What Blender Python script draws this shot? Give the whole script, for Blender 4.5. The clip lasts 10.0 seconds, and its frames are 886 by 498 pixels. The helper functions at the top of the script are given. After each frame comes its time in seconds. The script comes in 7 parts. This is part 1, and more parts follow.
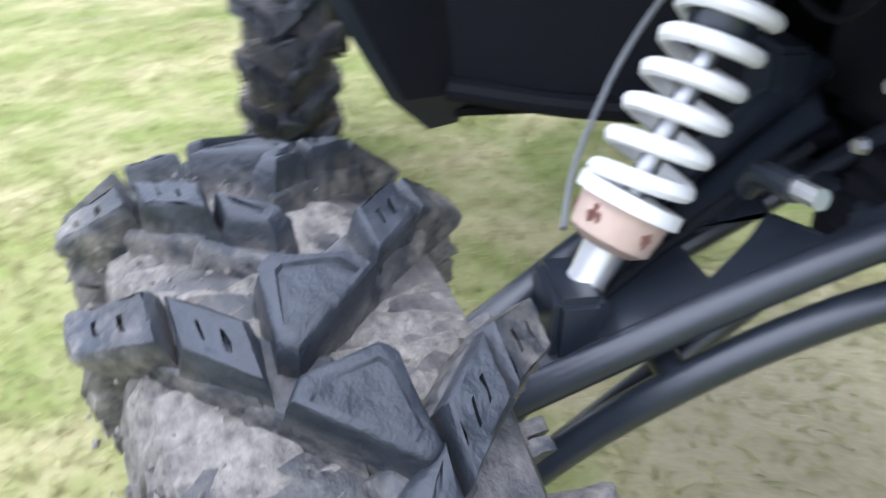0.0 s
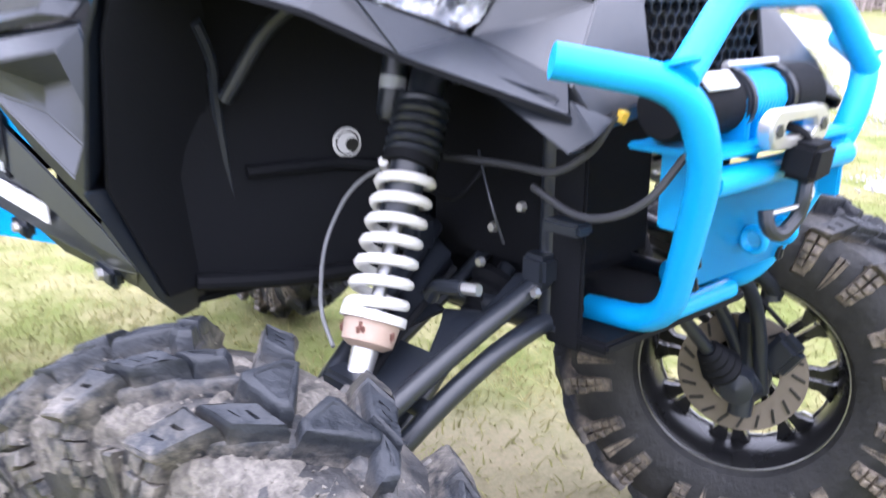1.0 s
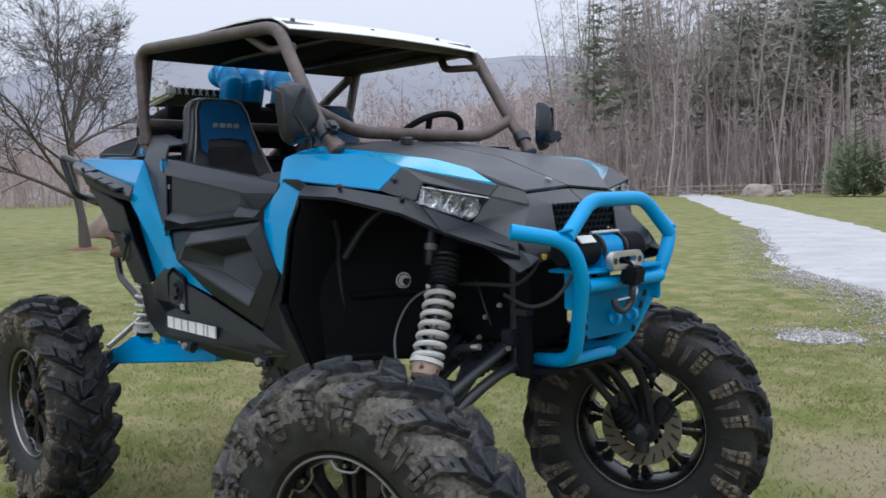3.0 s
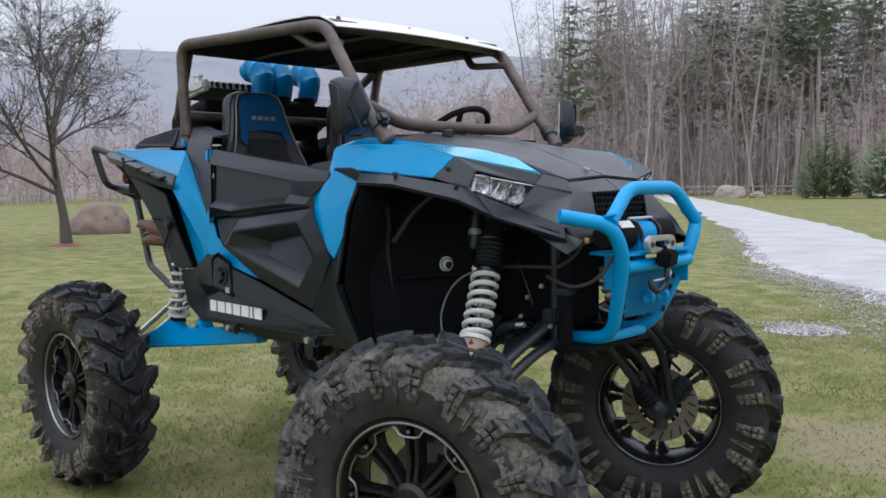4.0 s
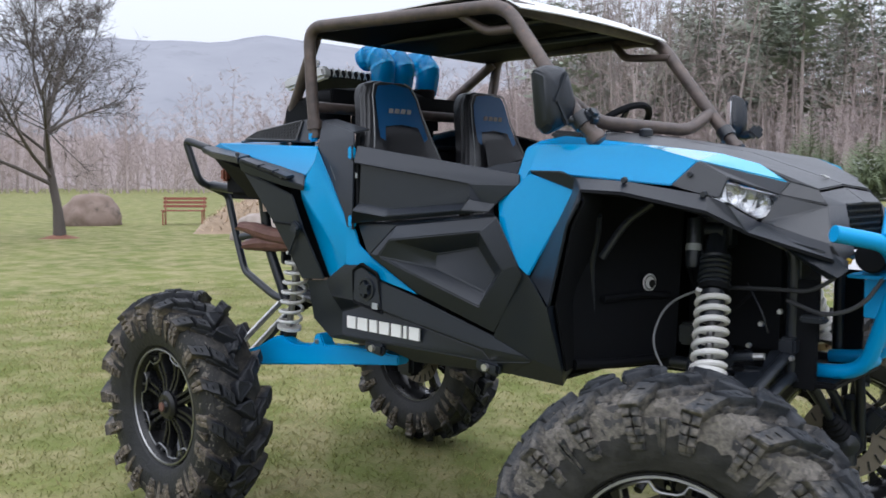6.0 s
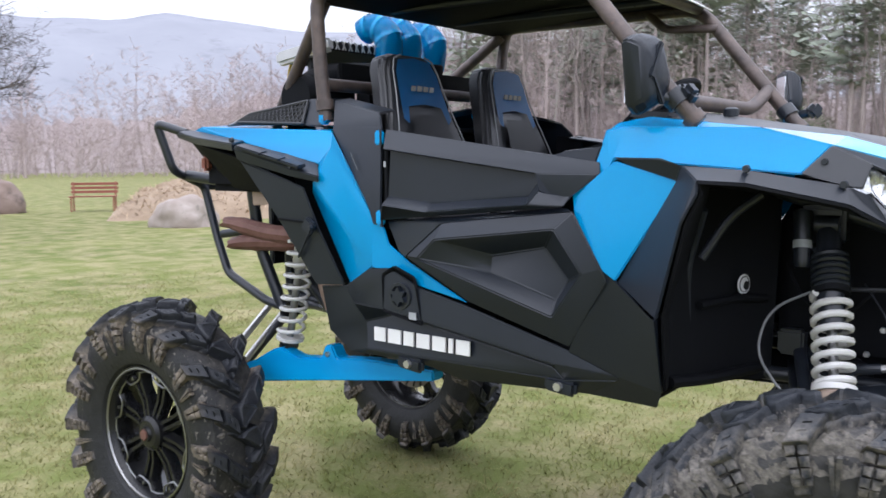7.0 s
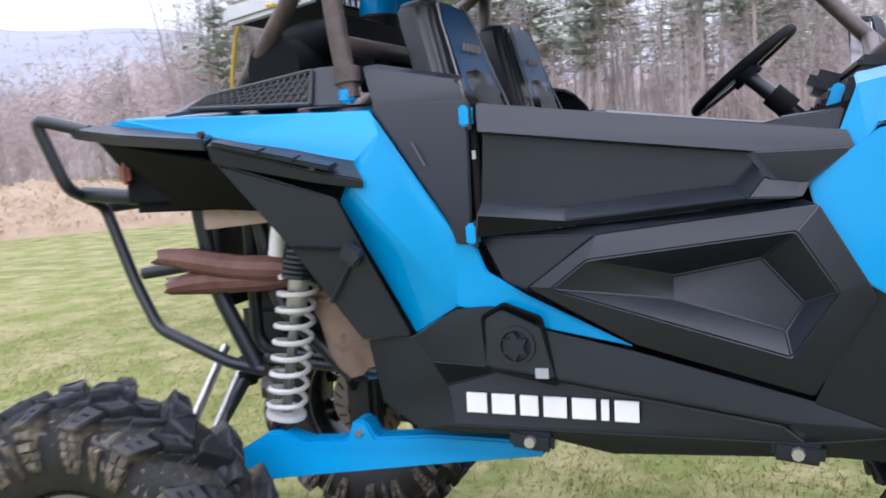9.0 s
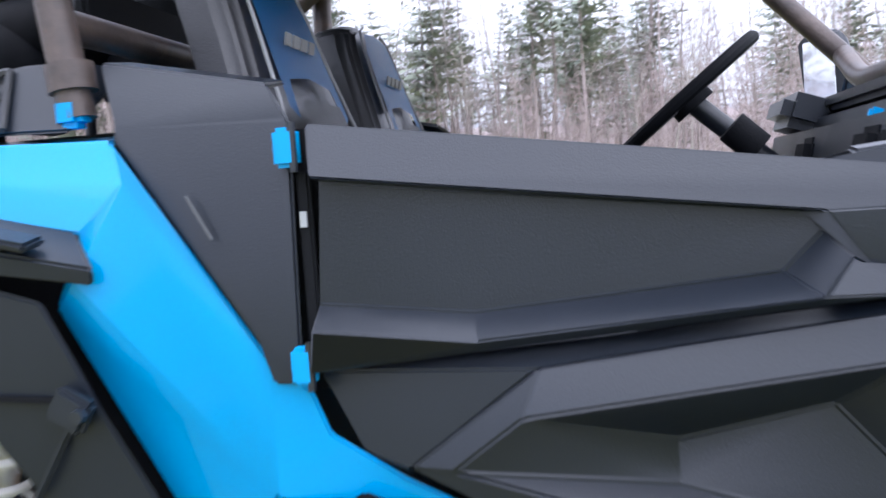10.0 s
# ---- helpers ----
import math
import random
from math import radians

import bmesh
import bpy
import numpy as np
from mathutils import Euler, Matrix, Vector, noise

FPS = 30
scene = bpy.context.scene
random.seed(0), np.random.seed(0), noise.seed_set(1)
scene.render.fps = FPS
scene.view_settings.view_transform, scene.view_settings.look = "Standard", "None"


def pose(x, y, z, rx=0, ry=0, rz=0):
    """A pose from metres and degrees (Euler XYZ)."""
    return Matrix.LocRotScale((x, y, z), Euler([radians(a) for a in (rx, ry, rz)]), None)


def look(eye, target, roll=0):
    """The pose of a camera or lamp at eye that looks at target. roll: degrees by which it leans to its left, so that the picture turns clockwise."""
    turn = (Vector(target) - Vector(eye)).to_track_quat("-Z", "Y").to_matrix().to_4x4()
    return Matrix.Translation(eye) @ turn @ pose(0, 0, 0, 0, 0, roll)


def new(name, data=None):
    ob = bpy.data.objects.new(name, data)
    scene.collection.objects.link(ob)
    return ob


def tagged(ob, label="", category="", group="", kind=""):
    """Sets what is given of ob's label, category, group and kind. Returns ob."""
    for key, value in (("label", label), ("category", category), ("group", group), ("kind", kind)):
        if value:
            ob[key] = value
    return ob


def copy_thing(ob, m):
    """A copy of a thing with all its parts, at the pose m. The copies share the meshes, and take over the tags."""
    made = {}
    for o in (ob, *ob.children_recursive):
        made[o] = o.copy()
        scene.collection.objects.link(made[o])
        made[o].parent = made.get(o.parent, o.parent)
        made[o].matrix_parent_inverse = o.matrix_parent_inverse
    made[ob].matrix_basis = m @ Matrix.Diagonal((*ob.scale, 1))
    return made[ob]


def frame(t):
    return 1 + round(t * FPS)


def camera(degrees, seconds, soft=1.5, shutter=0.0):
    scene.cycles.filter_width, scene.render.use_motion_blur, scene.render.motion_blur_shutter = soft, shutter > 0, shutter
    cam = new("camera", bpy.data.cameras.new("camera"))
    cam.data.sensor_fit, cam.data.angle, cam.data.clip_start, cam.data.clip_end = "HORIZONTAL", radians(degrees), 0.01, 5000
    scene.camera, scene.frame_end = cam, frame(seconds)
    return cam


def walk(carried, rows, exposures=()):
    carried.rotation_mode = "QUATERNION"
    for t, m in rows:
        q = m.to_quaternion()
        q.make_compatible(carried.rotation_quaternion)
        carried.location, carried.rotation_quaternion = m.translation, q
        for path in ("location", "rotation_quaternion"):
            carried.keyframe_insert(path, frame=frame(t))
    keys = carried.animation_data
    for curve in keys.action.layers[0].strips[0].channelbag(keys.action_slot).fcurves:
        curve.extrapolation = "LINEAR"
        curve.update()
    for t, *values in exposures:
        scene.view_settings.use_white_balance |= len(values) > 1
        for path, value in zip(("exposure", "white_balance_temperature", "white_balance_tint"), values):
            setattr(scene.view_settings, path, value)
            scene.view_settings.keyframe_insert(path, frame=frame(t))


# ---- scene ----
cam = camera(53.5, 10.0, soft=1.6, shutter=0.4)
PATH = [
    (0, (2.986, -0.78, 1.275), (1.259, -0.482, 0.303), 1.2),
    (0.1, (2.99, -0.822, 1.279), (1.288, -0.342, 0.338), 1.2),
    (0.3, (3.0, -0.91, 1.297), (1.402, -0.101, 0.405), 1.0),
    (0.5, (3.045, -1.012, 1.349), (1.596, 0.08, 0.508), 1.2),
    (0.7, (3.124, -1.104, 1.374), (1.756, 0.148, 0.626), 0.6),
    (1, (3.313, -1.254, 1.403), (1.878, 0.022, 0.845), 0.2),
    (1.5, (3.589, -1.512, 1.442), (2.142, -0.188, 1.05), -0.6),
    (2, (3.787, -1.849, 1.437), (2.374, -0.468, 1.124), -1.1),
    (2.5, (4.043, -2.067, 1.439), (2.623, -0.672, 1.247), -1.4),
    (3, (4.236, -2.272, 1.46), (2.794, -0.893, 1.315), -1.1),
    (4.5, (4.139, -2.629, 1.415), (2.755, -1.193, 1.266), -0.6),
    (5, (3.922, -2.577, 1.451), (2.49, -1.188, 1.308), -0.4),
    (5.5, (3.661, -2.69, 1.441), (2.251, -1.277, 1.319), 0.2),
    (5.7, (3.566, -2.753, 1.451), (2.17, -1.328, 1.314), 0.1),
    (6.8, (2.907, -2.801, 1.474), (1.674, -1.238, 1.282), 0.2),
    (7, (2.794, -2.736, 1.489), (1.591, -1.152, 1.286), -0.4),
    (7.5, (2.493, -2.812, 1.531), (1.464, -1.111, 1.307), -1.2),
    (8, (2.199, -2.718, 1.544), (1.185, -1.01, 1.31), -1.9),
    (8.5, (1.888, -2.622, 1.526), (0.967, -0.862, 1.294), -1.8),
    (9, (1.604, -2.415, 1.504), (0.866, -0.571, 1.265), -3.9),
    (9.5, (1.47, -1.995, 1.514), (0.909, -0.089, 1.288), -4.3),
    (10, (1.336, -1.604, 1.499), (0.939, 0.351, 1.361), -4.2),
]
EXPOSURES = [(0, 1.52, 5820, 14), (0.5, 1.98, 6020, 20), (1, 1.82, 6050, 23), (1.5, 1.29, 6100, 21), (2, 0.67, 6050, 16), (2.5, 0.19, 6120, 13),
             (3, -0.14, 6280, 10), (5, -0.05, 6380, 11), (5.7, 0.05, 6380, 11), (7, 0.52, 6300, 14), (8, 0.57, 6270, 16), (9, 0.72, 6200, 17), (10, 1.02, 6020, 17)]
walk(cam, [(t, look(eye, target, roll)) for t, eye, target, roll in PATH], EXPOSURES)

# ---- light: an overcast spring day ----
world = bpy.data.worlds.new("overcast_sky")
scene.world = world
world.use_nodes = True
wt = world.node_tree
wt.nodes.clear()
w_out = wt.nodes.new("ShaderNodeOutputWorld")
w_bg = wt.nodes.new("ShaderNodeBackground")
w_sky = wt.nodes.new("ShaderNodeTexSky")
w_sky.sky_type = "NISHITA"
w_sky.sun_disc = False
w_sky.sun_elevation = radians(70)
w_sky.sun_rotation = radians(120)
w_sky.dust_density = 4.0
w_hsv = wt.nodes.new("ShaderNodeHueSaturation")
w_hsv.inputs["Saturation"].default_value = 0.15
w_mix = wt.nodes.new("ShaderNodeMix")
w_mix.data_type = "RGBA"
w_mix.inputs["Factor"].default_value = 0.8
w_mix.inputs["B"].default_value = (8.2, 8.8, 10.2, 1)
wt.links.new(w_sky.outputs["Color"], w_hsv.inputs["Color"])
wt.links.new(w_hsv.outputs["Color"], w_mix.inputs["A"])
w_dir = wt.nodes.new("ShaderNodeTexCoord")
w_sep = wt.nodes.new("ShaderNodeSeparateXYZ")
w_up = wt.nodes.new("ShaderNodeMapRange")
w_up.inputs["To Min"].default_value, w_up.inputs["To Max"].default_value = 1.12, 2.1
w_mul = wt.nodes.new("ShaderNodeVectorMath")
w_mul.operation = "SCALE"
wt.links.new(w_dir.outputs["Generated"], w_sep.inputs["Vector"])
wt.links.new(w_sep.outputs["Z"], w_up.inputs["Value"])
wt.links.new(w_mix.outputs["Result"], w_mul.inputs[0])
wt.links.new(w_up.outputs["Result"], w_mul.inputs["Scale"])
wt.links.new(w_mul.outputs["Vector"], w_bg.inputs["Color"])
w_bg.inputs["Strength"].default_value = 0.089
wt.links.new(w_bg.outputs["Background"], w_out.inputs["Surface"])
sun = new("sun", bpy.data.lights.new("sun", "SUN"))
sun.data.energy = 1.2
sun.data.angle = radians(110)
sun.data.color = (1.0, 0.985, 0.97)
sun.matrix_world = look((6, -8, 30), (0, 0, 0))


# ---- materials ----
def material(name, base, rough=0.5, metal=0.0, second=None, scale=6.0, amount=0.5, grain=180.0, bump=0.15,
             third=None, third_scale=2.0, third_at=0.6, coat=0.0, spec=0.5, stretch=(1, 1, 1), rough_var=0.12, per_object=0.0, per_island=0.0):
    """A surface with two scales of variation: wide patches (base to second, third as stains) and fine grain in the relief."""
    m = bpy.data.materials.new(name)
    m.use_nodes = True
    nt = m.node_tree
    b = nt.nodes["Principled BSDF"]
    tc = nt.nodes.new("ShaderNodeTexCoord")
    mp = nt.nodes.new("ShaderNodeMapping")
    mp.inputs["Scale"].default_value = stretch
    nt.links.new(tc.outputs["Object"], mp.inputs["Vector"])

    def noise_at(s, detail=5.0, rgh=0.6):
        n = nt.nodes.new("ShaderNodeTexNoise")
        n.inputs["Scale"].default_value = s
        n.inputs["Detail"].default_value = detail
        n.inputs["Roughness"].default_value = rgh
        nt.links.new(mp.outputs["Vector"], n.inputs["Vector"])
        return n

    def ramp(src, lo, hi):
        r = nt.nodes.new("ShaderNodeMapRange")
        r.inputs["From Min"].default_value, r.inputs["From Max"].default_value = lo, hi
        nt.links.new(src, r.inputs["Value"])
        return r.outputs["Result"]

    def mixed(fac, a, bcol):
        x = nt.nodes.new("ShaderNodeMix")
        x.data_type = "RGBA"
        if isinstance(fac, float):
            x.inputs["Factor"].default_value = fac
        else:
            nt.links.new(fac, x.inputs["Factor"])
        for key, v in (("A", a), ("B", bcol)):
            if isinstance(v, tuple):
                x.inputs[key].default_value = (*v, 1)
            else:
                nt.links.new(v, x.inputs[key])
        return x.outputs["Result"]

    wide = noise_at(scale)
    second = second or tuple(min(1, c * 1.35 + 0.004) for c in base)
    f = nt.nodes.new("ShaderNodeMath")
    f.operation = "MULTIPLY"
    f.inputs[1].default_value = amount
    nt.links.new(ramp(wide.outputs["Fac"], 0.3, 0.7), f.inputs[0])
    col = mixed(f.outputs[0], base, second)
    if third:
        st = noise_at(third_scale, 8.0, 0.7)
        col = mixed(ramp(st.outputs["Fac"], third_at, third_at + 0.12), col, third)
    if per_object or per_island:
        if per_object:
            src = nt.nodes.new("ShaderNodeObjectInfo").outputs["Random"]
        else:
            src = nt.nodes.new("ShaderNodeNewGeometry").outputs["Random Per Island"]
        v = nt.nodes.new("ShaderNodeHueSaturation")
        nt.links.new(col, v.inputs["Color"])
        rr = nt.nodes.new("ShaderNodeMapRange")
        k = per_object or per_island
        rr.inputs["To Min"].default_value, rr.inputs["To Max"].default_value = 1 - k, 1 + k
        nt.links.new(src, rr.inputs["Value"])
        nt.links.new(rr.outputs["Result"], v.inputs["Value"])
        col = v.outputs["Color"]
    if isinstance(col, tuple):
        b.inputs["Base Color"].default_value = (*col, 1)
    else:
        nt.links.new(col, b.inputs["Base Color"])
    fine = noise_at(grain, 3.0)
    rv = nt.nodes.new("ShaderNodeMapRange")
    rv.inputs["To Min"].default_value = max(0.02, rough - rough_var)
    rv.inputs["To Max"].default_value = min(1.0, rough + rough_var)
    nt.links.new(wide.outputs["Fac"], rv.inputs["Value"])
    nt.links.new(rv.outputs["Result"], b.inputs["Roughness"])
    b.inputs["Metallic"].default_value = metal
    b.inputs["Coat Weight"].default_value = coat
    b.inputs["Coat Roughness"].default_value = 0.08
    b.inputs["Specular IOR Level"].default_value = spec
    if bump:
        bp = nt.nodes.new("ShaderNodeBump")
        bp.inputs["Strength"].default_value = bump
        bp.inputs["Distance"].default_value = 0.004
        nt.links.new(fine.outputs["Fac"], bp.inputs["Height"])
        nt.links.new(bp.outputs["Normal"], b.inputs["Normal"])
    return m


PLASTIC = material("black_moulded_plastic", (0.0082, 0.0118, 0.0182), 0.36, second=(0.0132, 0.0176, 0.0262), scale=3, amount=0.8, grain=420, bump=0.12, spec=0.45,
                   third=(0.023, 0.028, 0.036), third_scale=5, third_at=0.66)
LINER = material("dull_black_liner", (0.0045, 0.0052, 0.0070), 0.7, second=(0.009, 0.010, 0.0125), scale=4, grain=200, bump=0.2, spec=0.14)
BLUE = material("blue_paint", (0.0, 0.272, 0.585), 0.34, second=(0.0, 0.305, 0.645), scale=2.5, amount=0.6, grain=260, bump=0.03, coat=0.55, spec=0.06,
                third=(0.0, 0.255, 0.55), third_scale=3, third_at=0.68)
# the fender's blue for the hood stripe, lightened to hold the sky's reflection
SHEENBLUE = material("blue_paint_sky_sheen", (0.03, 0.40, 0.66), 0.22, second=(0.05, 0.44, 0.70), scale=6, amount=0.8, grain=260, bump=0.05, coat=1.0, spec=0.5)
BLUETUBE = material("blue_powder_coat", (0.0, 0.29, 0.63), 0.36, second=(0.0, 0.33, 0.70), scale=5, grain=300, bump=0.05, coat=0.0, spec=0.3)
CAGE = material("weathered_brown_steel_tube", (0.050, 0.040, 0.038), 0.46, metal=0.2, second=(0.125, 0.094, 0.082), scale=16, amount=1.0, grain=120, bump=0.25,
                third=(0.15, 0.085, 0.06), third_scale=22, third_at=0.60)
BLACKSTEEL = material("satin_black_steel", (0.012, 0.0155, 0.022), 0.32, second=(0.024, 0.028, 0.036), scale=7, grain=160, bump=0.08,
                      third=(0.07, 0.062, 0.05), third_scale=9, third_at=0.68)
def tyre_material(name, base, dusty, mud, mud_from, mud_to, cover, blotch=9, soft=0.14):
    """Black rubber under grey dust, with tan mud kept in the hollows of the tread, between two radii of the wheel."""
    m = material(name, base, 0.52, second=dusty, scale=22, amount=0.9, grain=60, bump=0.9, spec=0.35)
    nt = m.node_tree
    b = nt.nodes["Principled BSDF"]
    tc = nt.nodes.new("ShaderNodeTexCoord")
    flat = nt.nodes.new("ShaderNodeVectorMath")
    flat.operation = "MULTIPLY"
    flat.inputs[1].default_value = (1, 0, 1)
    nt.links.new(tc.outputs["Object"], flat.inputs[0])
    size = nt.nodes.new("ShaderNodeVectorMath")
    size.operation = "LENGTH"
    nt.links.new(flat.outputs[0], size.inputs[0])

    def span(src, lo, hi):
        r = nt.nodes.new("ShaderNodeMapRange")
        r.inputs["From Min"].default_value, r.inputs["From Max"].default_value = lo, hi
        nt.links.new(src, r.inputs["Value"])
        return r.outputs["Result"]

    def times(p, q):
        r = nt.nodes.new("ShaderNodeMath")
        r.operation = "MULTIPLY"
        nt.links.new(p, r.inputs[0])
        nt.links.new(q, r.inputs[1])
        return r.outputs[0]

    def blot(s, lo, hi):
        n = nt.nodes.new("ShaderNodeTexNoise")
        n.inputs["Scale"].default_value, n.inputs["Detail"].default_value, n.inputs["Roughness"].default_value = s, 8.0, 0.72
        nt.links.new(tc.outputs["Object"], n.inputs["Vector"])
        return span(n.outputs["Fac"], lo, hi)

    where = times(times(span(size.outputs["Value"], mud_to, mud_to - 0.03), span(size.outputs["Value"], mud_from, mud_from + 0.03)), blot(blotch, cover, cover + soft))
    x = nt.nodes.new("ShaderNodeMix")
    x.data_type = "RGBA"
    nt.links.new(where, x.inputs["Factor"])
    nt.links.new(b.inputs["Base Color"].links[0].from_socket, x.inputs["A"])
    y = nt.nodes.new("ShaderNodeMix")
    y.data_type = "RGBA"
    nt.links.new(blot(45, 0.35, 0.65), y.inputs["Factor"])
    y.inputs["A"].default_value = (*mud, 1)
    y.inputs["B"].default_value = (*(c * 1.7 for c in mud), 1)
    nt.links.new(y.outputs["Result"], x.inputs["B"])
    nt.links.new(x.outputs["Result"], b.inputs["Base Color"])
    return m


RUBBER = tyre_material("muddy_tyre_rubber", (0.014, 0.015, 0.017), (0.046, 0.045, 0.046), (0.110, 0.100, 0.088), 0.375, 0.60, 0.45, 16, 0.3)
CLEANRUBBER = tyre_material("black_tyre_rubber", (0.011, 0.012, 0.0135), (0.026, 0.026, 0.027), (0.060, 0.054, 0.047), 0.40, 0.60, 0.46, 24, 0.3)
CLEANLUG = tyre_material("black_tread_rubber", (0.009, 0.0105, 0.014), (0.020, 0.0225, 0.028), (0.150, 0.125, 0.095), 0.30, 0.446, 0.33, 34, 0.3)
LUG = tyre_material("worn_tread_rubber", (0.008, 0.0105, 0.0145), (0.027, 0.031, 0.038), (0.115, 0.104, 0.090), 0.30, 0.472, 0.40, 40, 0.25)
MUD = material("dried_mud", (0.072, 0.068, 0.063), 0.95, second=(0.205, 0.188, 0.164), scale=85, amount=1.0, grain=150, bump=1.0, spec=0.15)
RIM = material("gloss_black_alloy", (0.007, 0.0075, 0.009), 0.28, metal=0.0, second=(0.016, 0.016, 0.017), scale=8, grain=120, bump=0.05, coat=0.1, spec=0.35)
MACHINED = material("machined_aluminium", (0.33, 0.33, 0.33), 0.36, metal=1.0, second=(0.27, 0.27, 0.27), scale=20, grain=300, bump=0.03)
SILVER = material("dull_aluminium", (0.62, 0.62, 0.61), 0.38, metal=0.9, second=(0.45, 0.44, 0.43), scale=12, grain=200, bump=0.08)
SPRING = material("white_spring_enamel", (0.66, 0.66, 0.64), 0.38, second=(0.52, 0.50, 0.47), scale=14, grain=200, bump=0.05,
                  third=(0.30, 0.25, 0.2), third_scale=25, third_at=0.7)
DISC = material("tan_dusty_brake_steel", (0.155, 0.135, 0.110), 0.5, metal=0.3, second=(0.23, 0.20, 0.165), scale=18, grain=120, bump=0.25)
HOSE = material("grey_black_hose_rubber", (0.030, 0.032, 0.037), 0.55, second=(0.045, 0.047, 0.052), scale=10, grain=200, bump=0.1)
RUST = material("rust_brown_pipe", (0.125, 0.052, 0.040), 0.55, metal=0.1, second=(0.21, 0.105, 0.085), scale=14, amount=1.0, grain=90, bump=0.3,
                third=(0.07, 0.03, 0.022), third_scale=8, third_at=0.6)
CUP = material("muddy_tan_casting", (0.36, 0.26, 0.20), 0.65, second=(0.48, 0.38, 0.31), scale=18, grain=110, bump=0.3, third=(0.2, 0.11, 0.07), third_scale=20, third_at=0.6)
SEATCLOTH = material("black_seat_vinyl", (0.018, 0.019, 0.022), 0.38, second=(0.034, 0.034, 0.036), scale=6, grain=350, bump=0.25)
SEATBLUE = material("blue_seat_vinyl", (0.005, 0.11, 0.29), 0.42, second=(0.01, 0.14, 0.34), scale=6, grain=350, bump=0.2)
PIPING = material("grey_piping", (0.17, 0.175, 0.18), 0.5, scale=20, grain=300, bump=0.1)
WHITE = material("white_decal", (0.80, 0.80, 0.80), 0.4, second=(0.68, 0.68, 0.68), scale=12, grain=250, bump=0.02)
DECALGREY = material("grey_decal", (0.32, 0.34, 0.36), 0.45, second=(0.4, 0.42, 0.44), scale=12, grain=250, bump=0.02)
SCUFF = material("scuffed_plastic", (0.085, 0.090, 0.098), 0.6, scale=40, grain=300, bump=0.05)
# black of printed marks, and of the shade in slots and behind the vent mesh
DECALSHADEBLACK = material("black_decal_and_opening_shade", (0.012, 0.012, 0.012), 0.45, scale=12, grain=250, bump=0.02)
YELLOW = material("yellow_hose_plastic", (0.62, 0.40, 0.03), 0.45, second=(0.5, 0.33, 0.05), scale=12, grain=250, bump=0.05)
TAN = material("tan_mud_caked_cover", (0.17, 0.115, 0.08), 0.85, second=(0.27, 0.19, 0.14), scale=9, amount=1.0, grain=60, bump=0.6, third=(0.08, 0.05, 0.04), third_scale=7, third_at=0.6)
ROOFMETAL = material("pale_aluminium_sheet", (0.80, 0.80, 0.80), 0.4, metal=0.3, second=(0.7, 0.7, 0.7), scale=4, grain=150, bump=0.04)
HOODBLACK = material("satin_black_hood", (0.019, 0.023, 0.031), 0.36, second=(0.048, 0.049, 0.052), scale=4, amount=0.8, grain=420, bump=0.12, spec=0.6,
                     third=(0.08, 0.078, 0.074), third_scale=6, third_at=0.64)
STONE = material("pale_granite_boulder", (0.27, 0.22, 0.19), 0.85, second=(0.38, 0.33, 0.30), scale=3, amount=1.0, grain=30, bump=0.8, third=(0.13, 0.12, 0.10), third_scale=2.2, third_at=0.58)
BROWNSTONE = material("brown_granite_boulder", (0.17, 0.118, 0.095), 0.85, second=(0.27, 0.205, 0.175), scale=2.2, amount=1.0, grain=26, bump=0.8, third=(0.09, 0.07, 0.06), third_scale=1.6, third_at=0.55)
BARK = material("grey_brown_bark", (0.062, 0.052, 0.048), 0.9, second=(0.115, 0.098, 0.09), scale=4, amount=1.0, grain=24, bump=0.8, stretch=(1, 1, 0.25), per_island=0.25)
# FARBARK, TWIG and NEEDLEFAR are lightened: the haze over the woods is in their colours
FARBARK = material("far_bark_haze_tint", (0.255, 0.212, 0.202), 0.95, second=(0.385, 0.330, 0.315), scale=0.35, amount=1.0, grain=6, bump=0.3, stretch=(1, 1, 0.3), per_island=0.3)
PALEBARK = material("pale_grey_bark", (0.34, 0.31, 0.28), 0.9, second=(0.44, 0.41, 0.37), scale=0.8, amount=1.0, grain=6, bump=0.2, stretch=(1, 1, 0.3), per_island=0.3)
TWIG = material("far_twigs_haze_tint", (0.365, 0.295, 0.288), 0.95, second=(0.455, 0.380, 0.376), scale=0.08, amount=1.0, grain=5, bump=0.0, per_island=0.35)
NEEDLE = material("pine_needles", (0.165, 0.205, 0.12), 0.75, second=(0.225, 0.265, 0.165), scale=0.6, amount=1.0, grain=12, bump=0.0, spec=0.2, per_island=0.15)
NEEDLEFAR = material("far_needles_haze_tint", (0.235, 0.268, 0.212), 0.9, second=(0.295, 0.328, 0.262), scale=0.4, amount=1.0, grain=12, bump=0.0, per_island=0.2)
GRAVEL = material("pale_gravel", (0.38, 0.375, 0.38), 0.9, second=(0.52, 0.515, 0.525), scale=0.9, amount=1.0, grain=28, bump=0.9, third=(0.28, 0.265, 0.245), third_scale=4, third_at=0.57)
PEBBLE = material("pale_pebbles", (0.26, 0.24, 0.22), 0.85, second=(0.42, 0.41, 0.40), scale=9, amount=1.0, grain=60, bump=0.4, per_island=0.35)
STRAWSTALK = material("straw_stalks", (0.30, 0.205, 0.13), 0.9, second=(0.48, 0.37, 0.25), scale=2, amount=1.0, grain=20, bump=0.0, per_island=0.4)
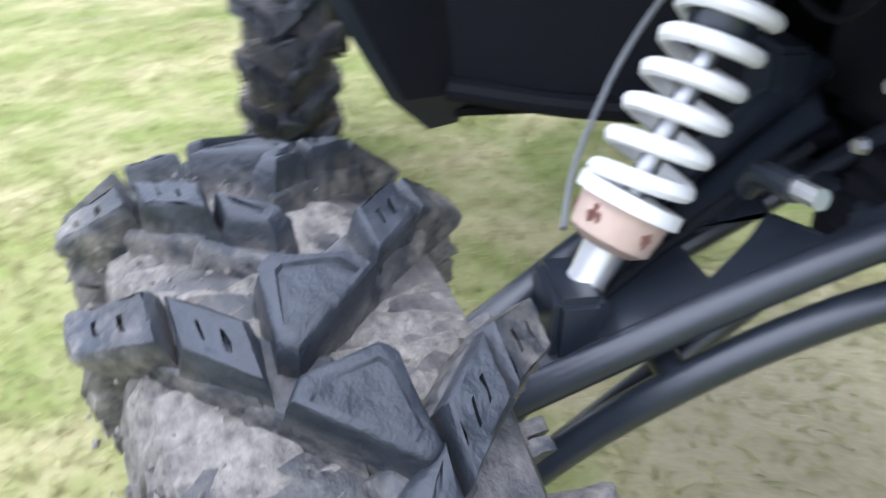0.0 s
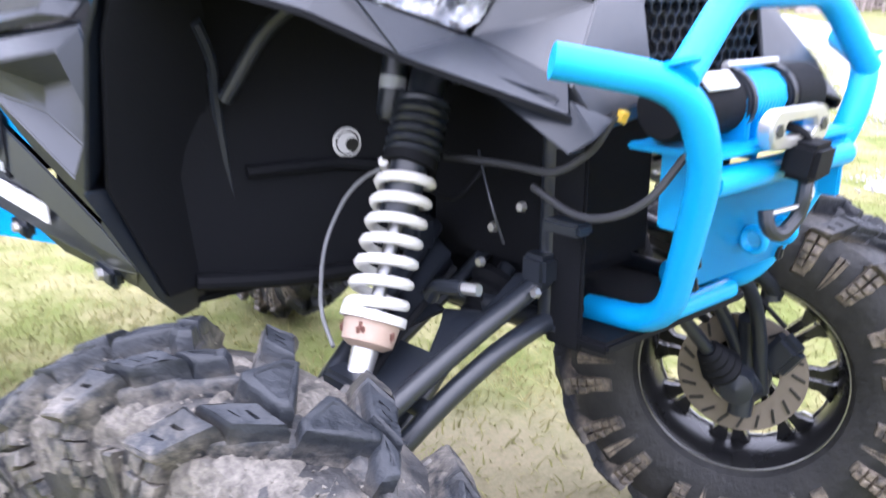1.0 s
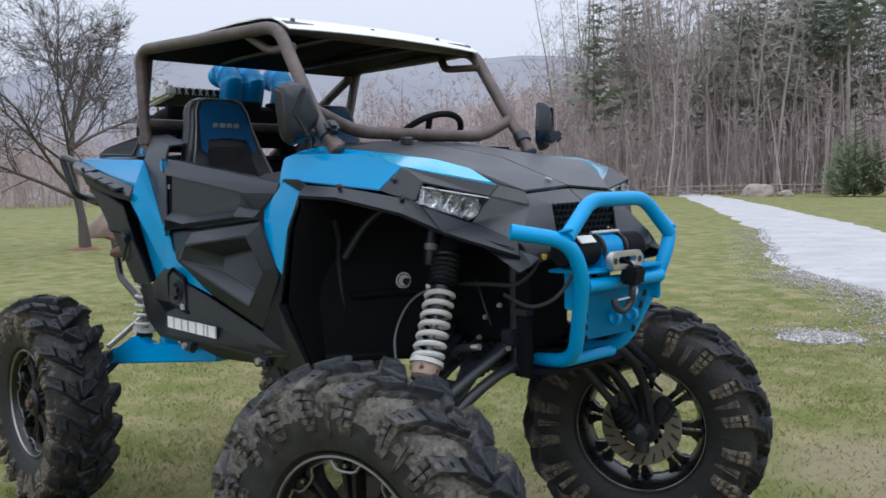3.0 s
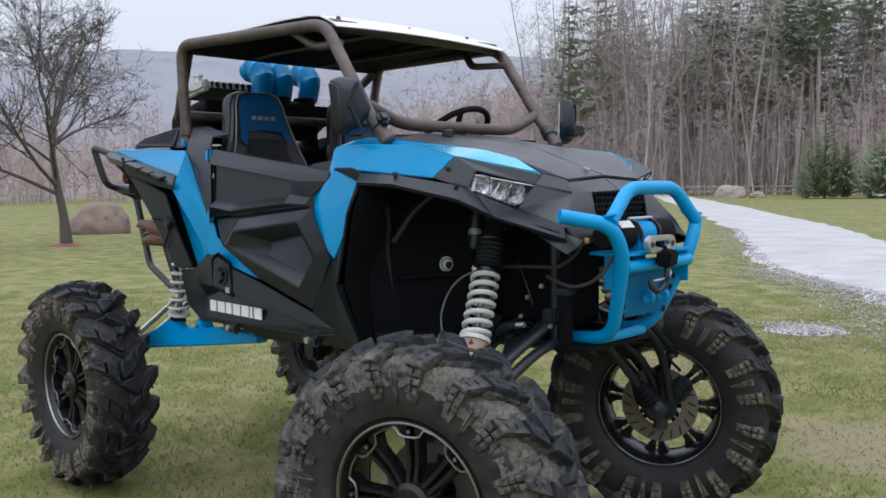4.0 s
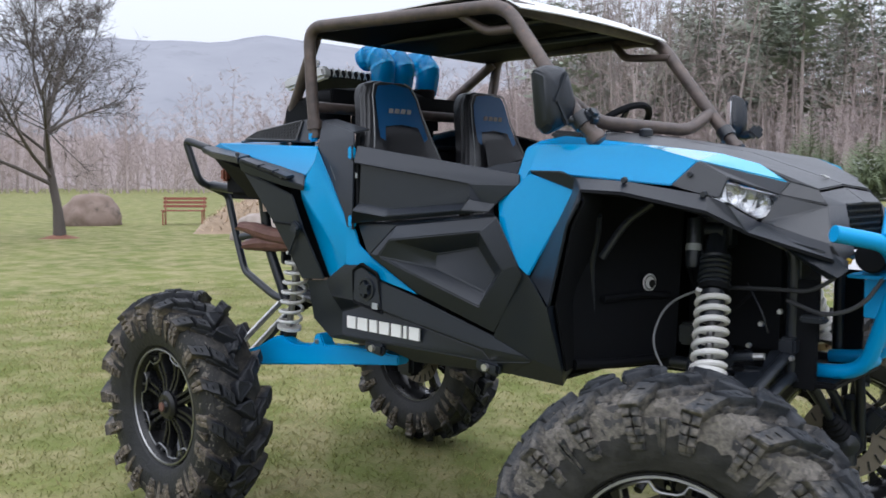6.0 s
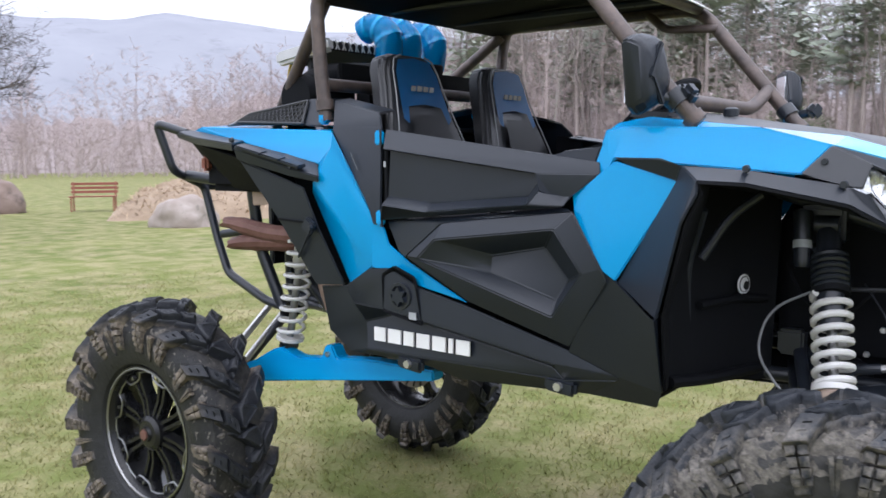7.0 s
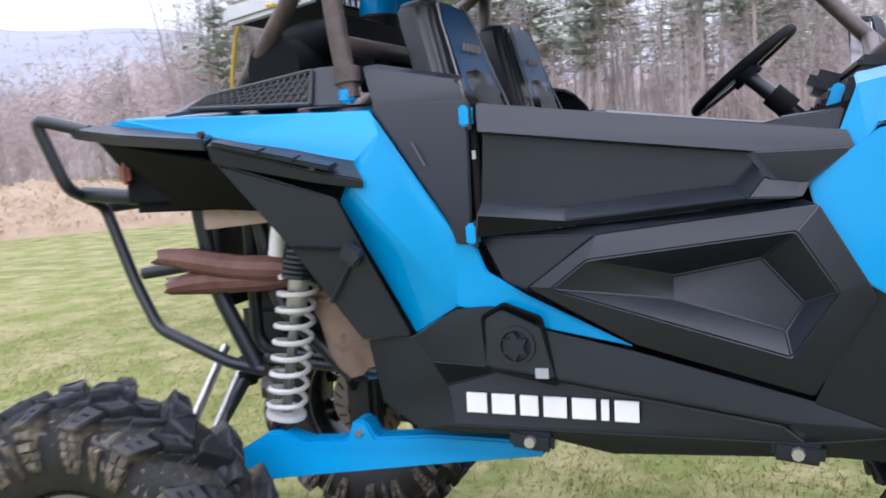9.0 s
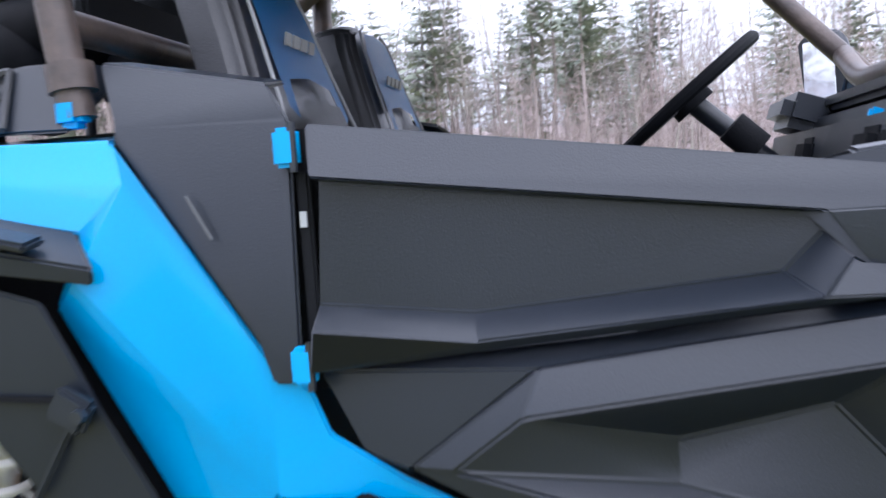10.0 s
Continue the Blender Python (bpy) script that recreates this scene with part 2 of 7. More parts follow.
STRAW = material("dead_straw", (0.25, 0.180, 0.120), 0.95, second=(0.36, 0.275, 0.195), scale=1.4, amount=1.0, grain=26, bump=0.9, third=(0.26, 0.20, 0.10), third_scale=3, third_at=0.6)
MULCH = material("red_brown_mulch", (0.16, 0.065, 0.04), 0.95, second=(0.24, 0.11, 0.07), scale=12, amount=1.0, grain=40, bump=0.9)
FENCEWOOD = material("weathered_fence_wood", (0.24, 0.20, 0.17), 0.9, second=(0.34, 0.29, 0.25), scale=4, grain=40, bump=0.3, stretch=(1, 1, 0.2))
REDPAINT = material("faded_red_paint", (0.26, 0.08, 0.055), 0.6, second=(0.34, 0.13, 0.09), scale=8, grain=80, bump=0.2)
SHEDWHITE = material("white_siding", (0.62, 0.63, 0.65), 0.6, second=(0.7, 0.7, 0.72), scale=2, grain=30, bump=0.1)
# the rise too carries haze in its colour, as a paler brown
RISE = material("leafless_woodland_haze_tint", (0.275, 0.233, 0.228), 1.0, second=(0.335, 0.29, 0.285), scale=0.25, amount=1.0, grain=3, bump=0.6, spec=0.0, stretch=(1, 1, 0.35),
                third=(0.235, 0.198, 0.192), third_scale=0.5, third_at=0.52)
# the blue-grey of the hills is distance haze put into their base colour
HILLMAT = material("wooded_hill_haze_tint", (0.262, 0.270, 0.302), 1.0, second=(0.305, 0.313, 0.345), scale=0.012, amount=1.0, grain=0.15, bump=0.0, spec=0.0,
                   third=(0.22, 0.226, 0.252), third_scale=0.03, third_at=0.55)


def glass_material(name, tint, rough):
    m = bpy.data.materials.new(name)
    m.use_nodes = True
    b = m.node_tree.nodes["Principled BSDF"]
    b.inputs["Base Color"].default_value = (*tint, 1)
    b.inputs["Roughness"].default_value = rough
    b.inputs["Transmission Weight"].default_value = 1.0
    b.inputs["IOR"].default_value = 1.45
    return m


CHROME = material("bright_reflector_chrome", (0.62, 0.63, 0.65), 0.24, metal=1.0, scale=30, grain=90, bump=0.5, rough_var=0.05)
LENS = glass_material("clear_headlight_lens", (0.95, 0.96, 0.97), 0.05)
MIRRORGLASS = material("mirror_glass", (0.85, 0.86, 0.87), 0.04, metal=1.0, scale=3, grain=50, bump=0.0, rough_var=0.01)


def lawn_material():
    """Spring lawn: green and straw-dry patches, wide drifts and fine blades, bare soil here and there."""
    m = bpy.data.materials.new("patchy_lawn")
    m.use_nodes = True
    nt = m.node_tree
    b = nt.nodes["Principled BSDF"]
    geo = nt.nodes.new("ShaderNodeNewGeometry")

    def tex(s, detail, rgh=0.6):
        n = nt.nodes.new("ShaderNodeTexNoise")
        n.inputs["Scale"].default_value, n.inputs["Detail"].default_value, n.inputs["Roughness"].default_value = s, detail, rgh
        nt.links.new(geo.outputs["Position"], n.inputs["Vector"])
        return n.outputs["Fac"]

    def rng(src, lo, hi, top=1.0):
        r = nt.nodes.new("ShaderNodeMapRange")
        r.inputs["From Min"].default_value, r.inputs["From Max"].default_value, r.inputs["To Max"].default_value = lo, hi, top
        nt.links.new(src, r.inputs["Value"])
        return r.outputs["Result"]

    def mix(fac, a, c):
        x = nt.nodes.new("ShaderNodeMix")
        x.data_type = "RGBA"
        nt.links.new(fac, x.inputs["Factor"])
        for key, v in (("A", a), ("B", c)):
            if isinstance(v, tuple):
                x.inputs[key].default_value = (*v, 1)
            else:
                nt.links.new(v, x.inputs[key])
        return x.outputs["Result"]

    green = mix(rng(tex(0.35, 4), 0.35, 0.65), (0.122, 0.150, 0.038), (0.188, 0.207, 0.062))
    dry = mix(rng(tex(2.2, 7, 0.65), 0.42, 0.62, 0.8), green, (0.355, 0.305, 0.170))
    soil = mix(rng(tex(1.3, 9, 0.7), 0.58, 0.72, 0.75), dry, (0.30, 0.235, 0.165))
    for at, size in (((1.7, 0.35, 0), (1.0, 0.8, 1)), ((2.7, 2.3, 0), (0.9, 0.8, 1)), ((0.9, 3.4, 0), (0.7, 0.6, 1))):
        off = nt.nodes.new("ShaderNodeVectorMath")
        off.operation = "SUBTRACT"
        off.inputs[1].default_value = at
        nt.links.new(geo.outputs["Position"], off.inputs[0])
        sc = nt.nodes.new("ShaderNodeVectorMath")
        sc.operation = "DIVIDE"
        sc.inputs[1].default_value = size
        nt.links.new(off.outputs[0], sc.inputs[0])
        ln = nt.nodes.new("ShaderNodeVectorMath")
        ln.operation = "LENGTH"
        nt.links.new(sc.outputs[0], ln.inputs[0])
        ad = nt.nodes.new("ShaderNodeMath")
        ad.operation = "ADD"
        nt.links.new(ln.outputs["Value"], ad.inputs[0])
        nt.links.new(tex(2.6, 8, 0.7), ad.inputs[1])
        soil = mix(rng(ad.outputs[0], 1.45, 0.95, 0.8), soil, (0.275, 0.228, 0.155))
    fine = mix(rng(tex(60, 5, 0.8), 0.38, 0.66, 0.5), soil, (0.095, 0.105, 0.045))
    nt.links.new(fine, b.inputs["Base Color"])
    b.inputs["Roughness"].default_value = 0.95
    b.inputs["Specular IOR Level"].default_value = 0.15
    bp = nt.nodes.new("ShaderNodeBump")
    bp.inputs["Strength"].default_value, bp.inputs["Distance"].default_value = 0.16, 0.02
    nt.links.new(tex(38, 6, 0.75), bp.inputs["Height"])
    nt.links.new(bp.outputs["Normal"], b.inputs["Normal"])
    return m


LAWN = lawn_material()
BLADE = material("lawn_blades", (0.180, 0.215, 0.060), 0.8, second=(0.37, 0.325, 0.170), scale=1.6, amount=1.0, grain=20, bump=0.0, spec=0.2, per_island=0.35,
                 third=(0.42, 0.36, 0.22), third_scale=1.1, third_at=0.56)


# ---- geometry helpers ----
def finish(bm, name, mat, parent=None, label="", smooth=True, angle=32):
    me = bpy.data.meshes.new(name)
    bm.normal_update()
    bm.to_mesh(me)
    bm.free()
    me.materials.append(mat)
    if smooth:
        me.shade_smooth()
        me.set_sharp_from_angle(angle=radians(angle))
    ob = new(name, me)
    if parent:
        ob.parent = parent
    if label:
        ob["label"] = label
    return ob


def part(name, bm, mat, parent, label="", smooth=True, angle=32):
    return finish(bm, name, mat, parent, label, smooth, angle)


def rounded_path(points, radius, steps=5):
    """A polyline with its corners rounded off."""
    pts = [Vector(p) for p in points]
    out = [pts[0]]
    for a, b, c in zip(pts, pts[1:], pts[2:]):
        u, v = (a - b), (c - b)
        d = min(radius, u.length * 0.48, v.length * 0.48)
        p, q = b + u.normalized() * d, b + v.normalized() * d
        for i in range(steps + 1):
            s = i / steps
            out.append((1 - s) ** 2 * p + 2 * s * (1 - s) * b + s * s * q)
    out.append(pts[-1])
    return out


def add_tube(bm, path, r, seg=12, caps=True):
    """Sweeps a circle along a path; r may be one radius or one for each point."""
    path = [Vector(p) for p in path]
    rs = r if isinstance(r, (list, tuple)) else [r] * len(path)
    tang = []
    for i in range(len(path)):
        t = path[min(i + 1, len(path) - 1)] - path[max(i - 1, 0)]
        tang.append(t.normalized())
    side = tang[0].orthogonal().normalized()
    rings = []
    for i, p in enumerate(path):
        side = (side - tang[i] * side.dot(tang[i])).normalized()
        up = tang[i].cross(side)
        rings.append([bm.verts.new(p + (side * math.cos(k * math.tau / seg) + up * math.sin(k * math.tau / seg)) * rs[i]) for k in range(seg)])
    for a, b in zip(rings, rings[1:]):
        for k in range(seg):
            bm.faces.new((a[k], a[(k + 1) % seg], b[(k + 1) % seg], b[k]))
    if caps:
        bm.faces.new(rings[0][::-1])
        bm.faces.new(rings[-1])
    return bm


def tube(points, r, bend=0.05, seg=12, steps=5):
    return add_tube(bmesh.new(), rounded_path(points, bend, steps), r, seg)


def add_box(bm, centre, size, turn=None, bevel=0.0):
    m = Matrix.Translation(centre) @ (turn.to_4x4() if turn else Matrix.Identity(4)) @ Matrix.Diagonal((*size, 1))
    made = bmesh.ops.create_cube(bm, size=1.0, matrix=m)
    if bevel:
        edges = list({e for v in made["verts"] for e in v.link_edges})
        bmesh.ops.bevel(bm, geom=edges, offset=bevel, segments=2, affect="EDGES", clamp_overlap=True)
    return bm


def box(centre, size, turn=None, bevel=0.006):
    return add_box(bmesh.new(), centre, size, turn, bevel)


def lathe(profile, seg=48, axis="Y", closed=False):
    """Turns a profile of (along, radius) round an axis."""
    bm = bmesh.new()
    rings = []
    for a, r in profile:
        ring = []
        for k in range(seg):
            c, s = math.cos(k * math.tau / seg) * r, math.sin(k * math.tau / seg) * r
            ring.append(bm.verts.new({"Y": (c, a, s), "Z": (c, s, a), "X": (a, c, s)}[axis]))
        rings.append(ring)
    pairs = list(zip(rings, rings[1:])) + ([(rings[-1], rings[0])] if closed else [])
    for p, q in pairs:
        for k in range(seg):
            bm.faces.new((p[k], p[(k + 1) % seg], q[(k + 1) % seg], q[k]))
    bmesh.ops.recalc_face_normals(bm, faces=bm.faces)
    return bm


def sheet(verts, faces, side=-1, thick=0.007, bevel=0.004):
    """A moulded panel from points (x, outward, z) and facets, given thickness and rounded edges; side -1 is the vehicle's right."""
    bm = bmesh.new()
    vs = [bm.verts.new((x, side * w, z)) for x, w, z in verts]
    for f in faces:
        bm.faces.new([vs[i] for i in f])
    bmesh.ops.recalc_face_normals(bm, faces=bm.faces)
    if sum(f.normal.y * f.calc_area() for f in bm.faces) * side + sum(f.normal.z * f.calc_area() for f in bm.faces) * 0.5 < 0:
        bmesh.ops.reverse_faces(bm, faces=bm.faces)
    bmesh.ops.solidify(bm, geom=list(bm.faces), thickness=thick)
    bmesh.ops.recalc_face_normals(bm, faces=bm.faces)
    if bevel:
        edges = [e for e in bm.edges if len(e.link_faces) == 2 and e.calc_face_angle(0) > radians(9)]
        bmesh.ops.bevel(bm, geom=edges, offset=bevel, segments=2, affect="EDGES", clamp_overlap=True)
    return bm


def mesh_object(name, verts, faces, mat, smooth=False):
    me = bpy.data.meshes.new(name)
    me.from_pydata(verts, [], faces)
    me.materials.append(mat)
    if smooth:
        me.shade_smooth()
    me.update()
    return new(name, me)


def array_object(name, verts, polys, mat):
    """A mesh from numpy arrays of corners and equal-sized faces (triangles or quads)."""
    me = bpy.data.meshes.new(name)
    n, k = polys.shape
    me.vertices.add(len(verts))
    me.vertices.foreach_set("co", verts.astype(np.float32).ravel())
    me.loops.add(n * k)
    me.loops.foreach_set("vertex_index", polys.astype(np.int32).ravel())
    me.polygons.add(n)
    me.polygons.foreach_set("loop_start", np.arange(0, n * k, k, dtype=np.int32))
    me.update(calc_edges=True)
    me.materials.append(mat)
    return new(name, me)


# ---- ground ----
rng = np.random.default_rng(7)


def ground_height(x, y):
    d = math.hypot(x, y)
    swell = max(0.0, min(1.0, (d - 7) / 25))
    return swell * 0.10 * noise.noise(Vector((x * 0.09, y * 0.09, 3.0))) + 0.012 * noise.noise(Vector((x * 1.3, y * 1.3, 0.0)))


def build_ground():
    radii = [0.0] + [0.35 * 1.085 ** i for i in range(1, 112)]
    seg = 128
    verts, faces = [(1.2, 0.0, 0.0)], []
    for r in radii[1:]:
        for k in range(seg):
            x, y = 1.2 + r * math.cos(k * math.tau / seg), r * math.sin(k * math.tau / seg)
            verts.append((x, y, ground_height(x, y)))
    for k in range(seg):
        faces.append((0, 1 + k, 1 + (k + 1) % seg))
    for i in range(len(radii) - 2):
        a, b = 1 + i * seg, 1 + (i + 1) * seg
        for k in range(seg):
            faces.append((a + k, b + k, b + (k + 1) % seg, a + (k + 1) % seg))
    ob = mesh_object("ground", verts, faces, LAWN, True)
    return tagged(ob, "patchy green and straw-dry spring lawn with bare soil", "lawn", kind="structure")


build_ground()


def let_light_through(mat, share):
    """Thin leaves: part of the light that falls on one side leaves by the other."""
    nt = mat.node_tree
    b = nt.nodes["Principled BSDF"]
    thin = nt.nodes.new("ShaderNodeBsdfTranslucent")
    nt.links.new(b.inputs["Base Color"].links[0].from_socket, thin.inputs["Color"])
    mix = nt.nodes.new("ShaderNodeMixShader")
    mix.inputs["Fac"].default_value = share
    nt.links.new(b.outputs["BSDF"], mix.inputs[1])
    nt.links.new(thin.outputs["BSDF"], mix.inputs[2])
    nt.links.new(mix.outputs["Shader"], nt.nodes["Material Output"].inputs["Surface"])


let_light_through(BLADE, 0.6)


def blades(name, count, area, tall, mat, label, keep=None):
    """Short grass blades, each a bent triangle pair, strewn over an area (x0, y0, x1, y1)."""
    x = rng.uniform(area[0], area[2], count)
    y = rng.uniform(area[1], area[3], count)
    if keep is not None:
        ok = keep(x, y)
        x, y = x[ok], y[ok]
    n = len(x)
    h = tall * rng.uniform(0.35, 1.25, n)
    a = rng.uniform(0, math.tau, n)
    wid = rng.uniform(0.0022, 0.0048, n)
    lean = h * rng.uniform(1.0, 2.6, n)
    b = a + 1.5708 + rng.normal(0, 0.35, n)
    base = np.stack([x, y, np.full(n, -0.008)], 1)
    sx = np.stack([np.cos(a) * wid, np.sin(a) * wid, np.zeros(n)], 1)
    mid = base + np.stack([np.cos(b) * lean * 0.35, np.sin(b) * lean * 0.35, h * 0.62], 1)
    tip = base + np.stack([np.cos(b) * lean, np.sin(b) * lean, h], 1)
    v = np.stack([base - sx, base + sx, mid + sx * 0.7, mid - sx * 0.7, tip], 1).reshape(-1, 3)
    i = np.arange(n)[:, None] * 5
    t = np.concatenate([i + np.array([[0, 1, 2]]), i + np.array([[0, 2, 3]]), i + np.array([[3, 2, 4]])])
    return tagged(array_object(name, v, t, mat), label, "grass", kind="stuff")


def thinning(x, y):
    """Blades thin out with distance from the vehicle, so that the drawn grass melts into the lawn."""
    d = np.hypot((x - 1.0) / 1.25, y - 0.8)
    bare = np.minimum(np.hypot((x - 1.7) / 0.9, (y - 0.35) / 0.7), np.hypot((x - 2.6) / 0.8, (y - 2.2) / 0.7))
    return rng.random(len(x)) < np.clip((8.5 - d) / 5.5, 0, 1) * np.clip(bare, 0.55, 1)


blades("grass", 340000, (-8.0, -4.0, 8.0, 8.5), 0.031, BLADE, "short lawn blades, green mixed with dry straw colour", thinning)


# ---- gravel drive and patch ----
DRIVE_NEAR = [(9.0, -6.0), (4.6, 1.2), (2.4, 5.3), (0.42, 8.65), (-1.94, 11.1), (-8.0, 22.0), (-22.0, 44.0), (-44.0, 77.0), (-70.0, 112.0)]


def build_drive():
    """The drive's two edges are offset from its near kerbless line; its rim frays into the grass."""
    fine = []
    for (x0, y0), (x1, y1) in zip(DRIVE_NEAR[2:], DRIVE_NEAR[3:]):
        for i in range(24):
            s = i / 24
            fine.append((x0 + (x1 - x0) * s, y0 + (y1 - y0) * s))
    verts, faces = [], []
    cols = 9
    for i, (x, y) in enumerate(fine):
        a = fine[max(i - 8, 0)]
        b = fine[min(i + 8, len(fine) - 1)]
        d = Vector((b[0] - a[0], b[1] - a[1])).normalized()
        n = Vector((d.y, -d.x))
        for c in range(cols):
            s = c / (cols - 1)
            w = 3.3 * s
            if c == 0:
                w -= 0.25 + 0.35 * noise.noise(Vector((x * 0.9, y * 0.9, 0)))
            if c == cols - 1:
                w += 0.3 * noise.noise(Vector((x * 0.9, y * 0.9, 5)))
            px, py = x + n.x * w, y + n.y * w
            crown = 0.03 * math.sin(math.pi * s)
            edge = -0.02 if c in (0, cols - 1) else 0.028
            verts.append((px, py, ground_height(px, py) + edge + crown))
    for i in range(len(fine) - 1):
        for c in range(cols - 1):
            a = i * cols + c
            faces.append((a, a + 1, a + cols + 1, a + cols))
    return tagged(mesh_object("road", verts, faces, GRAVEL, True), "pale grey gravel drive winding through the lawn", "gravel drive", kind="structure")


build_drive()


def pebbles(name, count, place, size, label):
    """Strewn stones, each an uneven eight-sided lump."""
    px, py = place(count)
    n = len(px)
    s = size * rng.uniform(0.4, 1.3, n)
    base = np.array([(1, 0, 0), (0, 1, 0), (-1, 0, 0), (0, -1, 0), (0, 0, 0.8), (0, 0, -0.6)], float)
    v = base[None] * s[:, None, None] * rng.uniform(0.6, 1.3, (n, 6, 1))
    a = rng.uniform(0, math.tau, n)
    c, d = np.cos(a)[:, None], np.sin(a)[:, None]
    v = np.stack([v[..., 0] * c - v[..., 1] * d, v[..., 0] * d + v[..., 1] * c, v[..., 2]], -1)
    z = np.array([ground_height(i, j) for i, j in zip(px, py)]) + 0.02
    v += np.stack([px, py, z], 1)[:, None]
    tri = np.array([(0, 1, 4), (1, 2, 4), (2, 3, 4), (3, 0, 4), (1, 0, 5), (2, 1, 5), (3, 2, 5), (0, 3, 5)])
    t = (np.arange(n)[:, None, None] * 6 + tri[None]).reshape(-1, 3)
    return tagged(array_object(name, v.reshape(-1, 3), t, PEBBLE), label, "gravel", kind="stuff")


def along_edge(count):
    seg = rng.integers(2, 5, count)
    s = rng.random(count)
    p = np.array(DRIVE_NEAR)
    q = p[seg] + (p[seg + 1] - p[seg]) * s[:, None]
    off = np.abs(rng.normal(0, 0.55, count)) * np.where(rng.random(count) < 0.35, -0.7, 1.0)
    d = p[seg + 1] - p[seg]
    d /= np.linalg.norm(d, axis=1)[:, None]
    return q[:, 0] + d[:, 1] * off, q[:, 1] - d[:, 0] * off


pebbles("edge_gravel", 9000, along_edge, 0.016, "loose pale stones along the edge of the drive")


def build_patch():
    verts, faces = [(0.85, 5.72, 0.022)], []
    for ring, k in ((1, 0.6), (2, 1.0)):
        for i in range(40):
            a = i * math.tau / 40
            r = k * (1 + 0.22 * noise.noise(Vector((math.cos(a) * 1.7, math.sin(a) * 1.7, 2))))
            x, y = 0.85 + 0.36 * r * math.cos(a) + 0.04 * r * math.sin(a), 5.72 + 0.34 * r * math.sin(a)
            verts.append((x, y, 0.024 if ring == 1 else 0.004))
    for i in range(40):
        faces.append((0, 1 + i, 1 + (i + 1) % 40))
        faces.append((1 + i, 41 + i, 41 + (i + 1) % 40, 1 + (i + 1) % 40))
    return tagged(mesh_object("gravel_patch", verts, faces, GRAVEL, True), "small pale patch of spilled gravel in the lawn", "gravel patch", kind="structure")


build_patch()
pebbles("patch_stones", 700, lambda c: (rng.normal(0.85, 0.22, c), rng.normal(5.72, 0.2, c)), 0.015, "loose pale stones round the gravel patch")


# ---- trees ----
def grow(seed, height, trunk_r, levels, spread, crook=0.18, first=0.3, sides=(6, 4, 3, 3), kids=(16, 7, 5, 4), up=0.35, child_len=0.45):
    """A bare tree's limbs as rings: returns corner and quad arrays. Each limb tapers, bends and forks into thinner ones."""
    r0 = np.random.default_rng(seed)
    vs, qs = [], []

    def limb(p, d, length, rad, level):
        n = 6 if level == 0 else (4 if level == 1 and levels > 2 else (3 if levels > 3 else 2))
        k = sides[min(level, len(sides) - 1)]
        pts, dirs = [p], [d]
        for i in range(n):
            d = d + r0.normal(0, crook, 3) * (0.5 if level == 0 else 1.0)
            d[2] += up * (0.05 if level == 0 else 0.16)
            d /= np.linalg.norm(d)
            p = p + d * length / n
            pts.append(p)
            dirs.append(d)
        tip = 0.25 if level == 0 else 0.3
        start = len(vs)
        twist = r0.uniform(0, math.pi)
        for i, (q, e) in enumerate(zip(pts, dirs)):
            a = np.cross(e, (0.31, 0.87, 0.2))
            a /= np.linalg.norm(a)
            b = np.cross(e, a)
            rr = rad * (1 - (1 - tip) * i / n) * (1.35 if level == 0 and i == 0 else 1.0)
            if k == 2:
                c = a * math.cos(twist) + b * math.sin(twist)
                vs.extend((q - c * rr, q + c * rr))
                continue
            for j in range(k):
                t = j * math.tau / k
                vs.append(q + (a * math.cos(t) + b * math.sin(t)) * rr)
        for i in range(n):
            for j in range(1 if k == 2 else k):
                s0, s1 = start + i * k, start + (i + 1) * k
                qs.append((s0 + j, s0 + (j + 1) % k, s1 + (j + 1) % k, s1 + j))
        if level + 1 >= levels:
            return
        for c in range(kids[level]):
            s = first + (1 - first) * (c + r0.random()) / kids[level] if level == 0 else 0.25 + 0.75 * r0.random()
            i = min(int(s * n), n - 1)
            q = pts[i] + (pts[i + 1] - pts[i]) * (s * n - i)
            a = r0.uniform(0, math.tau)
            e = dirs[i + 1]
            u = np.cross(e, (0.3, 0.2, 0.9) if abs(e[2]) < 0.8 else (1, 0.2, 0))
            u /= np.linalg.norm(u)
            w = np.cross(e, u)
            out = u * math.cos(a) + w * math.sin(a)
            wide = spread[level] if isinstance(spread, tuple) else spread
            tilt = radians(r0.uniform(wide * 0.6, wide * 1.25))
            nd = e * math.cos(tilt) + out * math.sin(tilt)
            rr = rad * (1 - 0.75 * s) * r0.uniform(0.4, 0.62)
            limb(q, nd, length * (child_len[level] if isinstance(child_len, tuple) else child_len) * r0.uniform(0.6, 1.15) * (1.15 - 0.6 * s if level == 0 else 1), max(rr, 0.006), level + 1)

    limb(np.zeros(3), np.array([0.02, 0.0, 1.0]), height, trunk_r, 0)
    return np.array(vs), np.array(qs)


